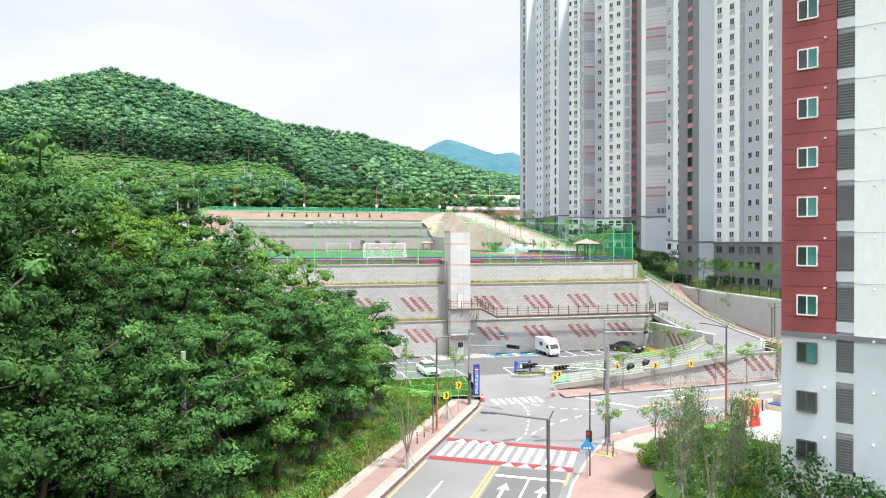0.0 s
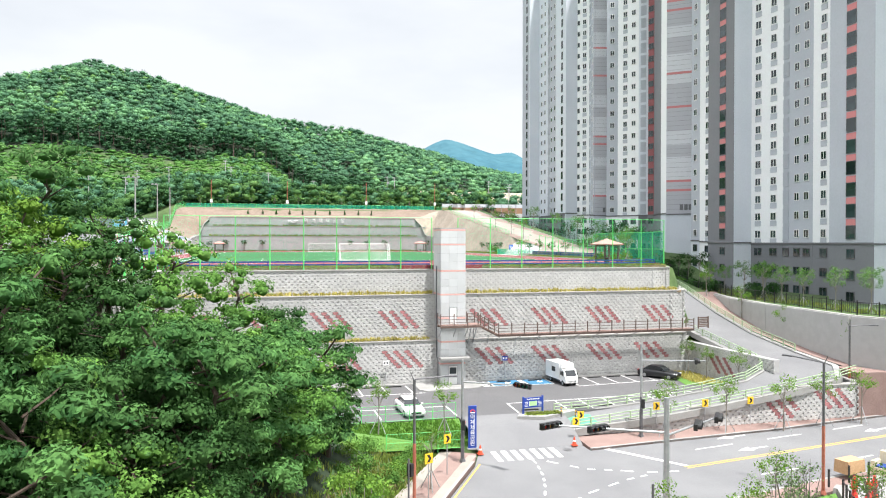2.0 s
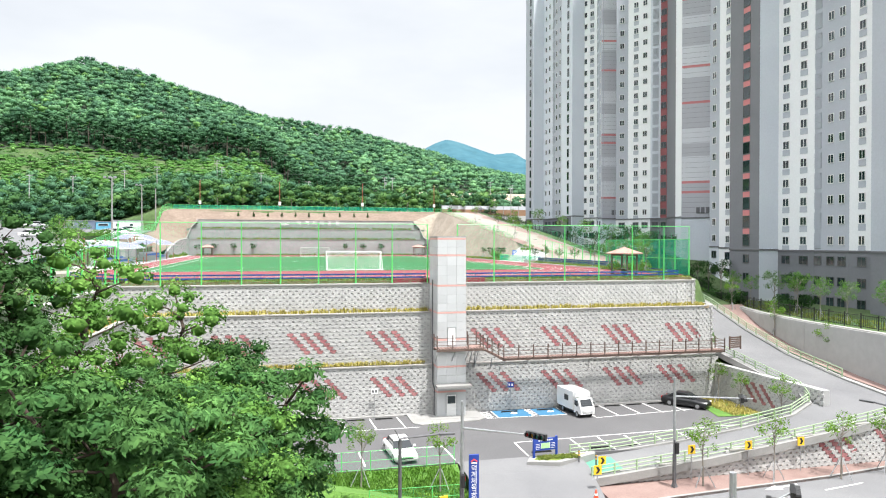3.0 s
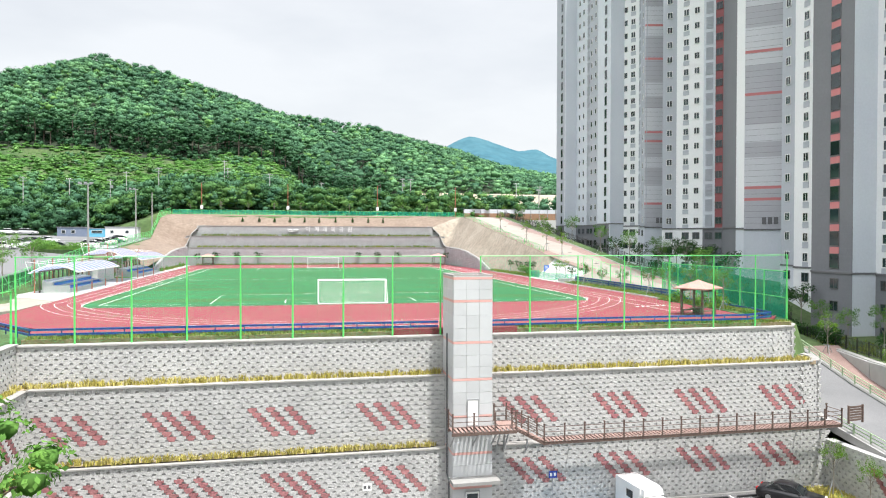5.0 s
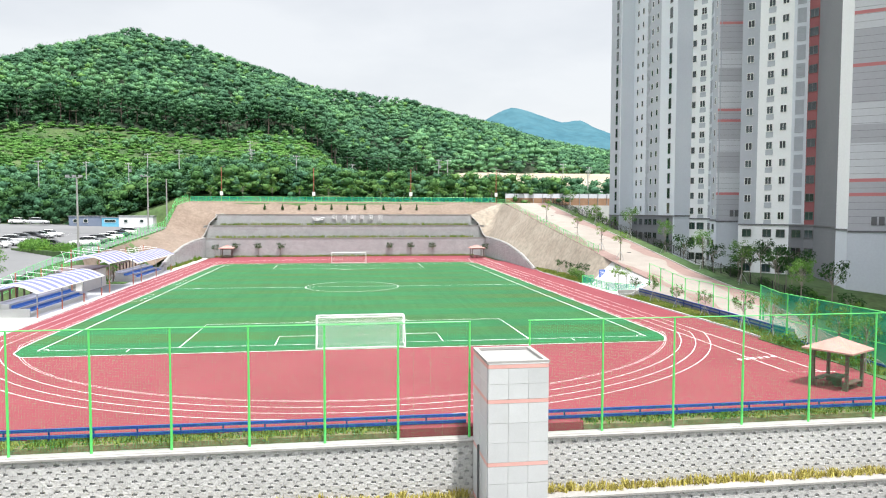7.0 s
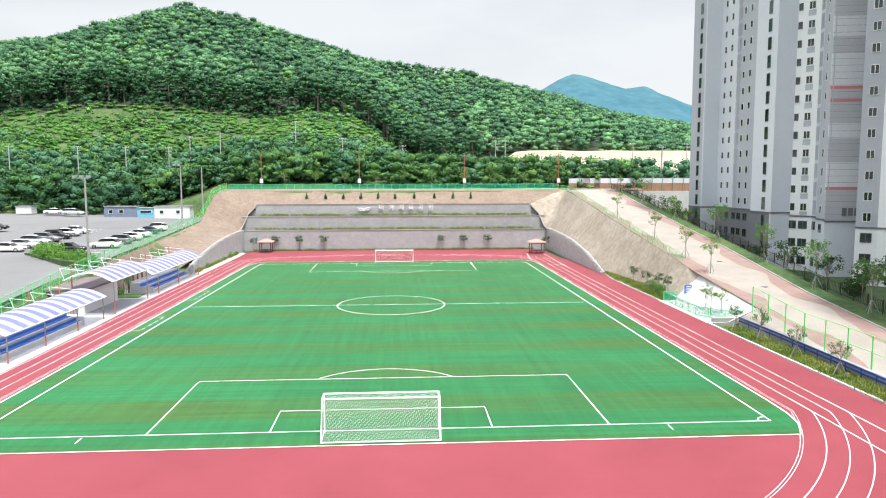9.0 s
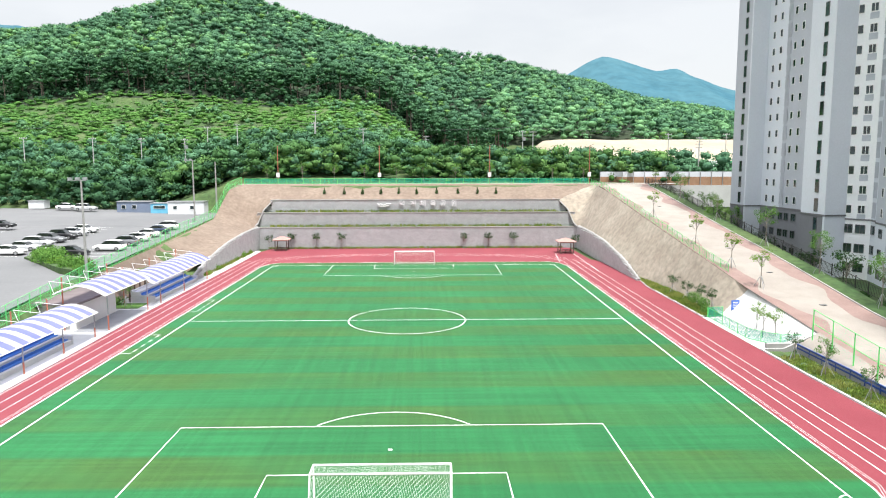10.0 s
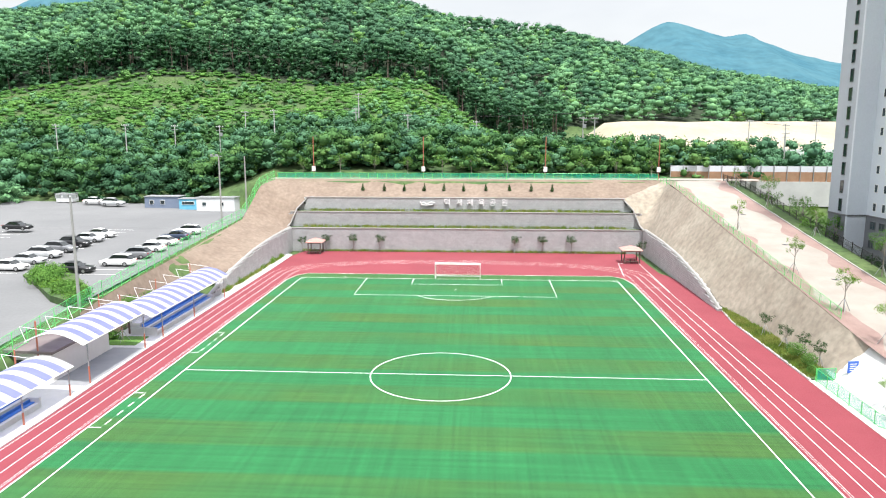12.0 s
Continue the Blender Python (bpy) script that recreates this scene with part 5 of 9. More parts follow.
MB().strip([(x + 0.18, y, z + 0.02) for x, y, z in right_edge], [(x + 2.4, y, z + 0.1) for x, y, z in right_edge]).make("verge", M_GROUND, path, "grassy verge with soil")
for y in (38, 50, 62, 76, 92):
    MB().tube([(44.5, y, path_z(y) - 0.1), (44.5, y, path_z(y) + 0.05)], 0.42, 14).make("manhole_cover", M_DARK_STEEL, path)
fence_pts = [(51.2, y) for y in ticks((-2, 122, 2.4))]
bf = empty("iron_fence", (0, 0, 0), 0, "black iron fence with upright bars between path and towers", "fence")
pm = MB().box((0, 0, 0.75), (0.09, 0.09, 1.5)).mesh("post", M_BLACK)
bar_me = MB().box((0, 0, 0.72), (0.028, 0.028, 1.2)).mesh("bar", M_BLACK)
frail_me = MB().box((0, 1.2, 0), (0.04, 2.4, 0.05)).mesh("fence_rail", M_BLACK)


def fence_bars(root, m):
    """Upright bars and two rails of one bay, 2.4 m long."""
    for h in (0.2, 1.3):
        place("fence_rail", frail_me, root, m @ Matrix.Translation((0, 0, h)))
    for i in range(8):
        place("bar", bar_me, root, m @ Matrix.Translation((0, 0.26 + i * 0.27, 0)))


for x, y in fence_pts:
    z = path_z(y) + 0.1
    sl = math.degrees(math.atan2(path_z(y + 2.4) - path_z(y), 2.4))
    place("post", pm, bf, pose(x, y, z))
    if y < 120:
        fence_bars(bf, pose(x, y, z, sl, 0, 0))
for y in (6, 15, 27, 37, 49, 63, 80, 97, 112):
    young_tree(3 if y % 2 else 2, 50.2, y, path_z(y) + 0.1, random.uniform(0.8, 1.1), "young street tree in the path verge")
for y in (44, 52, 64, 83):
    young_tree(2, 40.6, y, path_z(y), random.uniform(0.9, 1.1), "thin young tree at the path edge")

tagged(MB().prism([(34.02, 44.0), (36.7, 44.0), (36.7, 50), (36.6, 57), (36.3, 64), (35.6, 70), (34.6, 70), (33.92, 64)], -0.1, 0.12).make("bed_right", M_GROUND), "grassy bed beside the track", "planting bed", kind="structure")
tufts("bed_grass", "bright grass and low plants in the bed", [(lerp_table([(44, 34.2), (64, 34.1), (70, 34.8)], yy) + srng.random() * lerp_table([(44, 2.2), (60, 2.2), (70, 0.9)], yy), yy, 0.1) for yy in [srng.uniform(44.4, 69.8) for _ in range(900)]], 0.4, 0.5, 12, M_GRASS, 35)
BUSH.append(bush_mesh(45, 1.15, 1.5, 1500, 0.12, M_LEAF[1], 3))
bush(5, 35.2, 49.4, 0.5, 1.0, "clipped round green shrub beside the entrance")
bush(5, 35.2, 46.9, 0.4, 0.9, "clipped round green shrub beside the entrance")
bush(5, 35.0, 45.2, 0.0, 0.7, "low clipped green shrub beside the entrance")
for x, y in ((35.6, 58.5), (35.7, 53.4), (36.3, 50.4), (36.4, 47.4)):
    young_tree(1, x, y, 0.1, 0.95)
tagged(MB().add([(33.96, 29.8, 0.03), (36.3, 29.8, 0.08), (39.7, 29.8, path_z(29.8) + 0.02), (39.7, 29.8, -0.6), (33.96, 29.8, -0.6)], [(0, 1, 2, 3, 4)]).make("entrance_edge", M_CONCRETE), "pale concrete side of the entrance ramp", "wall", kind="structure")
eys = ticks((29.8, 46.0, 1.2))
tagged(MB().strip([(33.96, y, 0.02) for y in eys], [(36.3, y, 0.08) for y in eys]).strip([(36.3, y, 0.08) for y in eys], [(39.7, y, path_z(y) + 0.02) for y in eys]).make("entrance_paving", M_WHITE_CONCRETE), "white concrete entrance area", "pavement", kind="structure")
net_fence("mesh_fence", "low green mesh fence round the entrance", [(34.5, 43.8), (36.4, 44.1)], 0.05, 1.15, 2.0, 0.035, M_NET_DARK, M_GREEN_STEEL, collar=False, rails=(1.0, 0.1))
net_fence("mesh_fence", "low green mesh fence round the entrance", [(34.5, 43.6), (34.5, 33.4), (36.0, 31.2), (38.4, 30.6)], 0.05, 1.15, 2.0, 0.035, M_NET_DARK, M_GREEN_STEEL, collar=False, rails=(1.0, 0.1))
for x, y in ((36.3, 34.2), (37.0, 33.0), (36.8, 36.5)):
    young_tree(2, x, y, 0.05, 0.75)
tagged(MB().box((36.2, 30.2, 0.25), (3.0, 0.5, 0.5)).make("low_wall", M_CONCRETE), "low pale concrete wall at the entrance", "wall", kind="structure")
sg = empty("notice_sign", (37.5, 43.4, 0.1), 10, "blue notice sign on two posts", "sign")
MB().box((0, 0, 1.45), (1.0, 0.06, 1.1)).make("panel", mat("blue_sign", (0.03, 0.11, 0.45), (0.04, 0.13, 0.5), 1, 0.5), sg)
for i in range(4):
    MB().box((0, -0.036, 1.75 - i * 0.2), (0.7 - 0.1 * (i % 2), 0.01, 0.07)).make("text_bar", M_WHITE, sg)
for s in (-0.42, 0.42):
    MB().tube([(s, 0.06, 0), (s, 0.06, 1.9)], 0.035, 6).make("post", M_GREY_STEEL, sg)
pad_rail("dark blue padded guard rail on the bed beside the track", [(36.7, 28.2), (36.7, 20), (36.3, 8), (35.9, -3)], 0.2)
tagged(MB().prism([(34.25, -3), (36.2, -3), (36.9, 28.2), (34.05, 25.5), (34.3, 2)], -0.2, 0.1).make("bed_right_near", M_GROUND), "long grassy bed beside the track", "planting bed", kind="structure")
tagged(MB().prism([(33.97, -4.1), (34.16, 0.9), (34.18, 2.0), (33.88, 24.0), (33.89, 29.7), (34.12, 29.7), (34.1, 24.0), (34.4, 2.0), (34.38, 0.9), (34.2, -4.1)][::-1], -0.3, 0.13).make("kerb", M_WHITE_CONCRETE), "pale concrete kerb between the track and the bed", "kerb", kind="structure")
tagged(MB().prism([(33.98, 43.9), (33.88, 64.0), (34.5, 69.4), (34.7, 69.4), (34.08, 64.0), (34.18, 43.9)][::-1], -0.3, 0.13).make("kerb", M_WHITE_CONCRETE), "pale concrete kerb between the track and the bed", "kerb", kind="structure")
tagged(MB().box((36.9, 12.8, 0.35), (0.4, 31, 0.9)).make("bed_wall", M_CONCRETE), "pale concrete edge wall behind the blue rail", "wall", kind="structure")
tufts("bed_grass", "rough green grass in the long bed", [(34.4 + srng.random() * 2.0, srng.uniform(-2.5, 27), 0.08) for _ in range(900)], 0.24, 0.6, 12, M_GRASS, 36)
for y in (2, 9, 15, 21, 26):
    young_tree(random.choice((0, 1, 2)), 35.2, y, 0.1, random.uniform(0.8, 1.05))
for x, y, k in ((34.6, -13.5, 0), (33.9, -10.5, 0), (34.4, -6.5, 0), (32.9, -19.8, 3)):
    bush(k, x, y, 0, random.uniform(1.0, 1.3))
for x, y in ((34.4, -11.5), (34.6, -8), (33.6, -15.2), (34.8, -3)):
    young_tree(3, x, y, 0, 0.75)
tagged(MB().prism([(32.6, -21.2), (35.2, -19), (35.5, -3), (33.5, -3), (33.5, -14)], -0.1, 0.06).make("bed_corner", M_GROUND), "green bed in the corner of the terrace", "planting bed", kind="structure")
tufts("bed_grass", "bright green low plants in the corner bed", [(33.7 + srng.random() * 1.5, srng.uniform(-19, -3), 0.05) for _ in range(420)], 0.4, 0.5, 12, M_GRASS, 37)
net_fence("net_fence", "tall green net fence beside the path", [(37.8, 3.0), (38.2, 14), (38.2, 28.5)], lambda x, y: max(0.5, path_z(y)), 2.6, 3.2, 0.05, M_NET, M_GREEN_STEEL, rails=(1.0, 0.5))
# dark foliage below the towers; its leaf colour also stands in for their shade
for i in range(16):
    young_tree(1 if i % 3 else 3, 52.6 + (i % 4) * 2.0 + random.uniform(-0.6, 0.6), 84 + i * 2.6, path_z(84 + i * 2.6) * 0.2 + 1.0, random.uniform(1.3, 1.9), "leafy young tree below the apartment towers", False)
for i in range(72):
    x, y = random.uniform(52.4, 58.5), random.uniform(-18, 86)
    if i % 3:
        bush(random.choice((1, 4, 4)), x, y, land(x, y) - 0.1, random.uniform(0.8, 1.5), "leafy dark shrub in the planting below the towers")
    else:
        young_tree(1, x, y, land(x, y), random.uniform(1.5, 2.3), "leafy dark tree below the apartment towers", False)

# ---------------------------------------------------------------- vehicles
M_TYRE = mat("tyre", (0.015, 0.015, 0.015), (0.025, 0.025, 0.025), 3, 0.85)
M_RIM = mat("alloy_rim", (0.45, 0.45, 0.46), (0.5, 0.5, 0.5), 3, 0.35, 0.8)
M_CARGLASS = mat("car_glass", (0.01, 0.014, 0.016), (0.018, 0.022, 0.025), 1, 0.05, spec=0.8)
M_LAMP = mat("headlamp", (0.75, 0.77, 0.78), (0.8, 0.8, 0.8), 2, 0.15)
M_TAIL = mat("tail_lamp", (0.45, 0.02, 0.02), (0.5, 0.03, 0.03), 2, 0.25)
CAR_PAINT = {k: mat(k + "_car_paint", c, tuple(min(1, x * 1.08) for x in c), 0.6, 0.28, spec=0.6) for k, c in (("white", (0.78, 0.78, 0.77)), ("silver", (0.48, 0.49, 0.50)), ("black", (0.012, 0.012, 0.014)), ("grey", (0.16, 0.165, 0.175)), ("blue", (0.02, 0.035, 0.07)))}
WHEEL = MB().tube([(-0.1, 0, 0), (0.1, 0, 0)], 0.32, 14).mesh("tyre", M_TYRE)
RIM = MB().tube([(-0.108, 0, 0), (0.108, 0, 0)], 0.2, 10).mesh("rim", M_RIM)


def loft(sections):
    """A skin through rings of equal point counts, closed at both ends."""
    mb = MB()
    k = len(sections[0])
    for s in sections:
        mb.v.extend(s)
    n = len(sections)
    mb.f = [(i * k + j, i * k + (j + 1) % k, (i + 1) * k + (j + 1) % k, (i + 1) * k + j) for i in range(n - 1) for j in range(k)]
    mb.f += [tuple(range(k - 1, -1, -1)), tuple(range((n - 1) * k, n * k))]
    return mb


def car_meshes(paint, suv=False):
    """Body, glasshouse, lamps of a car 4.6 m long facing -y; built once for each paint."""
    W = 0.91
    hood, roof = (0.98, 1.62) if suv else (0.86, 1.44)
    prof = [(-2.3, 0.30, 0.62, 0.80), (-2.18, 0.22, 0.74, 0.96), (-1.6, 0.2, hood - 0.06, 1.0), (-0.95, 0.2, hood + 0.02, 1.0), (0.6, 0.2, hood + 0.06, 1.0), (1.75, 0.2, hood + 0.06, 0.99), (2.2, 0.24, hood - 0.02, 0.94), (2.3, 0.34, 0.7, 0.85)]
    secs = []
    for y, z0, z1, k in prof:
        w = W * k
        secs.append([(-w * 0.92, y, z0), (w * 0.92, y, z0), (w, y, z0 + 0.12), (w, y, z1 - 0.16), (w * 0.9, y, z1), (-w * 0.9, y, z1), (-w, y, z1 - 0.16), (-w, y, z0 + 0.12)])
    body = loft(secs).mesh("body", paint, True)
    e = 2.15 if suv else 1.75
    g = [(-1.05, hood - 0.02, 0.80), (-0.35, roof - 0.10, 0.66), (0.15, roof - 0.02, 0.64), (1.0 if not suv else 1.5, roof - 0.05, 0.63), (e, hood + 0.04, 0.76)]
    gl = loft([[(-w, y, hood - 0.05), (w, y, hood - 0.05), (w * 0.96, y, max(hood - 0.04, z)), (-w * 0.96, y, max(hood - 0.04, z))] for y, z, w in g]).mesh("glasshouse", M_CARGLASS)
    rf = loft([[(-w, y, z), (w, y, z), (w * 0.85, y, z + 0.055), (-w * 0.85, y, z + 0.055)] for y, z, w in ((-0.42, roof - 0.14, 0.62), (0.1, roof - 0.05, 0.66), (0.9 if not suv else 1.4, roof - 0.07, 0.66), (1.15 if not suv else 1.75, roof - 0.16, 0.64))]).mesh("roof", paint, True)
    return body, gl, rf


CAR_ME = {}


def car(colour, x, y, z, rz, suv=False, label=None, group="parked cars"):
    key = (colour, suv)
    if key not in CAR_ME:
        CAR_ME[key] = car_meshes(CAR_PAINT[colour], suv)
    c = empty("car", (x, y, z), rz, label or f"{colour} {'utility' if suv else 'saloon'} car parked on the asphalt", "car", group)
    b, g, r = CAR_ME[key]
    place("body", b, c)
    place("glasshouse", g, c, None, "dark tinted windows")
    place("roof", r, c)
    for sx in (-0.82, 0.82):
        for sy in (-1.42, 1.38):
            w = place("tyre", WHEEL, c, Matrix.Translation((sx, sy, 0.32)))
            place("rim", RIM, w)
    for sx in (-0.62, 0.62):
        MB().box((sx, -2.2, 0.68), (0.36, 0.14, 0.13)).make("headlight", M_LAMP, c)
        MB().box((sx, 2.24, 0.78), (0.36, 0.1, 0.14)).make("tail_light", M_TAIL, c)
        MB().box((sx * 1.55, -0.75, 0.98), (0.16, 0.1, 0.12)).make("wing_mirror", CAR_PAINT[colour], c)
    MB().box((0, -2.29, 0.5), (0.9, 0.04, 0.16)).make("grille", M_BLACK, c)
    return c


def camper(x, y, z, rz):
    t = empty("camper_truck", (x, y, z), rz, "white camper truck with a raised box body", "truck")
    P = CAR_PAINT["white"]
    MB().box((0, 0.85, 1.62), (1.95, 3.6, 2.0)).box((0, -1.15, 2.35), (1.85, 0.6, 0.5), 0, 0.9).make("box_body", P, t)
    cab = loft([[(-0.86, yy, 0.42), (0.86, yy, 0.42), (0.86, yy, zz), (-0.86, yy, zz)] for yy, zz in ((-2.45, 0.95), (-2.38, 1.12), (-1.85, 1.98), (-0.95, 2.02))])
    cab.make("cab", P, t, smooth=False)
    MB().add([(-0.74, -2.33, 1.22), (0.74, -2.33, 1.22), (0.70, -1.90, 1.90), (-0.70, -1.90, 1.90)], [(0, 1, 2, 3)]).make("windscreen", M_CARGLASS, t)
    for s in (-1, 1):
        MB().box((s * 0.865, -1.45, 1.5), (0.02, 0.75, 0.5)).make("side_window", M_CARGLASS, t)
        MB().box((s * 0.6, -2.44, 0.85), (0.34, 0.06, 0.2)).make("headlight", M_LAMP, t)
        MB().box((s * 1.05, -1.95, 1.4), (0.14, 0.1, 0.32)).make("wing_mirror", M_BLACK, t)
        for yy in (-1.65, 1.5):
            w = place("tyre", WHEEL, t, Matrix.Translation((s * 0.78, yy, 0.32)))
            place("rim", RIM, w)
    MB().box((-0.985, 0.5, 1.75), (0.02, 0.9, 0.6)).make("side_window", M_CARGLASS, t)
    MB().box((0, -2.42, 0.58), (1.2, 0.06, 0.2)).make("bumper", M_GREY_STEEL, t)
    MB().box((0, 0.4, 0.5), (1.6, 4.2, 0.25)).make("chassis", M_BLACK, t)
    MB().box((0, 0.9, 2.68), (0.9, 0.9, 0.12)).make("roof_vent", P, t)
    return t


# ---------------------------------------------------------------- parking lot
lot = tagged(MB().prism([(-21.7, -40.0), (-9, -41.5), (3.4, -41.0), (13.0, -41.0), (34.9, -40.8), (35.6, -26.0), (-21.7, -26.0)], LOT_Z - 0.4, LOT_Z).make("parking_lot", M_ASPHALT_NEW), "dark asphalt parking lot with white bays", "parking lot", kind="structure")
tagged(MB().add([(3.5, -46.6, ROAD_Z + 0.004), (3.4, -43.4, LOT_Z - 0.2), (12.8, -43.4, LOT_Z - 0.2), (12.6, -46.6, ROAD_Z + 0.004), (3.3, -40.9, LOT_Z + 0.012), (13.0, -40.9, LOT_Z + 0.012)], [(3, 2, 1, 0), (2, 5, 4, 1)]).make("road_entrance", M_ASPHALT), "grey asphalt slope into the parking lot", "road", kind="structure")
lm = MB()
Z1 = LOT_Z + 0.008


def lot_line(a, b, w=0.13):
    flat_line(lm, [a, b], w, 0, Z1)


lot_line((-21, -30.6), (2.6, -30.5))
for x in (-19, -16.5, -14, -11.5, -9, -6.5, -4, -1.4, 1.2):
    lot_line((x, -26.6), (x + 0.15, -30.5))
lot_line((19.4, -31.0), (32.2, -29.8))
for x in (19.5, 21.9, 24.3, 26.7, 29.1, 31.5):
    lot_line((x, -26.6), (x + 0.05, -30.6))
lot_line((-21, -36.6), (3.2, -36.7))
for x in (-18.6, -16.1, -13.6, -11.1, -8.6, -6.1, -3.6, -1.1, 3.2):
    lot_line((x, -36.6), (x + 0.1, -40.4))
lot_line((9.2, -37.0), (32, -36.2))
for x in (9.2, 14.1, 16.6, 19.1, 21.6, 24.1, 26.6, 29.1):
    lot_line((x, -37.0), (x - 0.15, -40.7))
lm.make("bay_marking", M_PAINT_W, lot, "white painted bay lines")
bl = MB()
bl.box((12.2, -27.6, LOT_Z + 0.004), (3.4, 2.7, 0.008)).box((15.9, -27.7, LOT_Z + 0.004), (2.6, 2.7, 0.008))
bl.make("blue_bay", M_PAINT_B, lot, "bright blue painted bays")
wb = MB()
for x0 in (9.6, 14.0):
    for k in range(4):
        wb.box((x0 + 0.2, -26.7 - k * 0.62, LOT_Z + 0.012), (0.75, 0.24, 0.006), 0.5)
for x, y in ((12.4, -27.7), (16.1, -27.8)):
    wb.tube([(x - 0.3, y, LOT_Z + 0.014), (x + 0.35, y, LOT_Z + 0.014)], 0.09, 5).tube([(x, y + 0.4, LOT_Z + 0.014), (x, y - 0.3, LOT_Z + 0.014)], 0.08, 5)
for a, b in (((9.4, -26.4), (9.4, -28.95)), ((9.4, -28.95), (17.3, -29.2)), ((17.3, -29.2), (17.3, -26.4)), ((14.0, -26.4), (14.0, -28.95)), ((10.5, -26.4), (10.5, -28.95))):
    flat_line(wb, [a, b], 0.12, 0, LOT_Z + 0.013)
wb.make("bay_symbol", M_PAINT_W, lot, "white bay symbols and hatching")
tagged(MB().prism([(2.2, -26.05), (9.2, -26.05), (9.2, -28.9), (8.4, -29.6), (2.9, -30.1), (2.2, -29.4)], LOT_Z - 0.1, LOT_Z + 0.1).make("lift_apron", M_CONCRETE), "white concrete apron before the lift", "pavement", kind="structure")
wk = MB()
wk.box((19.9 + 6.5, -26.25, LOT_Z + 0.06), (25 - 6.5, 0.35, 0.14)).box((-9.8, -26.25, LOT_Z + 0.06), (23.5, 0.35, 0.14))
wk.make("wall_kerb", M_CONCRETE, lot)
stop_me = MB().box((0, 0, 0.06), (1.7, 0.16, 0.12), 0, 0.9).mesh("wheel_stop", M_BLACK)
for x in (-17.7, -15.2, -12.7, -10.2, -7.7, -5.2, -2.7, -0.1, 12.2, 15.9, 20.7, 23.1, 25.5, 27.9):
    tagged(place("wheel_stop", stop_me, None, pose(x, -27.0, LOT_Z)), "black rubber wheel stop in a parking bay", "wheel stop", "wheel stops")
for x in (10.4, 15.4, 17.9):
    tagged(place("wheel_stop", stop_me, None, pose(x, -40.0, LOT_Z)), "black rubber wheel stop in a parking bay", "wheel stop", "wheel stops")
camper(18.35, -28.9, LOT_Z, 6).scale = (0.86, 0.86, 0.88)
car("black", 30.4, -28.7, LOT_Z, 38, label="black saloon car parked at the foot of the wall")
car("white", -0.6, -38.4, LOT_Z, 4, label="white saloon car parked in a bay beside the lawn")

isl = tagged(MB().prism([(9.0, -41.2), (8.3, -42.4), (10.6, -43.1), (14.2, -41.6), (14.4, -41.0)], LOT_Z - 1.2, LOT_Z + 0.13).make("traffic_island", M_CONCRETE), "kerbed island with a patch of grass", "traffic island", kind="structure")
MB().prism([(9.6, -41.35), (9.0, -42.1), (10.6, -42.6), (13.4, -41.5)], LOT_Z + 0.1, LOT_Z + 0.15).make("turf_patch", M_GRASS, isl)
tufts("island_grass", "short bright grass on the island", [(9.3 + prng.random() * 3.2, -41.9 + prng.uniform(-0.45, 0.45), LOT_Z + 0.14) for _ in range(160)], 0.16, 0.3, 10, M_GRASS, 41)
M_SIGN_BLUE = mat("sign_blue", (0.012, 0.045, 0.28), (0.02, 0.06, 0.33), 1, 0.4)
brd = empty("notice_board", (10.1, -41.5, LOT_Z + 0.13), 8, "blue notice board with a green plan on two posts", "sign")
for s in (-0.98, 0.98):
    MB().box((s, 0, 0.75), (0.14, 0.14, 1.5)).make("post", M_SIGN_BLUE, brd)
MB().box((0, 0, 0.95), (1.9, 0.08, 0.9)).make("panel", M_SIGN_BLUE, brd)
MB().box((0, -0.045, 0.85), (0.75, 0.012, 0.4)).make("map", mat("map_green", (0.35, 0.62, 0.25), (0.45, 0.7, 0.35), 3, 0.5), brd)
for s in (-0.38, 0.38):
    MB().box((s, -0.047, 0.85), (0.03, 0.012, 0.46)).make("map_border", M_WHITE, brd)
for i in range(7):
    MB().box((-0.55 + i * 0.185, -0.045, 1.26), (0.13, 0.012, 0.1)).make("text_bar", M_WHITE, brd)
for s in (-0.68, 0.68):
    for k in range(4):
        MB().box((s, -0.045, 1.0 - k * 0.12), (0.34, 0.012, 0.035)).make("text_bar", M_WHITE, brd)
ban = empty("banner_sign", (2.85, -47.0, -13.95), -4, "tall blue upright sign with white lettering", "sign")
MB().box((0, 0, 1.75), (0.66, 0.16, 3.4)).make("panel", M_SIGN_BLUE, ban)
MB().box((0, 0, 0.04), (0.8, 0.4, 0.1)).make("foot", M_CONCRETE, ban)
MB().tube([(-0.2, -0.09, 3.0), (0.0, -0.09, 3.17), (0.2, -0.09, 3.0)], 0.05, 6).make("emblem", mat("emblem_red", (0.6, 0.05, 0.05), None, 1, 0.5), ban)
MB().tube([(-0.18, -0.09, 2.92), (0.2, -0.09, 2.9)], 0.045, 6).make("emblem", M_WHITE, ban)
for i, ch in enumerate("덕계체육공원"):
    cu = bpy.data.curves.new("letter", "FONT")
    cu.body, cu.size, cu.extrude, cu.align_x, cu.align_y = ch, 0.46, 0.012, "CENTER", "CENTER"
    cu.materials.append(M_LETTER)
    ob = new("letter", cu)
    ob.parent = ban
    ob.matrix_basis = pose(0, -0.095, 2.55 - i * 0.42, 90, 0, 0)
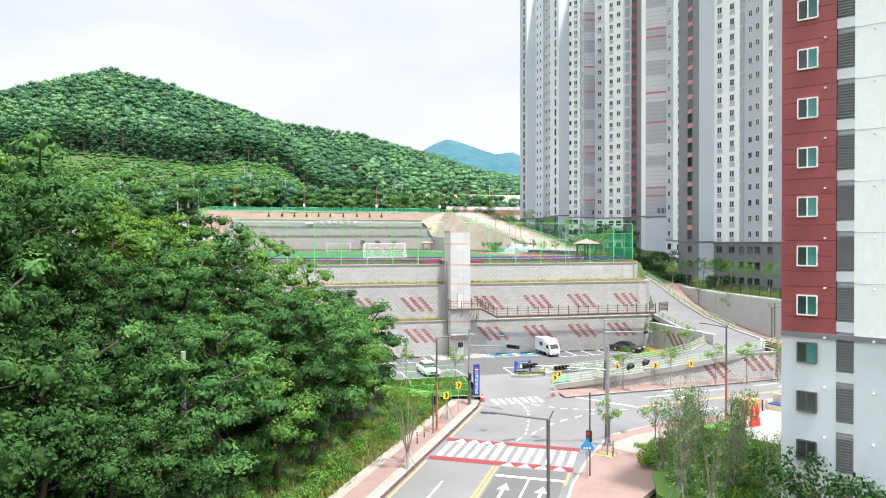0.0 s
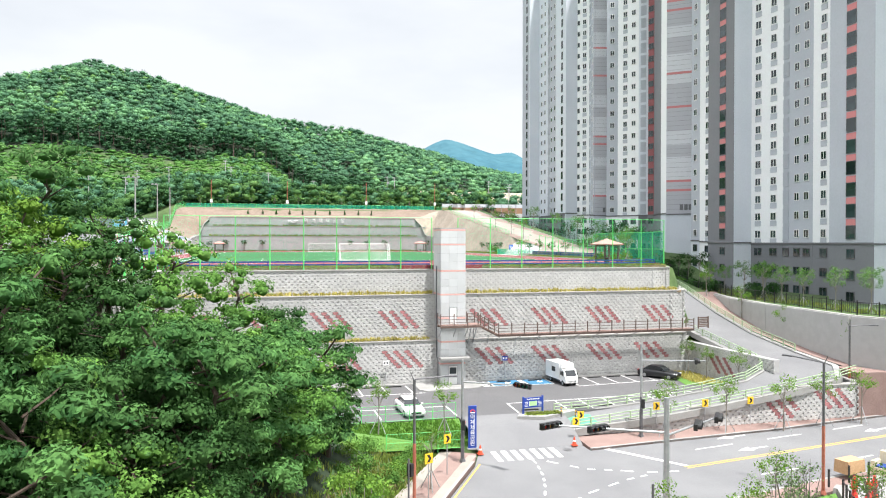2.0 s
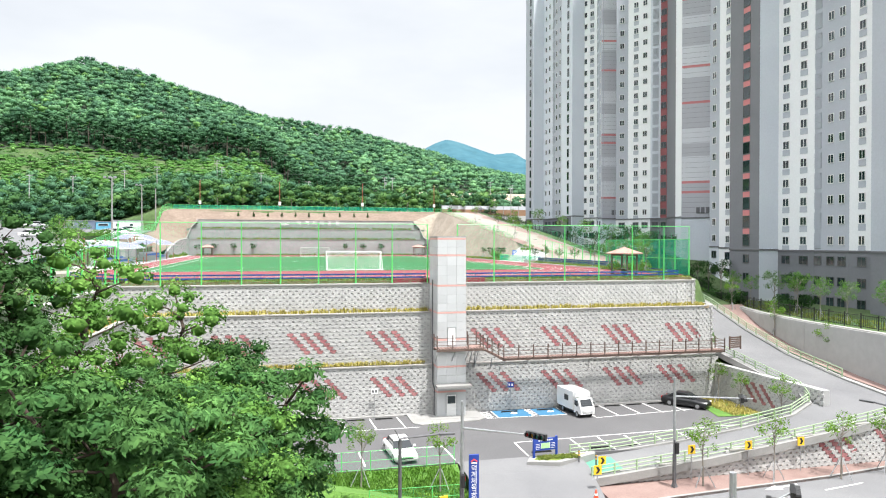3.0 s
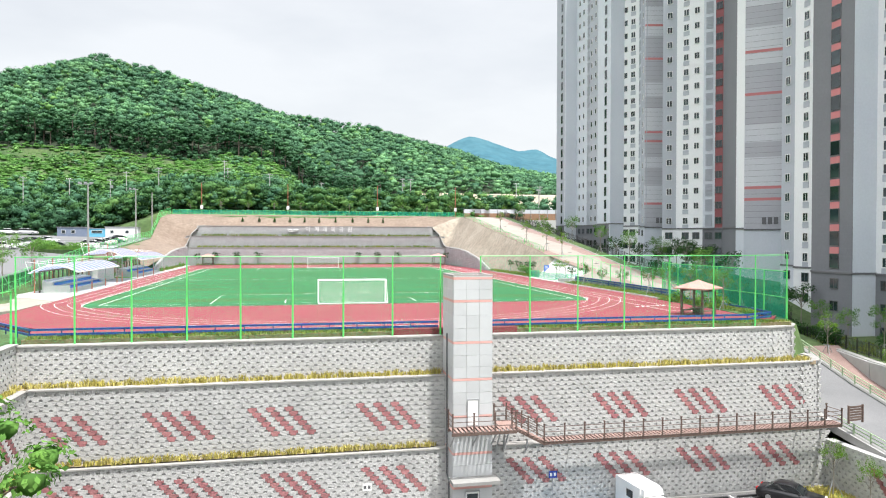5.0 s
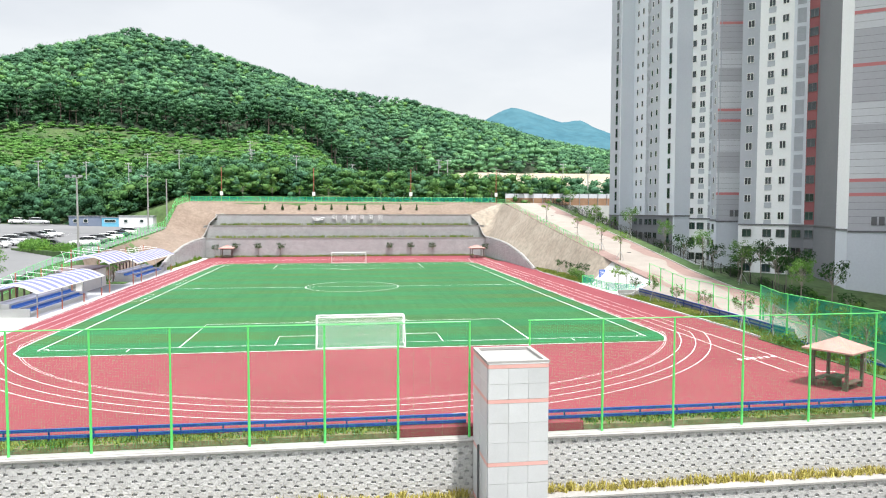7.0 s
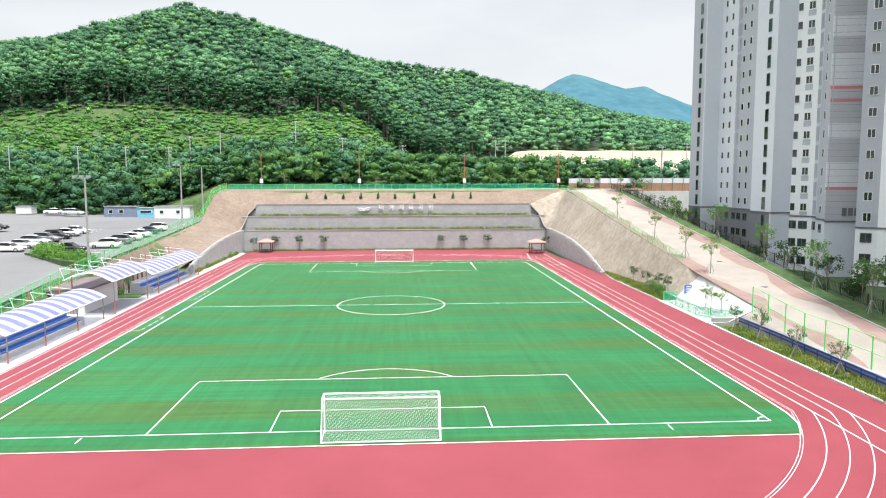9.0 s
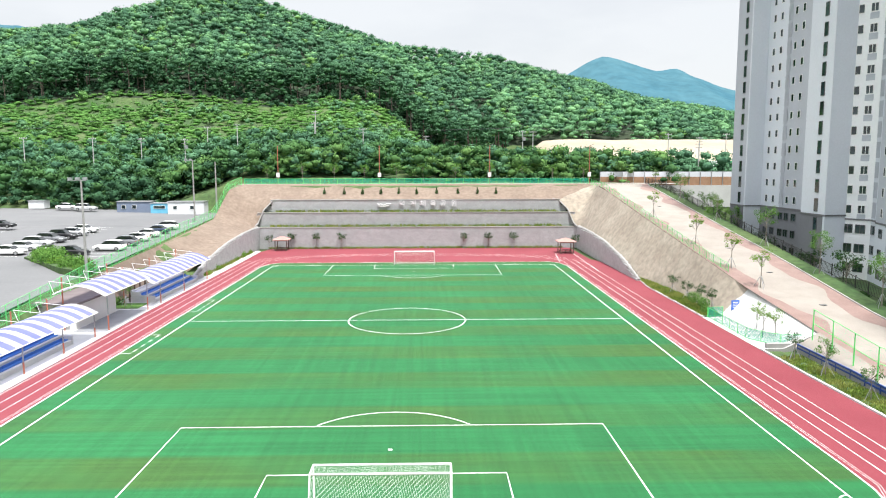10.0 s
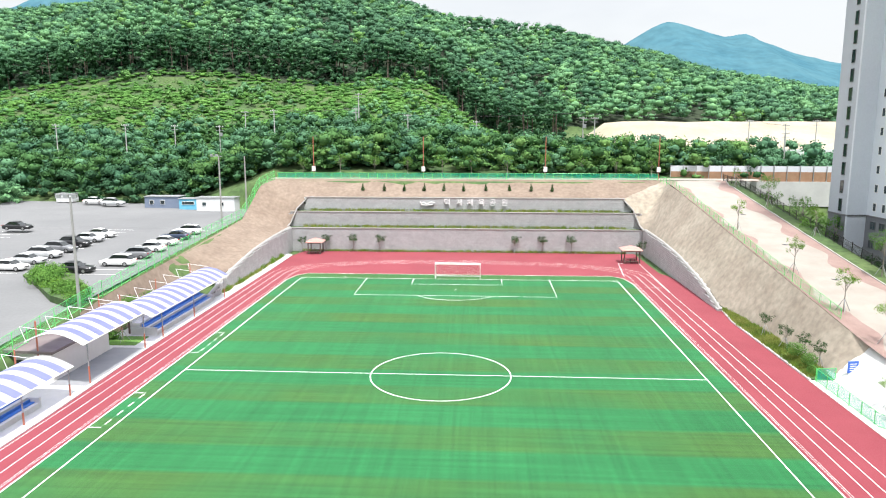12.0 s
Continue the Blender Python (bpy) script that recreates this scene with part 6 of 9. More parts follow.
for x, z in ((0.6, 0), (12.5, 0)):
    s = empty("parking_sign", (x if x > 5 else -0.9, -26.5, LOT_Z), 0, "small sign on a thin pole before the wall", "sign")
    MB().tube([(0, 0, 0), (0, 0, 2.5)], 0.03, 6).make("pole", M_GREY_STEEL, s)
    MB().box((0, -0.04, 2.55), (0.62, 0.03, 0.5)).make("panel", M_SIGN_BLUE if x > 5 else M_WHITE, s)
    for k in (-0.15, 0.15):
        MB().box((k, -0.06, 2.55), (0.16, 0.01, 0.22)).make("symbol_bar", M_WHITE if x > 5 else M_DARK_STEEL, s)

# lawn, bank and fence left of the entrance
tagged(MB().add([(-10, -46.5, -13.7), (2.6, -46.6, -13.95), (3.3, -41.1, -12.98), (-9, -41.4, -12.95), (-12, -44.5, -12.0)], [(0, 1, 2, 3, 4)]).make("lawn", mat("lawn_ground", (0.07, 0.17, 0.024), (0.105, 0.215, 0.036), 0.5, 0.9, bump=0.5, bscale=8, fine=0.2)), "bright green lawn beside the parking lot", "lawn", kind="structure")
lsp = []
for _ in range(1500):
    x, y = prng.uniform(-9.5, 2.8), prng.uniform(-46.3, -41.3)
    lsp.append((x, y, -12.97 - (-41.2 - y) * 0.17))
M_LAWN = mat("lawn_blades", (0.08, 0.2, 0.02), (0.13, 0.26, 0.04), 0.5, 0.8, island=0.3, spec=0.2)
tufts("lawn_grass", "bright green grass on the lawn", lsp, 0.22, 0.5, 10, M_LAWN, 43)
net_fence("mesh_fence", "green mesh fence round the lawn", [(-9.5, -41.3), (-3, -41.3), (3.0, -41.2)], LOT_Z, 1.4, 2.0, 0.03, M_NET, M_GREEN_STEEL, collar=False, rails=(1.0, 0.5, 0.05))
net_fence("mesh_fence", "green mesh fence round the lawn", [(-4, -46.4), (2.2, -46.6)], -13.95, 1.4, 2.0, 0.03, M_NET, M_GREEN_STEEL, collar=False, rails=(1.0, 0.5, 0.05))

# ---------------------------------------------------------------- roads
RU, RV, RO = Vector((0.5, 0.866)), Vector((0.866, -0.5)), Vector((-6.85, -65.35))


def rd(u, v):
    """A place on the near road: u along it, v across it from the west kerb."""
    p = RO + RU * u + RV * v
    return (p.x, p.y)


road = tagged(MB().prism([rd(-80, 0), rd(-80, 11.8), rd(-3, 11.8), rd(2.5, 12.3), (10.0, -63.2), (16.3, -60.6), (26, -58.6), (70, -53.0), (70, -41.6), (48.4, -44.2), (31.5, -46.6), (18.5, -47.7), (12.5, -48.3), (12.5, -46.4), (3.6, -46.4), (2.2, -50.0)], ROAD_Z - 0.4, ROAD_Z).make("road", M_ASPHALT), "grey asphalt road at a junction", "road", kind="structure")
RZ = ROAD_Z + 0.008
rp, rw, ry = MB(), MB(), MB()


def quad(mb, pts, z):
    mb.add([(x, y, z) for x, y in pts], [tuple(range(len(pts)))])


for u0, u1 in ((0.0, 1.0), (5.3, 6.2)):
    quad(rp, [rd(u0, 0.25), rd(u0, 11.6), rd(u1, 11.6), rd(u1, 0.25)], RZ)
for k in range(13):
    v = 0.7 + k * 0.86
    quad(rw, [rd(1.2, v), rd(1.2, v + 0.45), rd(5.1, v + 0.45), rd(5.1, v)], RZ)
for k in range(4):
    v = 1.1 + k * 1.15
    quad(rw, [rd(5.34, v), rd(5.34, v + 1.0), rd(6.15, v + 0.5)], RZ + 0.004)
    v = 6.2 + k * 1.3
    quad(rw, [rd(0.05, v), rd(0.05, v + 1.0), rd(0.95, v + 0.5)], RZ + 0.004)
for k in range(8):
    u = -4.5 - k * 9
    quad(rw, [rd(u, 2.85), rd(u, 3.0), rd(u - 3.5, 3.0), rd(u - 3.5, 2.85)], RZ)
for v in (5.65, 5.95):
    quad(ry, [rd(-75, v), rd(-75, v + 0.13), rd(-0.2, v + 0.13), rd(-0.2, v)], RZ)
quad(ry, [rd(-75, 0.35), rd(-75, 0.47), rd(-0.4, 0.47), rd(-0.4, 0.35)], RZ)
quad(ry, [rd(6.6, 0.35), rd(6.6, 0.47), rd(18.5, 0.47), rd(18.5, 0.35)], RZ)
quad(ry, [rd(-3, 11.3), rd(-3, 11.45), rd(-0.4, 11.5), rd(-0.4, 11.35)], RZ)
quad(rw, [rd(-2.4, 6.3), rd(-2.4, 11.3), rd(-2.0, 11.3), rd(-2.0, 6.3)], RZ)
quad(rw, [rd(-30, 8.7), rd(-30, 8.85), rd(-2.4, 8.85), rd(-2.4, 8.7)], RZ)
for v in (7.4, 10.0):
    quad(rw, [rd(-7.5, v - 0.1), rd(-7.5, v + 0.1), rd(-5.0, v + 0.1), rd(-5.0, v + 0.45), rd(-3.7, v), rd(-5.0, v - 0.45), rd(-5.0, v - 0.1)], RZ)
dk = MB()
quad(dk, [rd(-70, 6.25), rd(-70, 11.25), rd(-0.2, 11.25), rd(-0.2, 6.25)], RZ - 0.005)
dk.make("new_asphalt", M_ASPHALT_NEW, road, "darker new asphalt in the lane")
for k in range(7):
    x = 4.3 + k * 0.83
    quad(rw, [(x, -49.3), (x + 0.45, -49.3), (x + 0.6, -46.7), (x + 0.15, -46.7)], RZ)
for pts in ([(1.9, -62.5), (3.3, -60.8), (4.5, -58.3), (5.7, -55.4), (6.5, -53.0), (7.0, -50.3), (7.1, -48.4)], [(4.0, -60.7), (6.4, -58.4), (8.1, -57.2), (10.1, -56.2), (12.0, -55.3), (14.5, -54.6)], [(8.0, -50.0), (9.3, -51.5), (10.2, -52.5), (12.5, -53.4), (14.2, -54.2), (17.5, -54.6)]):
    line = [Vector(p) for p in pts]
    for a, b in zip(line, line[1:]):
        n = max(1, round((b - a).length / 1.5))
        for i in range(n):
            p, q = a.lerp(b, i / n), a.lerp(b, (i + 0.5) / n)
            flat_line(rw, [p, q], 0.16, 0, RZ)
E2 = Vector((24.2, 4.0)).normalized()
N2 = Vector((-E2.y, E2.x))


def rd2(u, v):
    p = Vector((17.6, -53.9)) + E2 * u + N2 * v
    return (p.x, p.y)


for v in (-0.15, 0.15):
    quad(ry, [rd2(0, v - 0.06), rd2(50, v - 0.06), rd2(50, v + 0.06), rd2(0, v + 0.06)], RZ)
quad(ry, [rd2(2, 6.5), rd2(50, 6.6), rd2(50, 6.72), rd2(2, 6.62)], RZ)
for k in range(6):
    for v in (3.3, -3.4):
        quad(rw, [rd2(4 + k * 8, v - 0.07), rd2(8 + k * 8, v - 0.07), rd2(8 + k * 8, v + 0.07), rd2(4 + k * 8, v + 0.07)], RZ)
quad(rw, [rd2(0.2, 0.3), rd2(0.6, 0.3), rd2(-2.4, 6.3), rd2(-2.9, 6.3)], RZ)
for u, v in ((7, 1.7), (8, 5.0), (22, 1.7)):
    quad(rw, [rd2(u + 3.2, v - 0.1), rd2(u + 3.2, v + 0.1), rd2(u + 1.4, v + 0.1), rd2(u + 1.4, v + 0.45), rd2(u, v), rd2(u + 1.4, v - 0.45), rd2(u + 1.4, v - 0.1)], RZ)
rp.make("red_marking", M_PAINT_R, road, "red painted bands at the crossing")
rw.make("white_marking", M_PAINT_W, road, "white crossing bars, arrows and lane lines")
ry.make("yellow_marking", M_PAINT_Y, road, "yellow centre and edge lines")
for x, y in (rd(9.5, 2.6), rd(4.0, -1.6), (10.8, -47.6), rd(8.5, 7.5)):
    MB().tube([(x, y, ROAD_Z - 0.05), (x, y, ROAD_Z + 0.012)], 0.38, 14).make("manhole_cover", M_DARK_STEEL, road)
MB().box((7.7, -46.0, ROAD_Z + 0.5), (0.01, 0.01, 0.01))


def pavement(name, label, outer, z, material=M_PINK_PAVE, kerb=None):
    p = tagged(MB().prism(outer, z - 0.35, z).make(name, material), label, "pavement", kind="structure")
    if kerb:
        k = MB()
        for a, b in zip(kerb, kerb[1:]):
            a, b = Vector(a), Vector(b)
            d = (b - a).normalized()
            q = Vector((-d.y, d.x)) * 0.22
            k.prism([(a.x, a.y), (b.x, b.y), (b.x + q.x, b.y + q.y), (a.x + q.x, a.y + q.y)], z - 0.3, z + 0.015)
        k.make("kerb", M_CONCRETE, p, "pale kerb stone")
    return p


pavement("pavement_west", "pink paved footway with a pale kerb", [rd(-80, -3.3), rd(-80, -0.02), rd(18.5, -0.02), rd(20.5, -0.4), rd(20.5, -3.0)], ROAD_Z + 0.16, M_PINK_PAVE, [rd(18.5, -0.03), rd(-80, -0.03)][::-1])
MB().prism([rd(-80, -3.3), rd(-80, -2.4), rd(20.5, -2.4), rd(20.5, -3.3)], ROAD_Z, ROAD_Z + 0.168).make("pavement_edge", M_PALE_PAVE, bpy.data.objects["pavement_west"], "pale paved margin")
MB().prism([rd(-80, -0.9), rd(-80, -0.25), rd(20, -0.25), rd(20, -0.9)], ROAD_Z, ROAD_Z + 0.168).make("pavement_edge", M_PALE_PAVE, bpy.data.objects["pavement_west"], "pale paved margin")
pavement("pavement_north", "pink paved footway below the ramp wall", [(12.6, -48.28), (18.5, -47.68), (31.5, -46.58), (48.4, -44.18), (70, -41.58), (70, -38), (43, -42.5), (42.3, -44.1), (12.8, -44.4)], ROAD_Z + 0.16, M_PINK_PAVE, [(12.6, -48.28), (18.5, -47.68), (31.5, -46.58), (48.4, -44.18), (70, -41.58)])
pavement("pavement_corner", "pale and pink paved street corner", [rd(-80, 11.82), rd(-80, 15.5), rd(-6, 16), (14.5, -70), (19, -62.5), (30, -59.4), (70, -54.5), (70, -53.02), (26, -58.62), (16.3, -60.62), (10.0, -63.22), rd(2.5, 12.32), rd(-3, 11.82)], ROAD_Z + 0.16, M_PINK_PAVE, [(70, -53.02), (26, -58.62), (16.3, -60.62), (10.0, -63.22), rd(2.5, 12.32), rd(-3, 11.82), rd(-80, 11.82)][::-1][::-1])
MB().prism([(8.2, -66.2), (10.6, -69.5), (15, -66), (18, -62.2), (12.5, -63.6)], ROAD_Z, ROAD_Z + 0.168).make("pale_slabs", M_PALE_PAVE, bpy.data.objects["pavement_corner"])
MB().prism([(6.4, -67.9), (7.3, -69.2), (8.2, -68.6), (7.4, -67.3)], ROAD_Z, ROAD_Z + 0.172).make("tactile_paving", mat("tactile_yellow", (0.34, 0.27, 0.1), (0.38, 0.31, 0.14), 1, 0.8), bpy.data.objects["pavement_corner"], "yellow tactile paving")

# ---------------------------------------------------------------- ramp and its walls
RAMP = [((12.6, -41.0, -13.2), (12.4, -44.2, -13.8)), ((16, -40.95, -13.1), (16, -44.2, -13.5)), ((22, -40.9, -12.65), (22, -44.2, -13.0)), ((28, -40.9, -11.95), (28, -44.2, -12.3)), ((33.0, -40.7, -11.2), (35, -44.2, -11.4)), ((35.6, -39.8, -10.5), (40.5, -43.8, -10.7)), ((36.6, -37.6, -10.0), (42.6, -41.0, -10.0)), ((36.7, -33, -9.4), (43.0, -35, -9.5)), ((37.0, -26, -8.4), (43.6, -27, -8.5)), ((37.9, -18, -6.9), (44.8, -18.5, -6.9)), ((38.7, -9, -4.8), (46.5, -9, -4.8)), ((39.2, -1.5, -3.25), (47.4, -1.5, -3.25))]
ramp = tagged(MB().strip([b for a, b in RAMP], [a for a, b in RAMP]).make("ramp_road", M_ASPHALT), "grey asphalt ramp road climbing past the wall", "road", kind="structure")
for off, side in ((0.0, 0), (0.0, 1)):
    k = MB()
    pts = [p[side] for p in RAMP]
    for a, b in zip(pts, pts[1:]):
        a, b = Vector(a), Vector(b)
        d = (b - a)
        q = Vector((-d.y, d.x, 0)).normalized() * (0.55 if side == 0 else -0.55)
        vs = [a, b, b + q, a + q]
        k.add([(*p.xy, p.z - 0.45) for p in vs] + [(*p.xy, p.z + 0.16) for p in vs], [(3, 2, 1, 0), (4, 5, 6, 7), (0, 1, 5, 4), (1, 2, 6, 5), (2, 3, 7, 6), (3, 0, 4, 7)])
    k.make("ramp_kerb", M_CONCRETE, ramp, "pale concrete kerb beam")
green_patch = MB().add([(12.6, -41.6, -13.3), (12.5, -43.8, -13.7), (15.5, -43.8, -13.45), (15.5, -41.6, -13.15)], [(0, 1, 2, 3)])
green_patch.make("green_marking", mat("green_road_paint", (0.08, 0.26, 0.18), (0.1, 0.3, 0.21), 1, 0.8), ramp)
M_GUARD = mat("pale_green_guard_rail", (0.3, 0.4, 0.24), (0.35, 0.45, 0.29), 2, 0.5)


def guard_rail(label, pts, h=0.85, step=2.0):
    root = empty("guard_rail", (0, 0, 0), 0, label, "guard rail")
    pm = MB().box((0, 0, h / 2), (0.1, 0.1, h + 0.06)).mesh("post", M_GUARD)
    for z in (0.3, 0.58, 0.85):
        MB().tube([(p[0], p[1], p[2] + 0.1 + z * h / 0.85) for p in pts], 0.045, 6).make("rail", M_GUARD, root)
    for a, b in zip(pts, pts[1:]):
        a, b = Vector(a), Vector(b)
        n = max(1, round((b - a).length / step))
        for i in range(n):
            p = a.lerp(b, i / n)
            place("post", pm, root, Matrix.Translation(p + Vector((0, 0, 0.1))))
    return root


guard_rail("pale green pipe guard rail on the ramp's inner kerb", [(p[0][0] - 0.15, p[0][1] + 0.2, p[0][2]) for p in RAMP[:9]])
guard_rail("pale green pipe guard rail on the ramp's outer kerb", [(p[1][0] + 0.2, p[1][1] - 0.2, p[1][2]) for p in RAMP[:6]] + [(42.6, -44.0, -10.3)])
guard_rail("pale green pipe guard rail beside the climbing road", [(p[1][0] + 0.25, p[1][1], p[1][2]) for p in RAMP[7:]])
for i, (x0, x1, z1, mk) in enumerate(((15, 18, -13.5, ()), (18, 24, -13.1, ()), (24, 30, -12.4, ()), (30, 35.5, -11.75, ((2.2, -12.0),)), (35.5, 42.3, -11.1, ((2.4, -11.5),)))):
    block_wall("wall_ramp", "grey block wall carrying the ramp, with red patterns", [(x0, -44.42), (x1, -44.42)], ROAD_Z + 0.1, z1, marks=mk, thick=0.5)
block_wall("wall_ramp_end", "grey block wall carrying the ramp", [(42.3, -44.42), (43.4, -41.0)], ROAD_Z + 0.1, -10.9, thick=0.5)
lawn2 = MB().add([(30.8, -33.4, LOT_Z + 0.05), (35.5, -33.9, LOT_Z + 0.05), (35.5, -26.2, LOT_Z + 0.05), (32.6, -26.2, LOT_Z + 0.05)], [(0, 1, 2, 3)])
tagged(lawn2.make("lawn", MATS["lawn_ground"]), "wedge of rough grass in the corner of the parking lot", "lawn", kind="structure")
tufts("corner_grass", "yellowish grass in the corner of the parking lot", [(prng.uniform(32.6, 35.4), prng.uniform(-33.4, -26.6), LOT_Z + 0.05) for _ in range(420)], 0.3, 0.5, 10, M_YGRASS, 45)
for x, y, s in ((34.4, -28.2, 1.0), (34.6, -31.5, 0.9), (33.8, -38.3, 1.1)):
    young_tree(2, x, y, LOT_Z, s)

# brown wall below the towers, pink footway before it
M_BROWNWALL = mat("brown_grey_block", (0.46, 0.385, 0.34), (0.53, 0.455, 0.405), 0.5, 0.92, bump=0.7, bscale=9, fine=0.1, island=0.12, vary=0.1)
block_wall("wall_towers", "brownish block wall below the apartment towers", [(62, -45.0), (47.2, -45.0), (45.8, -40.5), (46.6, -27), (48.4, -17.5), (51.6, -8), (52.6, 2.0)], -11.2, -5.0, material=M_BROWNWALL)
tagged(MB().strip([(43.9, -41, -10.0), (43.9, -35, -9.4), (44.5, -27, -8.35), (45.6, -18.5, -6.8), (47.2, -9, -4.7)], [(46, -41, -10.0), (46.2, -35, -9.4), (46.9, -27, -8.35), (48.8, -18.5, -6.8), (51.5, -9, -4.7)]).make("pavement_towers", M_PINK_PAVE), "pink footway beside the climbing road", "pavement", kind="structure")
tagged(MB().prism([(42.6, -44.3), (47.2, -44.9), (45.8, -40.5), (43.2, -40.8)], -14.3, -10.05).make("pavement_landing", M_PINK_PAVE), "pink paved landing beside the ramp", "pavement", kind="structure")
tf = empty("iron_fence", (0, 0, 0), 0, "black iron fence on the wall below the towers", "fence")
tline = [(62, -44.6), (47.5, -44.6), (46.3, -40.3), (47.1, -27), (48.9, -17.5), (52.1, -8), (53.1, 2.0)]
for (ax, ay), (bx, by) in zip(tline, tline[1:]):
    L = math.hypot(bx - ax, by - ay)
    n = max(1, round(L / 2.4))
    a = math.atan2(by - ay, bx - ax)
    for i in range(n):
        x, y = ax + (bx - ax) * i / n, ay + (by - ay) * i / n
        place("post", pm, tf, pose(x, y, -4.9))
        fence_bars(tf, pose(x, y, -4.9, 0, 0, math.degrees(a) - 90))
tagged(MB().strip([(x + 0.25, y, -5.05) for x, y in tline[1:]], [(56.0, y, -5.05) for x, y in tline[1:]]).make("verge_towers", M_GROUND), "green verge between wall and towers", "verge", kind="structure")
tufts("tower_verge", "green planting along the fence below the towers", [(48.2 + prng.random() * 6 + max(0, (y + 27) * 0.16), y, -5.1) for y in ticks((-40, 0, 0.12))], 0.5, 0.6, 10, M_GRASS, 47)
for y in (-38, -33, -28, -23.5, -19, -14, -8, -3):
    bx = 49.2 + max(0, (y + 27) * 0.17)
    young_tree(3, bx + 1.2, y, -5.1, random.uniform(0.8, 1.1), "young tree with props below the towers")
for y in (-40, -30, -21, -11):
    young_tree(2, 46.0 + max(0, (y + 27) * 0.16), y, path_z(y) - 0.3 if y > -40 else -10, 1.1, "young street tree on the pink footway")

# ---------------------------------------------------------------- poles, signals, signs of the junction


def street_lamp(x, y, z, h, arm, rz, label="grey street lamp with a rust-red lower pole"):
    s = empty("street_lamp", (x, y, z), rz, label, "street lamp", "street lamps")
    MB().tube([(0, 0, 0), (0, 0, h * 0.52)], 0.11, 8).make("lower_pole", M_RUST_STEEL, s, "rust-red painted lower pole")
    MB().tube([(0, 0, h * 0.52), (0, 0, h)], 0.085, 8).make("upper_pole", M_DARK_STEEL, s)
    MB().tube([(0, 0, h), (arm, 0, h + 0.15)], 0.05, 6).make("arm", M_DARK_STEEL, s)
    MB().box((arm + 0.3, 0, h + 0.14), (0.75, 0.24, 0.09)).make("lamp_head", M_DARK_STEEL, s)
    MB().tube([(0, 0, h - 0.1), (-0.25, 0, h + 0.45)], 0.03, 5).make("spur", M_DARK_STEEL, s)
    MB().tube([(0, 0, 0), (0, 0, 0.25)], [0.22, 0.13], 8).make("base", M_RUST_STEEL, s)
    return s


street_lamp(-4.1, -58.2, ROAD_Z + 0.16, 8.3, 2.0, -5)
street_lamp(-5.5, -87.9, ROAD_Z + 0.16, 8.4, 2.6, 150)
street_lamp(23.1, -61.4, ROAD_Z + 0.16, 8.8, 2.2, 110)
street_lamp(42.6, -43.2, ROAD_Z + 0.16, 8.6, 1.8, -30)
M_RED_LENS = mat("red_lens", (0.5, 0.03, 0.02), None, 1, 0.3)
M_AMBER_LENS = mat("amber_lens", (0.5, 0.25, 0.03), None, 1, 0.3)
M_GREEN_LENS = mat("green_lens", (0.02, 0.2, 0.12), None, 1, 0.3)


def signal_head(parent, at, rz, lamps=4):
    """A row of round lamps in a black box, facing -y."""
    hd = MB().box((0, 0, 0), (0.34 * lamps, 0.22, 0.36)).make("signal_head", M_BLACK, parent)
    hd.matrix_basis = pose(*at, 0, 0, rz)
    for i in range(lamps):
        x = (i - (lamps - 1) / 2) * 0.33
        MB().tube([(x, -0.11, 0), (x, -0.135, 0)], 0.12, 10).make("lens", (M_RED_LENS, M_AMBER_LENS, M_GREEN_LENS, M_GREEN_LENS)[i % 4], hd)
        MB().tube([(x, -0.11, 0.02), (x, -0.33, 0.04)], [0.145, 0.15], 10, caps=False).make("visor", M_BLACK, hd)
    return hd


def signal_pole(x, y, z, h, arms, label, base_r=0.15):
    """arms: (height, reach x, reach y, heads as shares of the reach, way the heads face)."""
    s = empty("traffic_signal", (x, y, z), 0, label, "traffic light", "traffic lights")
    MB().tube([(0, 0, 0), (0, 0, h)], [base_r, base_r * 0.72], 10).make("pole", M_GREY_STEEL, s)
    MB().tube([(0, 0, 0), (0, 0, h * 0.30)], base_r * 1.12, 10).make("sleeve", M_DARK_STEEL, s, "dark painted lower sleeve")
    MB().tube([(0, 0, 0), (0, 0, 0.3)], [base_r * 2, base_r], 8).make("base", M_DARK_STEEL, s)
    for hz, ax, ay, heads, rz in arms:
        MB().tube([(0, 0, hz), (ax, ay, hz + 0.35)], [0.07, 0.045], 7).make("arm", M_GREY_STEEL, s)
        for k in heads:
            signal_head(s, (ax * k, ay * k, hz + 0.35 * k - 0.02), rz)
    return s


signal_pole(8.6, -66.0, ROAD_Z + 0.16, 8.2, [(6.25, -6.6, 2.0, (0.55, 0.93), 18), (6.1, 4.6, 1.8, (0.55, 0.95), 52)], "grey traffic signal pole with two long arms at the street corner", 0.2)
signal_pole(1.5, -49.0, ROAD_Z + 0.16, 7.8, [(6.1, 3.9, -4.2, (0.9,), -55)], "grey traffic signal pole beside the lot entrance", 0.13)
signal_pole(18.4, -45.9, ROAD_Z + 0.16, 8.0, [(6.6, 4.0, -3.4, (0.85,), 60)], "grey traffic signal pole before the ramp wall", 0.13)


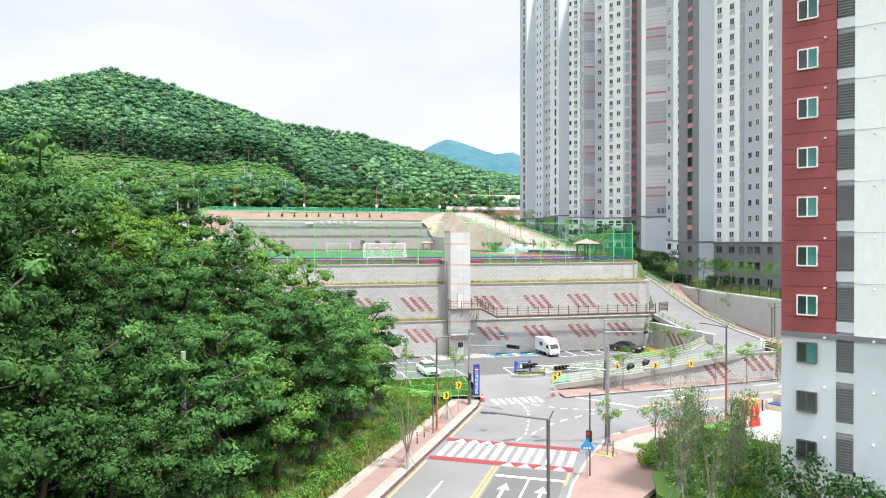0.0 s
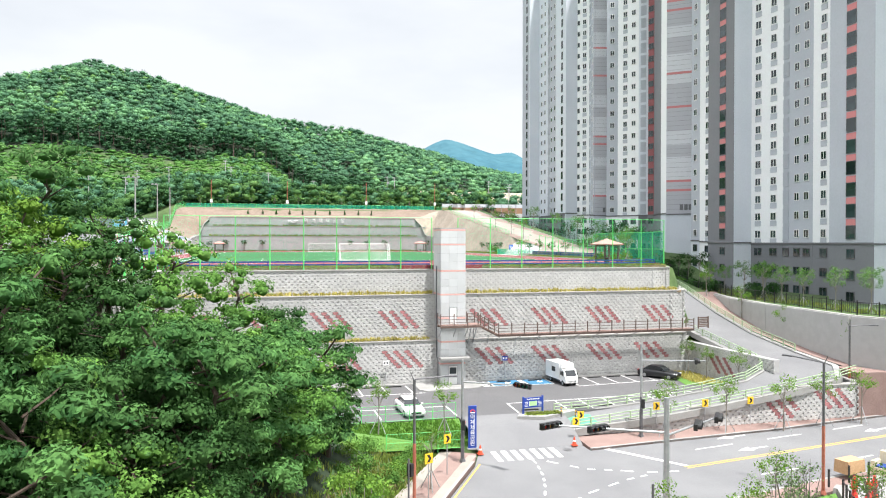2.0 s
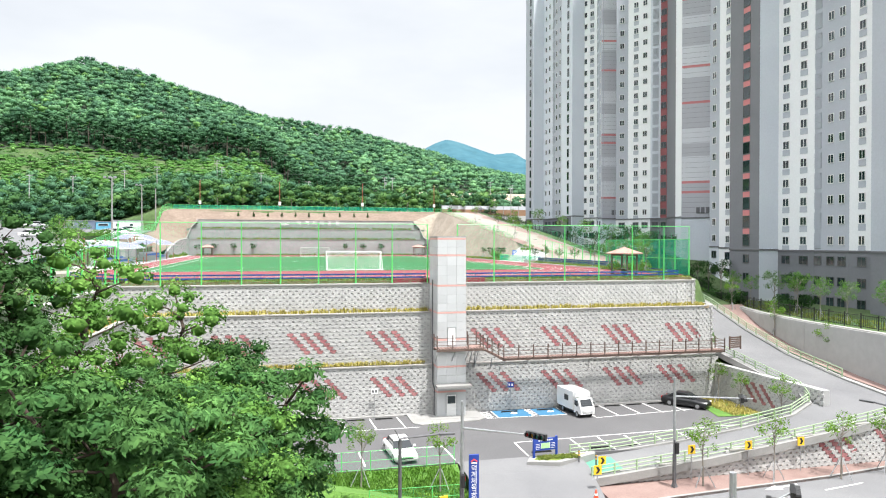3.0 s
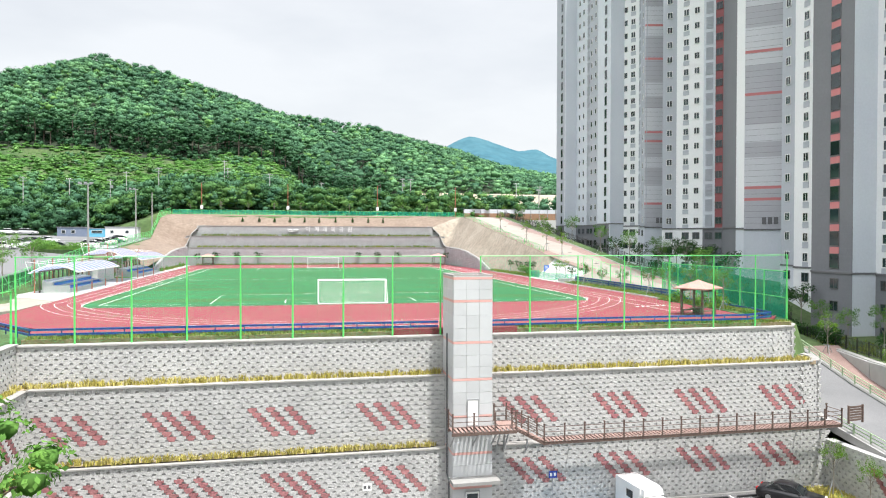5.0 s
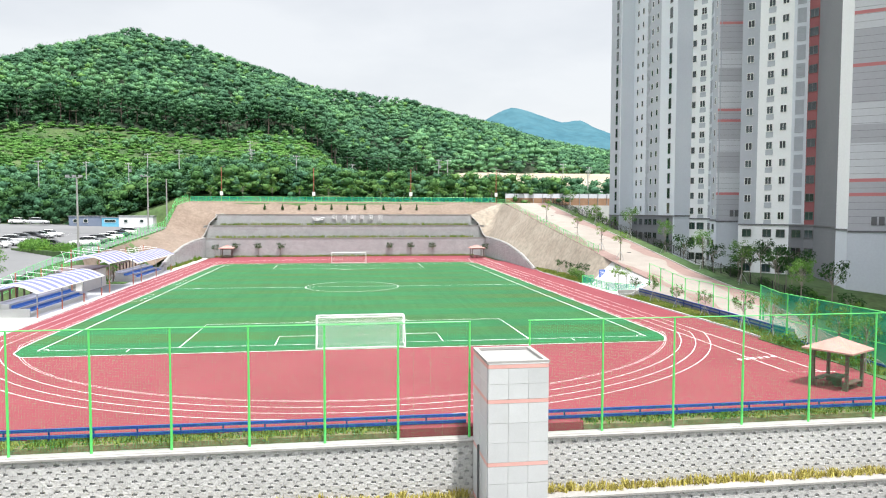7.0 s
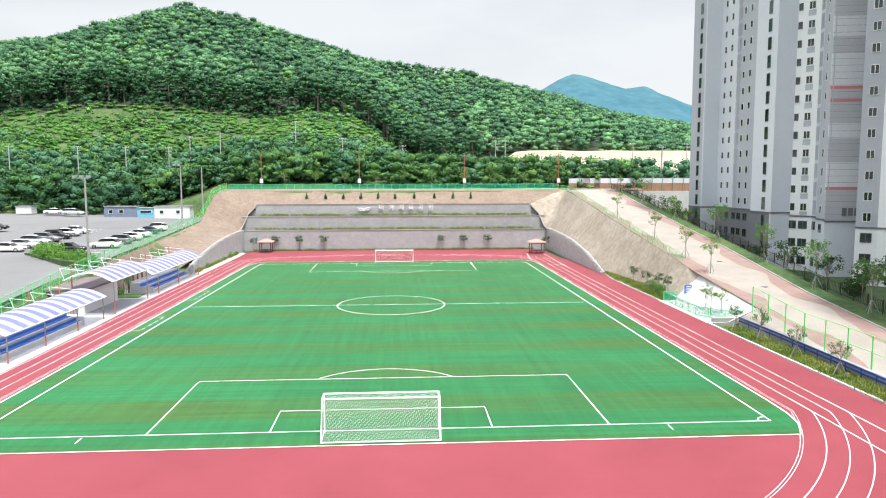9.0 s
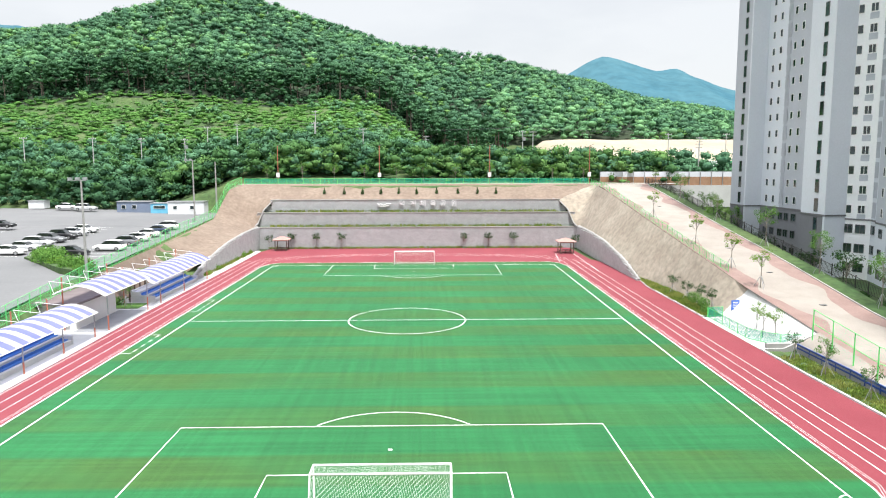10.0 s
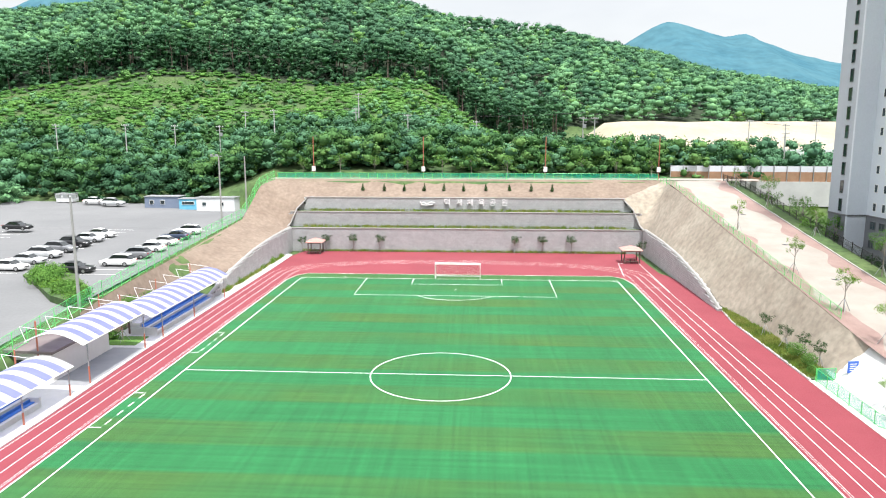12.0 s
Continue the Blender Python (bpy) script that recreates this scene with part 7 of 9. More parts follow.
def ped_signal(x, y, z, h, rz, label="dark pedestrian signal on a slim pole"):
    s = empty("pedestrian_signal", (x, y, z), rz, label, "traffic light", "pedestrian signals")
    MB().tube([(0, 0, 0), (0, 0, h)], 0.06, 8).make("pole", M_DARK_STEEL, s)
    MB().box((0.0, -0.16, 2.9), (0.36, 0.24, 0.78)).make("signal_box", M_BLACK, s)
    MB().box((0.0, -0.29, 3.08), (0.24, 0.02, 0.24)).make("lens", M_RED_LENS, s)
    MB().box((0.0, -0.29, 2.74), (0.24, 0.02, 0.24)).make("lens", M_GREEN_LENS, s)
    return s


ped_signal(-4.6, -58.9, ROAD_Z + 0.16, 3.6, 130)
ped_signal(3.9, -72.6, ROAD_Z + 0.16, 6.0, -50)
ped_signal(18.2, -46.2, ROAD_Z + 0.16, 3.5, 90)
ped_signal(1.3, -49.4, ROAD_Z + 0.16, 3.5, 80)
M_YELLOW = mat("sign_yellow", (0.85, 0.52, 0.02), (0.8, 0.5, 0.03), 1, 0.5)


def chevron(x, y, z, rz, h=2.3):
    s = empty("chevron_sign", (x, y, z), rz, "yellow chevron sign with a black arrow on a post", "road sign", "chevron signs")
    MB().tube([(0, 0.04, 0), (0, 0.04, h + 0.6)], 0.035, 6).make("post", M_GREY_STEEL, s)
    MB().box((0, 0, h + 0.32), (0.6, 0.04, 0.66)).make("panel", M_YELLOW, s)
    MB().add([(-0.16, -0.024, h + 0.56), (0.04, -0.024, h + 0.56), (0.2, -0.024, h + 0.32), (0.04, -0.024, h + 0.08), (-0.16, -0.024, h + 0.08), (0.0, -0.024, h + 0.32)], [(0, 5, 2, 1), (5, 4, 3, 2)]).make("arrow", M_BLACK, s)
    return s


for x, y in ((20.4, -45.0), (25.3, -45.0), (30.0, -45.0)):
    chevron(x, y, ROAD_Z + 0.16, 0, 2.0)
chevron(-2.7, -56.0, ROAD_Z + 0.16, 20)
chevron(-0.4, -51.8, ROAD_Z + 0.16, 20)
for x, y in ((13.6, -44.0), (12.3, -45.9)):
    chevron(x, y, LOT_Z - 0.4, 0, 0.4)
ts = empty("crossing_sign", (3.5, -73.0, ROAD_Z + 0.16), -20, "blue triangular crossing sign on a post", "road sign")
MB().tube([(0, 0.04, 0), (0, 0.04, 2.7)], 0.035, 6).make("post", M_GREY_STEEL, ts)
MB().add([(-0.45, 0, 2.0), (0.45, 0, 2.0), (0.45, 0, 2.25), (0, 0, 2.8), (-0.45, 0, 2.25), (-0.45, 0.03, 2.0), (0.45, 0.03, 2.0), (0.45, 0.03, 2.25), (0, 0.03, 2.8), (-0.45, 0.03, 2.25)], [(0, 1, 2, 3, 4), (9, 8, 7, 6, 5), (0, 5, 6, 1), (1, 6, 7, 2), (2, 7, 8, 3), (3, 8, 9, 4), (4, 9, 5, 0)]).make("panel", mat("crossing_blue", (0.03, 0.25, 0.6), None, 1, 0.4), ts)
for k in (-0.2, 0.0, 0.2):
    MB().box((k, -0.012, 2.14), (0.1, 0.01, 0.14)).make("symbol_bar", M_WHITE, ts)
bol = MB().tube([(0, 0, 0), (0, 0, 0.95)], 0.06, 8).mesh("post", M_DARK_STEEL)
bolb = MB().tube([(0, 0, 0.5), (0, 0, 0.62)], 0.064, 8).tube([(0, 0, 0.75), (0, 0, 0.87)], 0.064, 8).mesh("band", M_PAINT_Y)
for x, y, z in ((*rd(3.3, -1.6), ROAD_Z + 0.16), (*rd(5.2, -1.6), ROAD_Z + 0.16), (7.6, -68.9, ROAD_Z + 0.16), (8.1, -68.0, ROAD_Z + 0.16), (12.2, -43.0, LOT_Z), (13.3, -43.6, LOT_Z - 0.2)):
    b = empty("bollard", (x, y, z), 0, "slim dark bollard with pale bands", "bollard", "bollards")
    place("post", bol, b)
    place("band", bolb, b)
M_CONE = mat("cone_orange", (0.62, 0.08, 0.03), (0.55, 0.07, 0.03), 2, 0.6)
for x, y in ((3.4, -47.4), (11.7, -46.9)):
    c = empty("traffic_cone", (x, y, ROAD_Z + 0.1), 0, "orange-red traffic cone by the kerb", "traffic cone", "traffic cones")
    MB().tube([(0, 0, 0.04), (0, 0, 0.72)], [0.2, 0.04], 10).make("cone", M_CONE, c)
    MB().box((0, 0, 0.03), (0.46, 0.46, 0.06)).make("base", M_CONE, c)
    MB().tube([(0, 0, 0.34), (0, 0, 0.46)], [0.135, 0.105], 10).make("band", M_WHITE, c)

# ---------------------------------------------------------------- street corner before the red tower
tagged(MB().prism([(24.0, -61.6), (29.4, -59.8), (48, -57.4), (44, -71), (22.8, -72.4), (20.2, -67.5)], -14.5, -13.85).make("plaza", M_CONCRETE), "grey concrete plaza behind a stone edge", "pavement", kind="structure")
tagged(MB().prism([(11.2, -71.2), (15.2, -66.6), (19.5, -62.8), (23.6, -61.9), (20.0, -67.5), (22.4, -72.6), (16, -80), (12, -84), (7.4, -82), (6.4, -77.5), (8.4, -73.4)], -14.5, -14.05).make("planting_bank", MATS["lawn_ground"]), "green planted bank at the street corner", "planting bed", kind="structure")
tufts("corner_plants", "dense green grass and low plants on the corner bank", [(x, y, -14.06) for x, y in ((prng.uniform(10, 23), prng.uniform(-79, -62.5)) for _ in range(2600)) if (y + 62.2) < -0.4 * (23.4 - x) and x - 10.5 > (-71 - y) * 0.0 and (x - 11) * 0.9 + (y + 71) < 14 and x < 21.5], 0.32, 0.6, 12, M_LAWN, 49)
def wispy_meshes(seed, h, r, leaves, size, material):
    """A loose young tree: several thin stems and sprays of small leaves from low down."""
    rng = np.random.default_rng(seed)
    tr, cl = MB(), []
    for i in range(5):
        a = i * 1.26 + rng.normal() * 0.3
        e = (math.cos(a) * r * 0.45, math.sin(a) * r * 0.45, h * rng.uniform(0.75, 1.0))
        tr.tube([(0, 0, -0.2), (e[0] * 0.25, e[1] * 0.25, h * 0.35), (e[0] * 0.7, e[1] * 0.7, h * 0.65), e], [0.045, 0.035, 0.02, 0.008], 4)
        for k in range(13):
            t = rng.uniform(0.14, 1.0)
            w = r * (1.0 - 0.55 * t) * rng.uniform(0.15, 0.8)
            b = rng.uniform(0, 6.28)
            c = (e[0] * t + math.cos(b) * w, e[1] * t + math.sin(b) * w, e[2] * t + 0.2)
            tr.tube([(e[0] * t, e[1] * t, e[2] * t - 0.2), c], [0.012, 0.006], 3)
            s = rng.uniform(0.18, 0.38)
            cl.append((*c, s, s))
    p, d = cloud(rng, leaves, cl, 0.2)
    return tr.mesh("trunk", M_BARK_GREY), shards("crown", p, rng.uniform(size * 0.6, size * 1.3, leaves), material, seed, 0.2, d)


M_LEAF_PALE = leaf_mat("leaf_pale", (0.13, 0.24, 0.08), (0.21, 0.33, 0.12))
YOUNG.append(wispy_meshes(35, 5.4, 1.5, 900, 0.12, M_LEAF_PALE))
for x, y, k, s in ((13.2, -70.0, 4, 1.15), (15.6, -68.6, 4, 1.05), (12.0, -73.5, 4, 1.1), (14.6, -74.6, 4, 1.0), (17.0, -71.8, 4, 1.1), (14.4, -71.9, 4, 0.8), (11.2, -71.6, 4, 0.8), (16.2, -66.6, 4, 0.8), (13.6, -67.8, 4, 0.85), (15.8, -73.2, 4, 1.0), (12.6, -71.8, 4, 1.0), (10.6, -74.8, 4, 1.0), (7.2, -79.0, 4, 1.1), (8.6, -77.2, 4, 1.15), (8.0, -81.0, 4, 1.0), (9.6, -75.6, 4, 1.2), (10.4, -79.4, 4, 1.2), (12.4, -77.6, 4, 1.15), (11.6, -81.6, 4, 1.0), (9.4, -73.2, 4, 0.9), (13.6, -79.6, 4, 0.9), (10.4, -70.4, 2, 1.1), (7.4, -68.4, 2, 1.0), (19.0, -69.5, 2, 1.1), (16.6, -64.8, 2, 1.0)):
    young_tree(k, x, y, -14.1, s, "young tree held by props on the corner bank")
for i in range(40):
    bush(prng.choice((0, 0, 1, 3)), prng.uniform(8.5, 17.0), prng.uniform(-81.5, -69.5), -14.1, prng.uniform(0.7, 1.2), "leafy green shrub on the corner bank")
rb = empty("retaining_stones", (0, 0, 0), 0, "pale rough stone edging of the plaza", "stone edging", kind="structure")
stn = [(lambda m: m.mesh("stone", M_CONCRETE))(MB().box((0, 0, 0.2), (0.7 + 0.2 * i, 0.45, 0.42), 0, 0.86)) for i in range(3)]
for i in range(18):
    t = i / 17
    place("stone", stn[i % 3], rb, pose(20.0 + 4.0 * t + 2 * math.sin(t * 3), -67.8 + 6.4 * t, -14.25, 0, 0, 55 + 20 * math.sin(i)))
fence2 = empty("post_fence", (0, 0, 0), 0, "row of black posts with rails along the plaza steps", "fence")
for i in range(9):
    t = i / 8
    MB().box((22.8 - 4.9 * t, -63.4 - 7.3 * t, -13.3), (0.1, 0.1, 1.5)).make("post", M_BLACK, fence2)
MB().tube([(22.8, -63.4, -12.7), (17.9, -70.7, -12.7)], 0.04, 5).make("rail", M_BLACK, fence2)
for i in range(7):
    t = i / 6
    MB().box((24 + 12 * t, -60.9 + 2.2 * t, -13.4), (0.1, 0.1, 1.2)).make("post", M_BLACK, fence2)
M_BRICK_RED = mat("red_brick_step", (0.42, 0.10, 0.08), (0.50, 0.15, 0.12), 1.5, 0.85, fine=0.15)
st = empty("steps", (13.6, -76.5, -14.3), 33, "flight of red brick steps down from the plaza", "steps", kind="structure")
for i in range(8):
    MB().box((0, -i * 0.42, 1.0 - i * 0.17), (2.4, 0.44, 0.18)).make("step", M_BRICK_RED, st)
M_CREAM = mat("cream_upholstery", (0.62, 0.54, 0.38), (0.70, 0.62, 0.46), 1.5, 0.8, bump=0.3, bscale=10)
ch = empty("armchair", (29.6, -60.2, -13.85), -70, "discarded cream armchair with a dark seat", "armchair")
MB().box((0, 0, 0.25), (1.5, 1.1, 0.5)).make("seat_base", M_CREAM, ch)
MB().box((0, 0.62, 0.75), (1.6, 0.35, 1.5), 0, 0.9).make("backrest", M_CREAM, ch)
MB().box((-0.8, 0.1, 0.45), (0.3, 1.2, 0.85), 0, 0.92).make("armrest", M_CREAM, ch)
MB().box((0.8, 0.1, 0.45), (0.3, 1.2, 0.85), 0, 0.92).make("armrest", M_CREAM, ch)
MB().box((0, -0.05, 0.55), (1.2, 0.9, 0.16)).make("cushion", M_BLUE_PAD, ch)
tagged(MB().box((27.6, -58.9, -13.4), (1.9, 1.1, 0.9), 0.2, 0.94).make("wicker_chest", mat("wicker", (0.45, 0.28, 0.14), (0.55, 0.36, 0.2), 6, 0.8, bump=0.6, bscale=20)), "brown wicker chest abandoned on the plaza", "chest")
tub = empty("plastic_slide", (32.4, -61.0, -13.85), 20, "mint green plastic play slide on the plaza", "slide")
MB().box((0, 0, 0.3), (1.8, 0.8, 0.35), 0, 0.85).make("chute", mat("mint_plastic", (0.35, 0.66, 0.58), None, 1, 0.5), tub)
MB().box((0.8, 0, 0.65), (0.3, 0.8, 1.3), 0, 0.9).make("back", MATS["mint_plastic"], tub)
M_RED_PL = mat("red_plastic", (0.72, 0.05, 0.04), (0.65, 0.05, 0.04), 1, 0.4)
for x, y in ((22.6, -64.5), (23.25, -64.9), (23.9, -64.7)):
    b = empty("water_barrier", (x, y, -13.85), 20, "bright red plastic barrier drum on the plaza", "barrier", "red barriers")
    MB().tube([(0, 0, 0), (0, 0, 0.25), (0, 0, 0.9), (0, 0, 1.25), (0, 0, 1.6)], [0.3, 0.28, 0.14, 0.2, 0.16], 10).make("drum", M_RED_PL, b)
    MB().tube([(0, 0, 1.6), (0, 0, 1.85)], [0.1, 0.08], 8).make("cap", M_RED_PL, b)

# ---------------------------------------------------------------- west side: paving, stands, canopies
tagged(MB().prism([(-34.2, 10), (-30.62, 6), (-30.92, 31), (-31.42, 48), (-31.42, 95), (-31.62, 107.5), (-32.2, 108.5), (-33.0, 108.5), (-33.0, 74), (-37.2, 74), (-37.6, 12)], -0.4, 0.07).make("stand_paving", M_WHITE_CONCRETE), "white concrete terrace beside the track", "pavement", kind="structure")
tagged(MB().prism([(-40, -16), (-30.65, -4), (-30.65, 6), (-34.2, 10), (-38.5, 12)], -0.4, 0.05).make("terrace_paving", M_PALE_PAVE), "pale paved terrace beside the track", "pavement", kind="structure")
tufts("stand_grass", "yellow-green shrubs and grass beyond the stands", [(-33.0 + prng.random() * 1.2 - 0.9, prng.uniform(75, 106), 0.1) for _ in range(420)], 0.6, 0.6, 12, M_GRASS, 51)
for y in (77, 82, 88, 94, 99, 104):
    bush(0, -33.2, y, 0.1, random.uniform(0.7, 1.0), "yellow-green shrub along the stand wall")
M_BLUE_SEAT = mat("blue_seat_plastic", (0.03, 0.14, 0.46), (0.05, 0.19, 0.54), 0.8, 0.5, fine=0.08)
M_MEMBRANE = mat("white_membrane", (0.74, 0.74, 0.79), (0.68, 0.68, 0.73), 0.5, 0.6)
M_MEMBRANE_B = mat("blue_membrane", (0.28, 0.31, 0.58), (0.34, 0.37, 0.62), 0.5, 0.6)


for m in (M_MEMBRANE, M_MEMBRANE_B):
    mn, ml = m.node_tree.nodes, m.node_tree.links
    mt, mm = mn.new("ShaderNodeBsdfTranslucent"), mn.new("ShaderNodeMixShader")
    mm.inputs["Fac"].default_value = 0.62
    ml.new(mn["Principled BSDF"].inputs["Base Color"].links[0].from_socket, mt.inputs["Color"])
    ml.new(mn["Principled BSDF"].outputs["BSDF"], mm.inputs[1])
    ml.new(mt.outputs["BSDF"], mm.inputs[2])
    ml.new(mm.outputs["Shader"], mn["Material Output"].inputs["Surface"])


def bleachers(y0, y1):
    b = empty("bleacher", (0, 0, 0), 0, "white stepped concrete stand with blue seat rows", "stand", "stands")
    for k in range(3):
        x0 = -32.6 - k * 0.95
        MB().box((x0 - 0.48, (y0 + y1) / 2, 0.07 + (k + 1) * 0.225), (0.95, y1 - y0, 0.45 * (k + 1))).make("tier", M_WHITE_CONCRETE, b)
        if k < 2:
            n = round((y1 - y0) / 0.5)
            me = MB().box((0, 0, 0.05), (0.42, 0.44, 0.07)).box((-0.2, 0, 0.18), (0.06, 0.44, 0.25)).mesh("seat", M_BLUE_SEAT)
            for i in range(n):
                place("seat", me, b, Matrix.Translation((x0 - 0.55, y0 + (i + 0.5) * (y1 - y0) / n, 0.07 + 0.45 * (k + 1))))
    MB().box((-34.0, y0 - 0.1, 0.5), (2.9, 0.2, 0.9)).make("end_wall", M_WHITE_CONCRETE, b)
    MB().box((-34.0, y1 + 0.1, 0.5), (2.9, 0.2, 0.9)).make("end_wall", M_WHITE_CONCRETE, b)
    MB().box((-35.55, (y0 + y1) / 2, 0.8), (0.2, y1 - y0, 1.6)).make("back_wall", M_WHITE_CONCRETE, b)
    return b


bleachers(17.8, 33.4)
bleachers(54.6, 71.0)


def canopy(y0, y1, front_z, back_z, posts, xf=-31.4, xb=-36.8):
    """An arched membrane roof with blue and white stripes on posts and ribs."""
    c = empty("stand_canopy", (0, 0, 0), 0, "arched canopy of blue and white striped membrane on brown posts", "canopy", "stand canopies")
    n = 10
    prof = [(xf + (xb - xf) * i / n, front_z + (back_z - front_z) * i / n + 0.95 * math.sin(math.pi * min(1, (i / n) * 1.0))) for i in range(n + 1)]
    k = max(4, round((y1 - y0) / 0.95))
    for j in range(k):
        a, b = y0 + (y1 - y0) * j / k, y0 + (y1 - y0) * (j + 1) / k
        mb = MB().strip([(x, a, z) for x, z in prof], [(x, b, z) for x, z in prof])
        mb.make("membrane", M_MEMBRANE_B if j % 2 else M_MEMBRANE, c, smooth=True)
    for y in posts:
        MB().tube([(xf - 0.25, y, 0.05), (xf - 0.25, y, front_z * 0.42)], 0.075, 8).make("post_sleeve", M_RUST_STEEL, c)
        MB().tube([(xf - 0.25, y, front_z * 0.42), (xf - 0.25, y, front_z + 0.05)], 0.06, 8).make("post", M_GREY_STEEL, c)
        MB().tube([(xb + 0.5, y, 0.05), (xb + 0.5, y, back_z + 1.6)], 0.075, 8).make("mast", M_RUST_STEEL, c)
    for j in range(0, k + 1, 2):
        y = y0 + (y1 - y0) * j / k
        MB().tube([(x, y, z - 0.07) for x, z in prof], 0.035, 5).make("rib", M_WHITE, c)
        if j % 4 == 0:
            MB().tube([(xb - 0.3, y, back_z + 1.35), (xb + 2.6, y, back_z + 1.0)], 0.028, 5).make("strut", M_WHITE, c)
            MB().tube([(xb + 0.2, y, back_z - 0.1), (xb - 0.3, y, back_z + 1.35)], 0.028, 5).make("strut", M_WHITE, c)
    for x, z in (prof[0], prof[-1]):
        MB().tube([(x, y0, z - 0.05), (x, y1, z - 0.05)], 0.05, 6).make("eave_pipe", M_WHITE, c)
    return c


canopy(16.6, 36.6, 2.62, 2.5, (17.2, 23.5, 30, 36.2))
canopy(38.3, 50.2, 4.0, 4.2, (39.3, 49.8))
canopy(51.2, 74.0, 3.1, 3.2, (54, 62.6, 72.8))
pst = MB().box((0, 0, 1.3), (0.16, 0.16, 2.6)).mesh("pergola_post", M_WOODB)
for y0, y1 in ((18, 35), (55, 72)):
    pg = empty("timber_screen", (0, 0, 0), 0, "row of brown timber posts behind the stand", "screen", "timber screens")
    for y in ticks((y0, y1, 1.7)):
        place("pergola_post", pst, pg, Matrix.Translation((-36.0, y, 0.05)))
    MB().box((-36.0, (y0 + y1) / 2, 2.62), (0.18, y1 - y0, 0.16)).make("beam", M_WOODB, pg)
hut = empty("clubhouse", (0, 0, 0), 0, "low white hut with a dark flat roof behind the stands", "hut")
MB().prism([(-41.2, 40.2), (-35.2, 39.6), (-35.2, 49.2), (-41.2, 49.6)], 0.0, 2.75).make("wall", mat("hut_wall", (0.62, 0.60, 0.57), (0.68, 0.66, 0.63), 0.5, 0.8), hut)
MB().prism([(-41.8, 39.6), (-34.8, 39.0), (-34.8, 49.6), (-41.8, 50.2)], 2.75, 3.0).make("roof", mat("hut_roof", (0.13, 0.10, 0.105), (0.17, 0.14, 0.14), 0.5, 0.85), hut)
MB().box((-38.5, 39.8, 1.5), (1.2, 0.1, 0.9)).make("window", M_GLASS, hut)
MB().box((-36.4, 39.7, 1.05), (0.9, 0.1, 2.0)).make("door", M_GREY_STEEL, hut)
MB().prism([(-35.1, 38.6), (-31.6, 38.6), (-31.6, 49.8), (-35.1, 49.8)], 0.05, 0.09).make("forecourt", mat("grey_screed", (0.2, 0.205, 0.215), (0.24, 0.245, 0.25), 0.4, 0.8), hut)
tagged(MB().prism([(-37.4, 50.6), (-33.2, 50.6), (-33.2, 53.8), (-37.4, 53.8)], 0.0, 0.14).make("bed_stand", MATS["lawn_ground"]), "small lawn between the stands", "planting bed", kind="structure")
young_tree(0, -35.2, 52.0, 0.1, 1.0)
bush(1, -36.6, 52.6, 0.1, 1.2)
for x, y, s in ((-38.2, 22, 1.1), (-38.6, 14, 1.2), (-37.4, 9, 0.9)):
    young_tree(3, x, y, 1.0, s, "young tree behind the stands")
for x, y in ((-37.5, 56), (-37.8, 59), (-36.9, 62)):
    bush(1, x, y, 2.2, 1.3, "wild shrub at the foot of the bank")

# ---------------------------------------------------------------- car park
LOT2 = [(-24, 0.5), (20, 2.5), (45, 3.6), (60, 4.2), (110, 6.6), (126, 7.0)]


def lot2(y):
    return lerp_table(LOT2, y) + 0.06


cp = MB()
cys = ticks((-10, 128, 3))
cp.strip([(-98, y, lot2(y) + (0.8 if y > 95 else 0)) for y in cys], [(lerp_table([(-10, -36), (14, -38), (44, -40.2), (60, -40.6), (107, -41.8), (128, -43)], y), y, lot2(y)) for y in cys])
carpark = tagged(cp.make("car_park", mat("pale_car_park", (0.128, 0.13, 0.134), (0.158, 0.16, 0.163), 0.07, 0.9, fine=0.06, bscale=3)), "pale grey asphalt car park", "car park", kind="structure")
cl = MB()
for y in ticks((66, 112, 2.6)):
    for x0, x1 in ((-61.2, -56.2), (-48, -43), (-78, -73)):
        cl.add([(x0, y - 0.06, lot2(y) + 0.03), (x1, y - 0.06, lot2(y) + 0.03), (x1, y + 0.06, lot2(y) + 0.035), (x0, y + 0.06, lot2(y) + 0.035)], [(0, 1, 2, 3)])
cl.make("bay_marking", M_PAINT_W, carpark, "faded white bay lines")
for i, (c, suv) in enumerate((("white", False), ("silver", False), ("silver", True), ("grey", True), ("black", True), ("silver", False), ("white", False))):
    y = 67.8 + i * 3.75
    car(c, -58.4, y, lot2(y) + 0.01, 88 + (i % 3) * 2, suv)
for i, (c, suv) in enumerate((("white", True), ("grey", True), ("white", False), ("white", False), ("blue", False), ("white", True))):
    y = 71.0 + i * 4.5
    car(c, -45.4, y, lot2(y) + 0.01, 268 + (i % 3) * 2, suv)
car("black", -49.0, 67.0, lot2(67) + 0.01, 92, label="black saloon car parked near the hedge")
car("white", -78.0, 123.5, lot2(123) + 0.8, 90, label="white car parked at the far edge of the car park")
car("black", -75.0, 94.0, lot2(94) + 0.4, 90)
car("silver", -73, 121.5, lot2(121) + 0.7, 92, True)
hrng = random.Random(23)
for i in range(26):
    t = i / 25
    x, y = -52.8 + 11.8 * t + hrng.uniform(-0.8, 0.8), 66.0 - 13 * t + hrng.uniform(-1.2, 1.2)
    bush(hrng.choice((0, 1, 2, 2)), x, y, lot2(y), hrng.uniform(0.8, 1.4), "wild green shrub on the car park island")
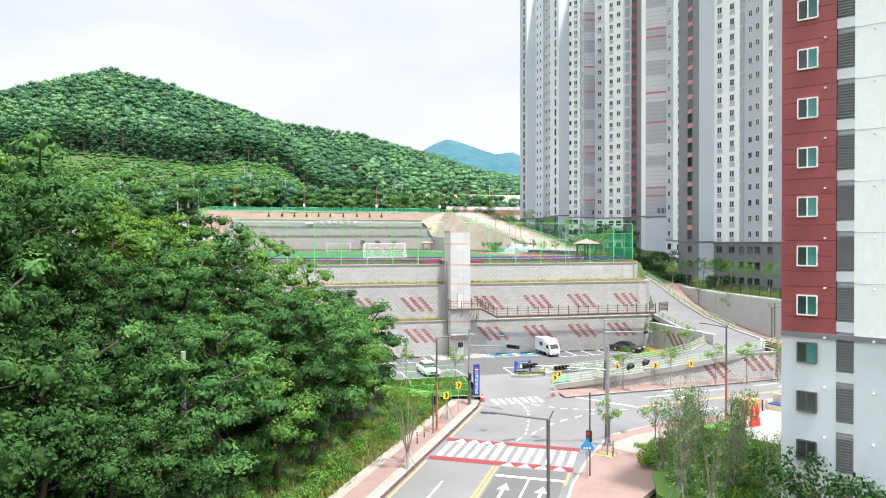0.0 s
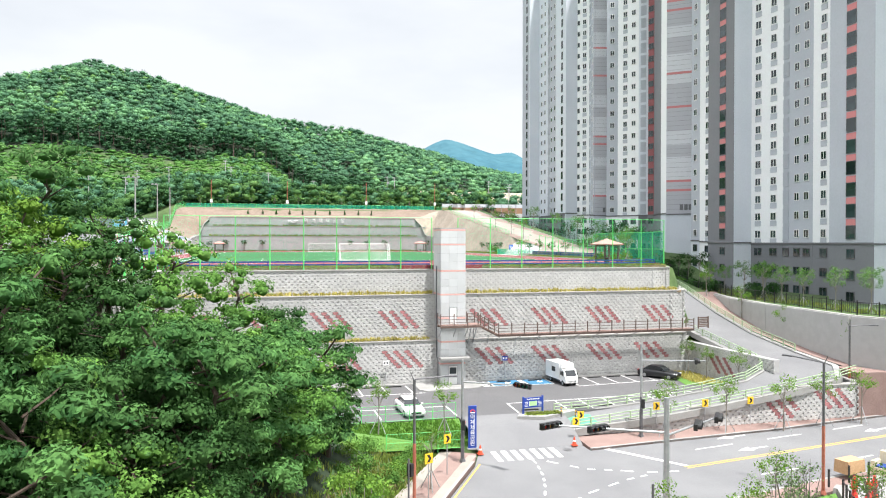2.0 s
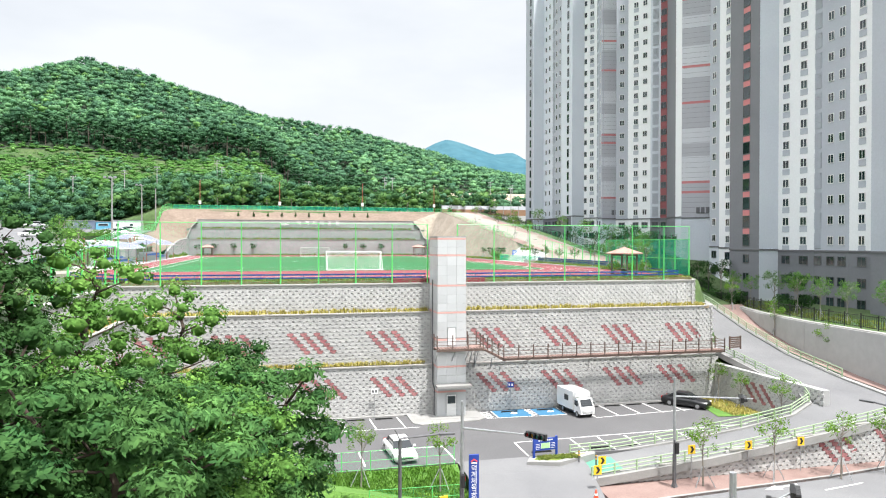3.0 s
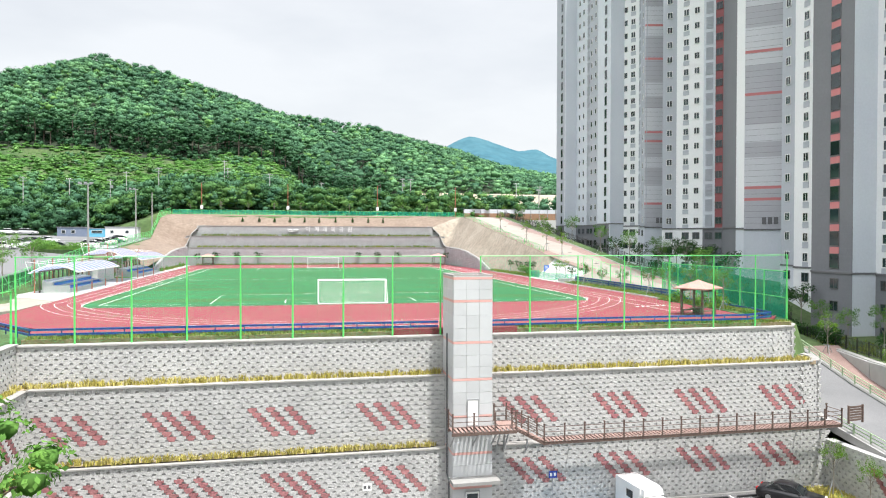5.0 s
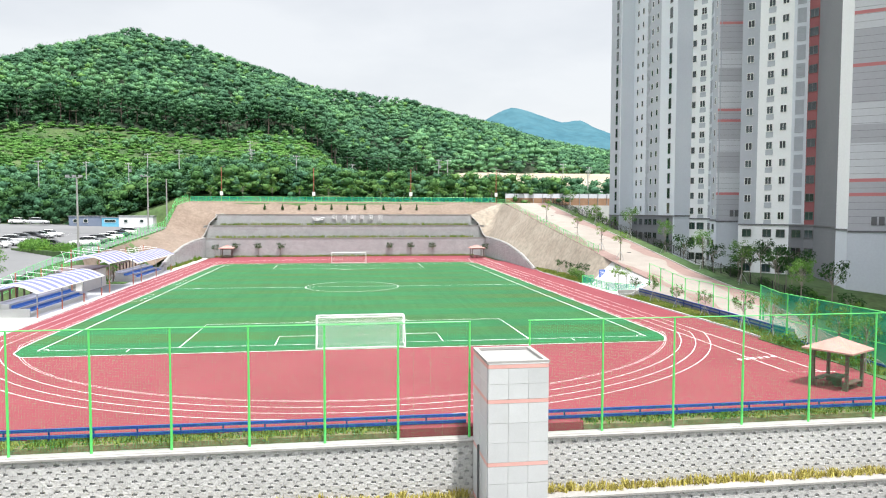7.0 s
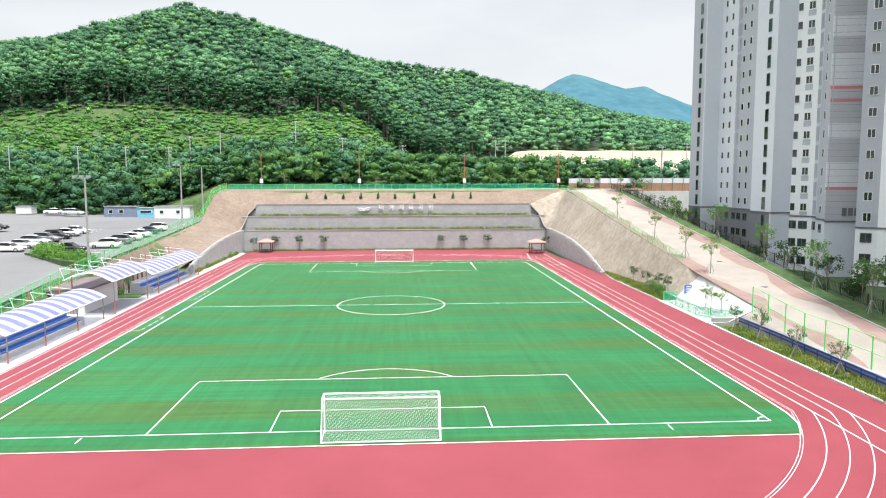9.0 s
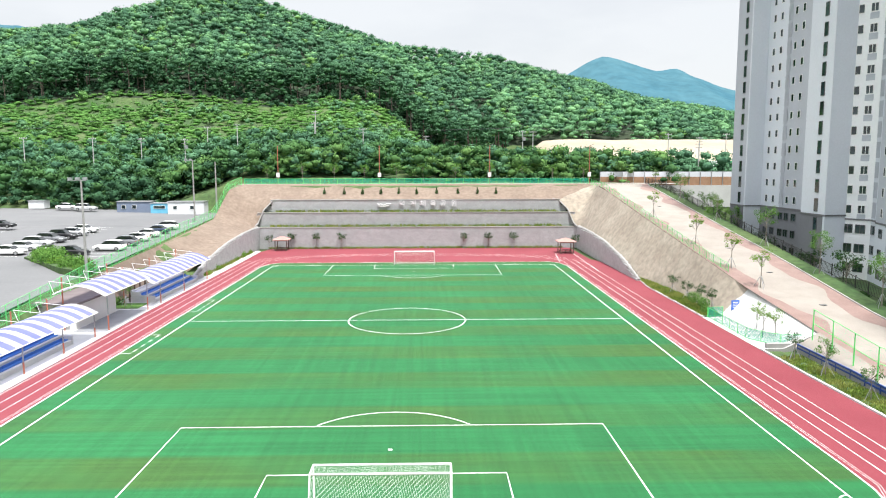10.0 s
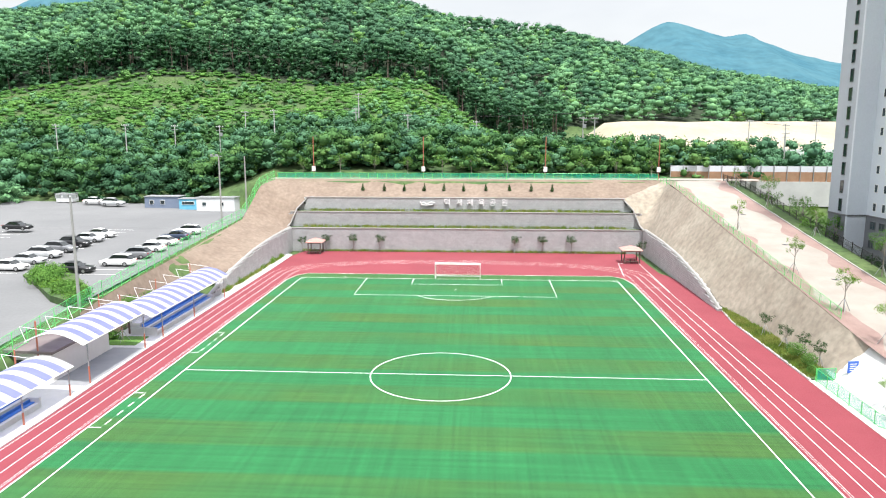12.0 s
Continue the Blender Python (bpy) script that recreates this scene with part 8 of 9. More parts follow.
tagged(MB().prism([(-54.5, 64.5), (-52.5, 68.8), (-48, 65.2), (-41.0, 56.5), (-41, 51.5), (-44, 53.5), (-49, 59)], 3.0, 4.75).make("hedge_island", M_GROUND), "kerbed green island in the car park", "traffic island", kind="structure")


def container(name, x0, x1, y, d, h, z, wall, label, windows=()):
    c = empty(name, (0, 0, 0), 0, label, "hut", "site huts")
    MB().box(((x0 + x1) / 2, y + d / 2, z + h / 2), (x1 - x0, d, h)).make("wall", wall, c)
    MB().box(((x0 + x1) / 2, y + d / 2, z + h + 0.06), (x1 - x0 + 0.3, d + 0.3, 0.12)).make("roof", M_GREY_STEEL, c)
    for wx, w, hh in windows:
        o = MB().box((wx, y - 0.03, z + 1.5), (w, 0.08, hh)).make("window", M_WHITE, c)
        MB().box((wx, y - 0.075, z + 1.5), (w - 0.15, 0.03, hh - 0.15)).make("pane", M_GLASS, o)
    return c


zh = lot2(121)
container("site_hut", -66.0, -58.6, 121.0, 3, 2.6, zh, mat("blue_grey_steel", (0.16, 0.20, 0.28), (0.19, 0.23, 0.31), 1, 0.6), "blue-grey container hut with white windows", ((-64.5, 1.0, 0.9), (-62.2, 1.0, 0.9)))
container("site_hut", -58.1, -54.3, 119.6, 2.6, 2.3, zh, mat("sky_blue_panel", (0.12, 0.42, 0.60), (0.16, 0.48, 0.66), 1, 0.5), "small bright blue kiosk", ((-56.2, 2.6, 0.7),))
container("site_hut", -53.8, -46.0, 118.0, 3, 2.7, zh, mat("white_steel", (0.66, 0.67, 0.68), (0.7, 0.71, 0.72), 1, 0.6), "white container hut with small windows", ((-52.2, 0.9, 0.8), (-48.6, 0.9, 0.8)))
container("site_hut", -88, -84.5, 126.0, 2.5, 1.7, zh + 0.9, MATS["white_steel"], "white storage box at the edge of the car park")


def mast(x, y, z, h, heads=2, label="tall pale concrete floodlight pole"):
    m = empty("floodlight_pole", (x, y, z), 0, label, "lamp post", "floodlight poles")
    MB().tube([(0, 0, 0), (0, 0, h)], [0.19, 0.11], 8).make("pole", M_CONCRETE, m)
    if heads:
        MB().box((-0.5, 0, h - 0.1), (2.2, 0.1, 0.1)).make("crossbar", M_GREY_STEEL, m)
        for k in range(heads):
            MB().box((-1.2 + k * 0.9, -0.2, h + 0.1), (0.5, 0.25, 0.35)).make("floodlight", M_GREY_STEEL, m)
    return m


mast(-39.9, 52.2, 3.6, 12.2, 3)
mast(-43.6, 104.5, 6.7, 11.8, 2)
mast(-41.3, 111.5, 7.6, 10.6, 0, "plain pale concrete pole at the car park corner")

# ---------------------------------------------------------------- apartment towers
FLOOR = 2.8
T_DARK = mat("dark_grey_render", (0.175, 0.18, 0.2), (0.205, 0.21, 0.23), 0.08, 0.85, fine=0.04, bscale=4)
T_MID = mat("mid_grey_render", (0.42, 0.445, 0.50), (0.46, 0.485, 0.54), 0.08, 0.85, fine=0.04, bscale=4)
T_LIGHT = mat("light_grey_render", (0.61, 0.645, 0.71), (0.66, 0.695, 0.75), 0.08, 0.85, fine=0.03, bscale=4)
T_WHITE = mat("white_render", (0.79, 0.805, 0.83), (0.83, 0.84, 0.86), 0.08, 0.8, fine=0.03, bscale=4)
T_PALE = mat("pale_band_render", (0.598, 0.614, 0.672), (0.647, 0.663, 0.714), 0.08, 0.8, fine=0.03, bscale=4)
T_RED = mat("red_render", (0.24, 0.075, 0.085), (0.28, 0.095, 0.1), 0.15, 0.8, fine=0.05, bscale=5)
T_PINK = mat("pink_band_render", (0.56, 0.2, 0.21), (0.6, 0.24, 0.24), 0.15, 0.8)
T_LEDGE = mat("ledge_grey", (0.15, 0.15, 0.16), None, 0.5, 0.8)
T_BAND_D = mat("band_grey_render", (0.44, 0.445, 0.485), (0.48, 0.485, 0.525), 0.08, 0.85, fine=0.04, bscale=4)
T_BAND_L = mat("band_pale_render", (0.60, 0.615, 0.655), (0.65, 0.665, 0.70), 0.08, 0.85, fine=0.04, bscale=4)


def panel_joints(m, step):
    """Fine level joints between wall panels."""
    n, l = m.node_tree.nodes, m.node_tree.links
    b = n["Principled BSDF"]
    old = b.inputs["Base Color"].links[0].from_socket
    co, sep = n.new("ShaderNodeTexCoord"), n.new("ShaderNodeSeparateXYZ")
    l.new(co.outputs["Object"], sep.inputs["Vector"])
    sc, fr, lt = n.new("ShaderNodeMath"), n.new("ShaderNodeMath"), n.new("ShaderNodeMath")
    sc.operation, sc.inputs[1].default_value = "MULTIPLY", 1.0 / step
    fr.operation = "FRACT"
    lt.operation, lt.inputs[1].default_value = "LESS_THAN", 0.04 / step
    l.new(sep.outputs["Z"], sc.inputs[0])
    l.new(sc.outputs["Value"], fr.inputs[0])
    l.new(fr.outputs["Value"], lt.inputs[0])
    mx = n.new("ShaderNodeMix")
    mx.data_type = "RGBA"
    mx.inputs["B"].default_value = (0.2, 0.2, 0.22, 1)
    l.new(lt.outputs["Value"], mx.inputs["Factor"])
    l.new(old, mx.inputs["A"])
    l.new(mx.outputs["Result"], b.inputs["Base Color"])


for m in (T_BAND_D, T_BAND_L, T_DARK):
    panel_joints(m, 0.93)
FILM = {"dark": T_DARK, "mid": T_MID, "light": T_LIGHT, "white": T_WHITE, "red": T_RED, "pale": T_PALE}


def window_meshes(w, h, panes, frame=M_WHITE):
    f = MB().box((0, 0, h / 2), (w, 0.12, 0.08)).box((0, 0, -h / 2), (w, 0.16, 0.08))
    for i in range(panes + 1):
        f.box((-w / 2 + w * i / panes, 0, 0), (0.07, 0.12, h))
    g = MB().box((0, 0.02, 0), (w - 0.04, 0.05, h - 0.04))
    return f.mesh("window_frame", frame), g.mesh("pane", M_GLASS)


WIN = {"w": window_meshes(0.95, 1.15, 2), "t": window_meshes(0.85, 1.9, 1, M_DARK_STEEL), "b": window_meshes(1.3, 1.2, 2, M_DARK_STEEL), "r": window_meshes(1.5, 1.75, 1, M_DARK_STEEL), "s": window_meshes(0.75, 1.2, 1)}
GRILLE = MB().box((0, 0, 0), (1.15, 0.06, 0.85)).mesh("grille", T_MID)
LOUV = MB().box((0, 0.02, 0), (1.25, 0.05, 2.2))
for i in range(9):
    LOUV.box((0, 0.07, -1.0 + i * 0.25), (1.2, 0.07, 0.07))
LOUV_ME = LOUV.mesh("louvre", T_MID)
LOUV_OPEN = MB().box((0, 0, 0), (1.0, 0.06, 2.0)).mesh("louvre", M_BLACK)
RED_PANEL = MB().box((0, 0, 0), (1.55, 0.05, 0.85)).mesh("spandrel", T_PINK)


def facade(tower, A, B, foot, ledge_z, top, kind, cols=(), base="dark", proud=0.0, number=False, seed=0):
    """One upright strip of a tower, from A to B on the plan (its outside to the right of the way), with window columns.
    cols: (share along the strip, type)."""
    A, B = Vector(A), Vector(B)
    d = (B - A)
    L = d.length
    d.normalize()
    out = Vector((d.y, -d.x))
    rz = math.degrees(math.atan2(d.y, d.x)) + 180
    rr = random.Random(seed)

    def slab(z0, z1, m, extra=0.0, name="wall"):
        o = out * (proud + extra)
        i = -out * 0.35
        return MB().prism([(A.x + i.x, A.y + i.y), (A.x + o.x, A.y + o.y), (B.x + o.x, B.y + o.y), (B.x + i.x, B.y + i.y)][::1], z0, z1).make(name, m, tower)

    if kind == "bands":
        slab(foot, ledge_z, FILM["light"] if base == "light" else FILM[base])
        z = ledge_z
        seqs = [("d", 4.6), ("pink", 0.45), ("d", 4.4), ("l", 1.9), ("pink", 0.45), ("l", 3.6), ("d", 3.4), ("l", 2.2), ("d", 3.0), ("pink", 0.45), ("d", 1.4), ("pink", 0.45), ("l", 4.6), ("d", 2.4), ("l", 2.8)]
        i = 0
        while z < top:
            k, h = seqs[(i + seed) % len(seqs)] if i else seqs[0]
            h = min(h, top - z)
            slab(z, z + h, {"pink": T_PINK, "d": T_BAND_D, "l": T_BAND_L}[k])
            z += h
            i += 1
    else:
        slab(foot, ledge_z, FILM[base])
        slab(ledge_z, top, FILM[kind])
    slab(ledge_z - 0.12, ledge_z + 0.12, T_LEDGE, 0.12, "ledge")
    if number:
        c = (A + B) / 2 + out * (proud + 0.05)
        for k in (-0.85, 0.0, 0.85):
            p = c + d * (-k)
            ob = MB().box((0, 0, 0), (0.62, 0.08, 1.1)).make("number_bar", T_LEDGE, tower)
            ob.matrix_basis = pose(p.x, p.y, ledge_z + 1.4, 0, 0, rz)
    n = int((top - ledge_z) / FLOOR)
    low = int((ledge_z - foot) / FLOOR)
    for share, typ in cols:
        p = A + d * (L * share) + out * (proud + 0.02)
        for f in range(-low, n):
            z = ledge_z + f * FLOOR + 1.45
            if z < foot + 1.2:
                continue
            M = pose(p.x, p.y, z, 0, 0, rz)
            if f < 0:
                fr, gl = WIN["b"] if typ != "t" else WIN["t"]
                w = place("window", fr, tower, M)
                place("pane", gl, w)
                continue
            if typ == "l":
                place("louvre", LOUV_OPEN if rr.random() < 0.12 else LOUV_ME, tower, M)
                continue
            key = "w" if typ in "wg" else typ
            fr, gl = WIN[key]
            w = place("window", fr, tower, M)
            place("pane", gl, w)
            if typ == "g":
                place("grille", GRILLE, w, Matrix.Translation((0, 0, -1.12)))
            if typ == "r":
                place("spandrel", RED_PANEL, w, Matrix.Translation((0, 0.0, 1.32)))


def tower_core(tower, pts, foot, top):
    MB().prism(pts, foot, top - 0.6).make("core", T_MID, tower)
    MB().prism([(x, y) for x, y in pts], top - 0.6, top).make("roof", T_LEDGE, tower)


TA = empty("apartment_building", (0, 0, 0), 0, "tall grey apartment tower with columns of windows and banded end panel", "apartment building", "apartment towers")
tower_core(TA, [(59.6, 95.5), (59.8, 90.6), (62.8, 90.9), (63.0, 72.0), (60.0, 71.3), (60.2, 65.8), (63.4, 66.1), (65.4, 63.0), (63.9, 57.3), (70.2, 55.9), (82, 54), (84, 70), (80, 100), (66.2, 99.6)], 0.0, 84)
facade(TA, (66, 100), (59.2, 95.7), 0, 10.1, 84, "red", ((0.6, "w"),), "dark")
facade(TA, (59.2, 95.7), (59.4, 90.2), 0, 10.1, 84, "mid", ((0.62, "t"),))
facade(TA, (59.4, 90.2), (62.4, 90.5), 0, 10.1, 84, "light", (), "light", 0.03)
facade(TA, (62.4, 90.5), (62.6, 84.1), 0, 10.1, 84, "light", ((0.32, "s"), (0.68, "s")))
facade(TA, (62.6, 84.1), (62.75, 71.5), 0, 10.1, 84, "mid", ((0.05, "l"), (0.2, "s"), (0.38, "s")), "dark", 0.03)
facade(TA, (59.6, 71.5), (59.8, 65.4), 0, 10.1, 84, "light", ((0.64, "t"),), "dark")
facade(TA, (59.8, 65.4), (63.1, 65.75), 0, 10.1, 84, "light", (), "light", 0.03)
facade(TA, (63.1, 65.75), (65.1, 62.8), 0, 9.6, 84, "white", ((0.12, "s"), (0.6, "g")), "white")
facade(TA, (65.1, 62.8), (64.7, 61.2), 0, 9.6, 84, "light", ((0.5, "l"),), "light", 0.02)
facade(TA, (64.7, 61.2), (63.4, 56.9), 0, 9.4, 84, "mid", ((0.5, "s"),), "light")
facade(TA, (63.4, 56.9), (70.2, 55.5), 0, 9.2, 84, "bands", (), "light", 0.02, True, 3)
TB = empty("apartment_building", (0, 0, 0), 0, "tall white and grey apartment tower with a red window column", "apartment building", "apartment towers")
tower_core(TB, [(63.4, 49.7), (65.4, 48.1), (68.3, 43.7), (69.9, 42.1), (70.5, 40.3), (65.4, 28.8), (64.8, 26.2), (70.6, 21.6), (70.6, 18.2), (64.3, 16.0), (64.1, 5.2), (80, 4), (86, 30), (80, 50), (70, 52)], -1, 86)
facade(TB, (63.1, 49.4), (65.1, 47.8), -1, 8.8, 86, "mid", ((0.5, "w"),), "white", 0.02)
facade(TB, (65.1, 47.8), (68, 43.4), -1, 8.8, 86, "white", ((0.36, "g"), (0.76, "w")), "white")
facade(TB, (68, 43.4), (69.5, 41.9), -1, 8.8, 86, "light", ((0.5, "l"),), "dark", 0.02)
facade(TB, (69.5, 41.9), (70.1, 40.4), -1, 8.8, 86, "red", ((0.5, "b"),), "dark")
facade(TB, (70.1, 40.4), (65, 28.9), -1, 8.8, 86, "dark", (), "dark")
facade(TB, (65, 28.9), (64.4, 25.9), -1, 8.5, 86, "white", (), "light", 0.03)
facade(TB, (64.4, 25.9), (70.3, 21.2), -1, 8.3, 86, "bands", (), "light", 0.0, True, 8)
facade(TB, (70.3, 18.0), (63.9, 16.4), -3, 3.0, 86, "mid", (), "light")
facade(TB, (63.9, 16.4), (63.8, 13.6), -3, 3.0, 86, "mid", ((0.5, "w"),), "light", 0.02)
facade(TB, (63.8, 13.6), (63.7, 5.4), -5, 2.8, 86, "white", ((0.29, "g"),), "white")
TC = empty("apartment_building", (0, 0, 0), 0, "tall grey and white apartment tower with dark lower storeys", "apartment building", "apartment towers")
tower_core(TC, [(60.2, 5.1), (60.1, -1.4), (63.2, -1.5), (64.7, -7.6), (64.6, -21.2), (60.9, -21.2), (60.9, -27.9), (64.4, -28.1), (64.7, -48), (80, -48), (82, 4.6)], -6, 88)
facade(TC, (64.5, 5.6), (59.9, 5.3), -6, 2.6, 88, "dark", (), "dark")
facade(TC, (59.9, 5.3), (59.8, -1.7), -6, 2.6, 88, "dark", ((0.58, "r"),), "dark", 0.03)
facade(TC, (59.8, -1.7), (62.9, -1.9), -6, 2.6, 88, "light", (), "light")
facade(TC, (62.9, -1.9), (64.3, -7.6), -6, 2.5, 88, "white", ((0.22, "g"), (0.7, "g")), "dark")
facade(TC, (64.3, -7.6), (64.2, -13.8), -6, 2.5, 88, "mid", ((0.1, "l"), (0.48, "w"), (0.8, "w")), "dark", 0.03)
facade(TC, (64.2, -13.8), (64.2, -21.5), -6, 2.5, 88, "white", ((0.27, "g"),), "dark")
facade(TC, (60.6, -20.9), (60.6, -28.2), -6, 2.5, 88, "mid", ((0.5, "r"),), "dark", 0.03)
facade(TC, (60.6, -28.2), (64.1, -28.4), -6, 2.4, 88, "light", (), "light")
facade(TC, (64.1, -28.4), (64.3, -38.5), -6, 2.4, 88, "white", ((0.25, "w"), (0.7, "w")), "light", 0.02)
facade(TC, (64.3, -38.5), (64.4, -48), -6, 2.4, 88, "mid", ((0.3, "w"), (0.7, "w")), "light")

# the red-panelled tower beside the start of the way
TD = empty("apartment_building", (0, 0, 0), 0, "apartment tower with red panels, white lower storeys and louvred shafts", "apartment building")
D0, DD = Vector((10.1, -84.6)), Vector((0.57, -0.82))
DN = Vector((-0.82, -0.57))
P = lambda s, o=0.0: tuple(D0 + DD * s + DN * o)
MB().prism([P(0.1, -0.3), P(14, -0.3), P(14, -14), P(0.1, -14)][::-1], -14.6, 20).make("core", T_LIGHT, TD)
M_REDPANEL = mat("red_cladding", (0.25, 0.052, 0.058), (0.285, 0.066, 0.07), 0.5, 0.6, fine=0.05, bscale=6, vary=0.07)
rzD = math.degrees(math.atan2(DD.y, DD.x)) + 180
LD = -2.6


def dslab(s0, s1, z0, z1, m, o=0.0, name="wall"):
    return MB().prism([P(s0, -0.35), P(s0, o), P(s1, o), P(s1, -0.35)], z0, z1).make(name, m, TD)


M_DWHITE = mat("blue_white_render", (0.58, 0.62, 0.70), (0.64, 0.68, 0.75), 0.12, 0.85, fine=0.03)
dslab(0, 2.8, -14.6, LD, M_DWHITE)
dslab(3.65, 14, -14.6, LD, M_DWHITE)
dslab(3.65, 14, LD, 20, T_WHITE)
dslab(2.8, 3.65, -14.6, 20, T_MID, -0.14)
dslab(0, 14, LD - 0.15, LD + 0.12, T_DARK, 0.1, "ledge")
z = LD + 0.12
while z < 19.6:
    h = 0.86
    dslab(0, 2.78, z, z + h - 0.02, M_REDPANEL, 0.04, "panel")
    z += h
for i in range(int((20 - LD) / 2.75)):
    dslab(3.65, 14, LD + 2.92 + i * 2.75, LD + 2.95 + i * 2.75, T_MID, 0.012, "joint")
WD = window_meshes(1.0, 1.08, 2)
WD_LOW = window_meshes(0.98, 1.08, 2, M_DARK_STEEL)
M_GREENPANE = MB().box((-0.24, 0.01, 0), (0.46, 0.05, 1.04)).mesh("pane", M_GLASS_GREEN)
M_DARKPANE = MB().box((0.24, 0.01, 0), (0.46, 0.05, 1.04)).mesh("pane", M_GLASS)
SHAFT = MB().box((0, 0.03, 0), (0.82, 0.04, 1.85))
for i in range(12):
    SHAFT.box((0, 0.08, -0.86 + i * 0.155), (0.8, 0.09, 0.05))
SHAFT_ME = SHAFT.mesh("louvre", T_DARK)
SPAN = MB().box((0, 0, 0), (0.86, 0.16, 0.55)).mesh("spandrel", T_LIGHT)
SPOT = MB().tube([(0, 0, 0), (0, 0.2, -0.02)], 0.06, 8).mesh("vent", T_LIGHT)
for i in range(-4, 8):
    zz = -0.95 + i * 2.75
    p = P(1.35, 0.06)
    w = place("window", WD[0] if i >= 0 else WD_LOW[0], TD, pose(p[0], p[1], zz if i >= 0 else zz + 0.1, 0, 0, rzD))
    place("pane", M_GREENPANE if i >= 0 or i == -1 else WD[1], w)
    place("pane", M_DARKPANE, w)
    q = P(3.22, -0.1)
    place("louvre", SHAFT_ME, TD, pose(q[0], q[1], zz + 0.2, 0, 0, rzD))
    place("spandrel", SPAN, TD, pose(q[0], q[1], zz - 1.1, 0, 0, rzD))
    for s in (2.25, 4.6):
        v = P(s, 0.04)
        place("vent", SPOT, TD, pose(v[0], v[1], zz + 1.0, 0, 0, rzD))

for s_, o_, h_ in ((0.4, 2.2, 1.05), (1.9, 1.7, 1.1), (4.2, 1.7, 1.0), (5.0, 1.9, 1.0)):
    at = P(s_, o_)
    young_tree(1, at[0], at[1], -14.6, 1.9 * h_, "broad-leaved young tree at the foot of the red tower", False)

# ---------------------------------------------------------------- woods on the hills
def in_sand(x, y):
    return 30 < x < 150 and 164 < y < 236


frng = np.random.default_rng(5)


def crowns(n, area, keep, height, radius, leaves, size, seed, material, name, label, lump=3, low=0.0, bare=0.0, flat=0.15, squat=0.8, spread=0.8, jit=0.5, fill=0.66, cells=None):
    """Many far crowns of leafy clumps as one mesh, standing on the hill. bare: how far up the stems stay bare."""
    rng = np.random.default_rng(seed)
    cs, ds, ss, ls = [], [], [], []
    spots = []
    for _ in range(n):
        x, y = rng.uniform(area[0], area[1]), rng.uniform(area[2], area[3])
        if not keep(x, y):
            continue
        if cells is not None:
            if (int(x // 4.3), int(y // 4.3)) in cells:
                continue
            cells.add((int(x // 4.3), int(y // 4.3)))
        z = hill(x, y) if y > 126 else land(x, y)
        h, r = rng.uniform(*height), rng.uniform(*radius)
        lumps = [(x + rng.normal() * r * 0.15, y + rng.normal() * r * 0.15, z + h, r * 0.75, r * squat * 0.75)]
        a = rng.uniform(0, 6.28)
        for i in range(lump):
            a += 6.28 / lump + rng.normal() * 0.3
            zz = max(z + bare, z + h - r * rng.uniform(0.25, 0.8) - low * h * rng.random())
            w = spread * rng.uniform(0.6, 1.1)
            lumps.append((x + math.cos(a) * r * w, y + math.sin(a) * r * w, zz, r * rng.uniform(0.35, 0.6), r * squat * rng.uniform(0.3, 0.6)))
        p, d = cloud(rng, leaves, lumps, 0.70, -0.3)
        p[:, 2] = np.maximum(p[:, 2], z + 0.1)
        cs.append(p), ds.append(d), ss.append(rng.uniform(size[0], size[1], leaves))
        ls += lumps
        spots.append((x, y, z, h))
    mesh = clumps(name, np.concatenate(cs), np.concatenate(ss), np.concatenate(ds), ls, material, seed, flat, jit, fill=fill)
    tagged(new(name, mesh), label, "forest", kind="stuff")
    return spots


# the dark and mid leaves are lightened and blued to carry distance haze
M_HILL = [leaf_mat("hill_leaf_dark", (0.051, 0.130, 0.076), (0.110, 0.236, 0.122), 0.14, 0.08, 0.13), leaf_mat("hill_leaf_mid", (0.075, 0.182, 0.092), (0.154, 0.302, 0.136), 0.14, 0.08, 0.13), leaf_mat("hill_leaf_light", (0.085, 0.190, 0.06), (0.16, 0.30, 0.09), 0.15, 0.12, 0.15), leaf_mat("shrub_leaf", (0.060, 0.160, 0.040), (0.130, 0.270, 0.066), 0.15, 0.15, 0.10)]


def wooded(x, y):
    e = 236 + 5 * noise.noise((x * 0.03, 0, 7))
    if 5 < x:
        e = lerp_table([(5, 232), (28, 200), (34, 238), (160, 238), (300, 228)], x)
    return y > e and not in_sand(x, y)


def wood_edge(x):
    """Where the tall wood begins above the cleared slope."""
    if x > 5:
        return lerp_table([(5, 232), (28, 200), (34, 238), (160, 238), (300, 228)], x)
    return 236 + 5 * noise.noise((x * 0.03, 0, 7))


def deep_wood(x, y):
    return wooded(x, y) and y > wood_edge(x) + (11 if x < 34 else 0)


def wood_rim(x, y):
    return wooded(x, y) and y <= wood_edge(x) + 13 and x < 34


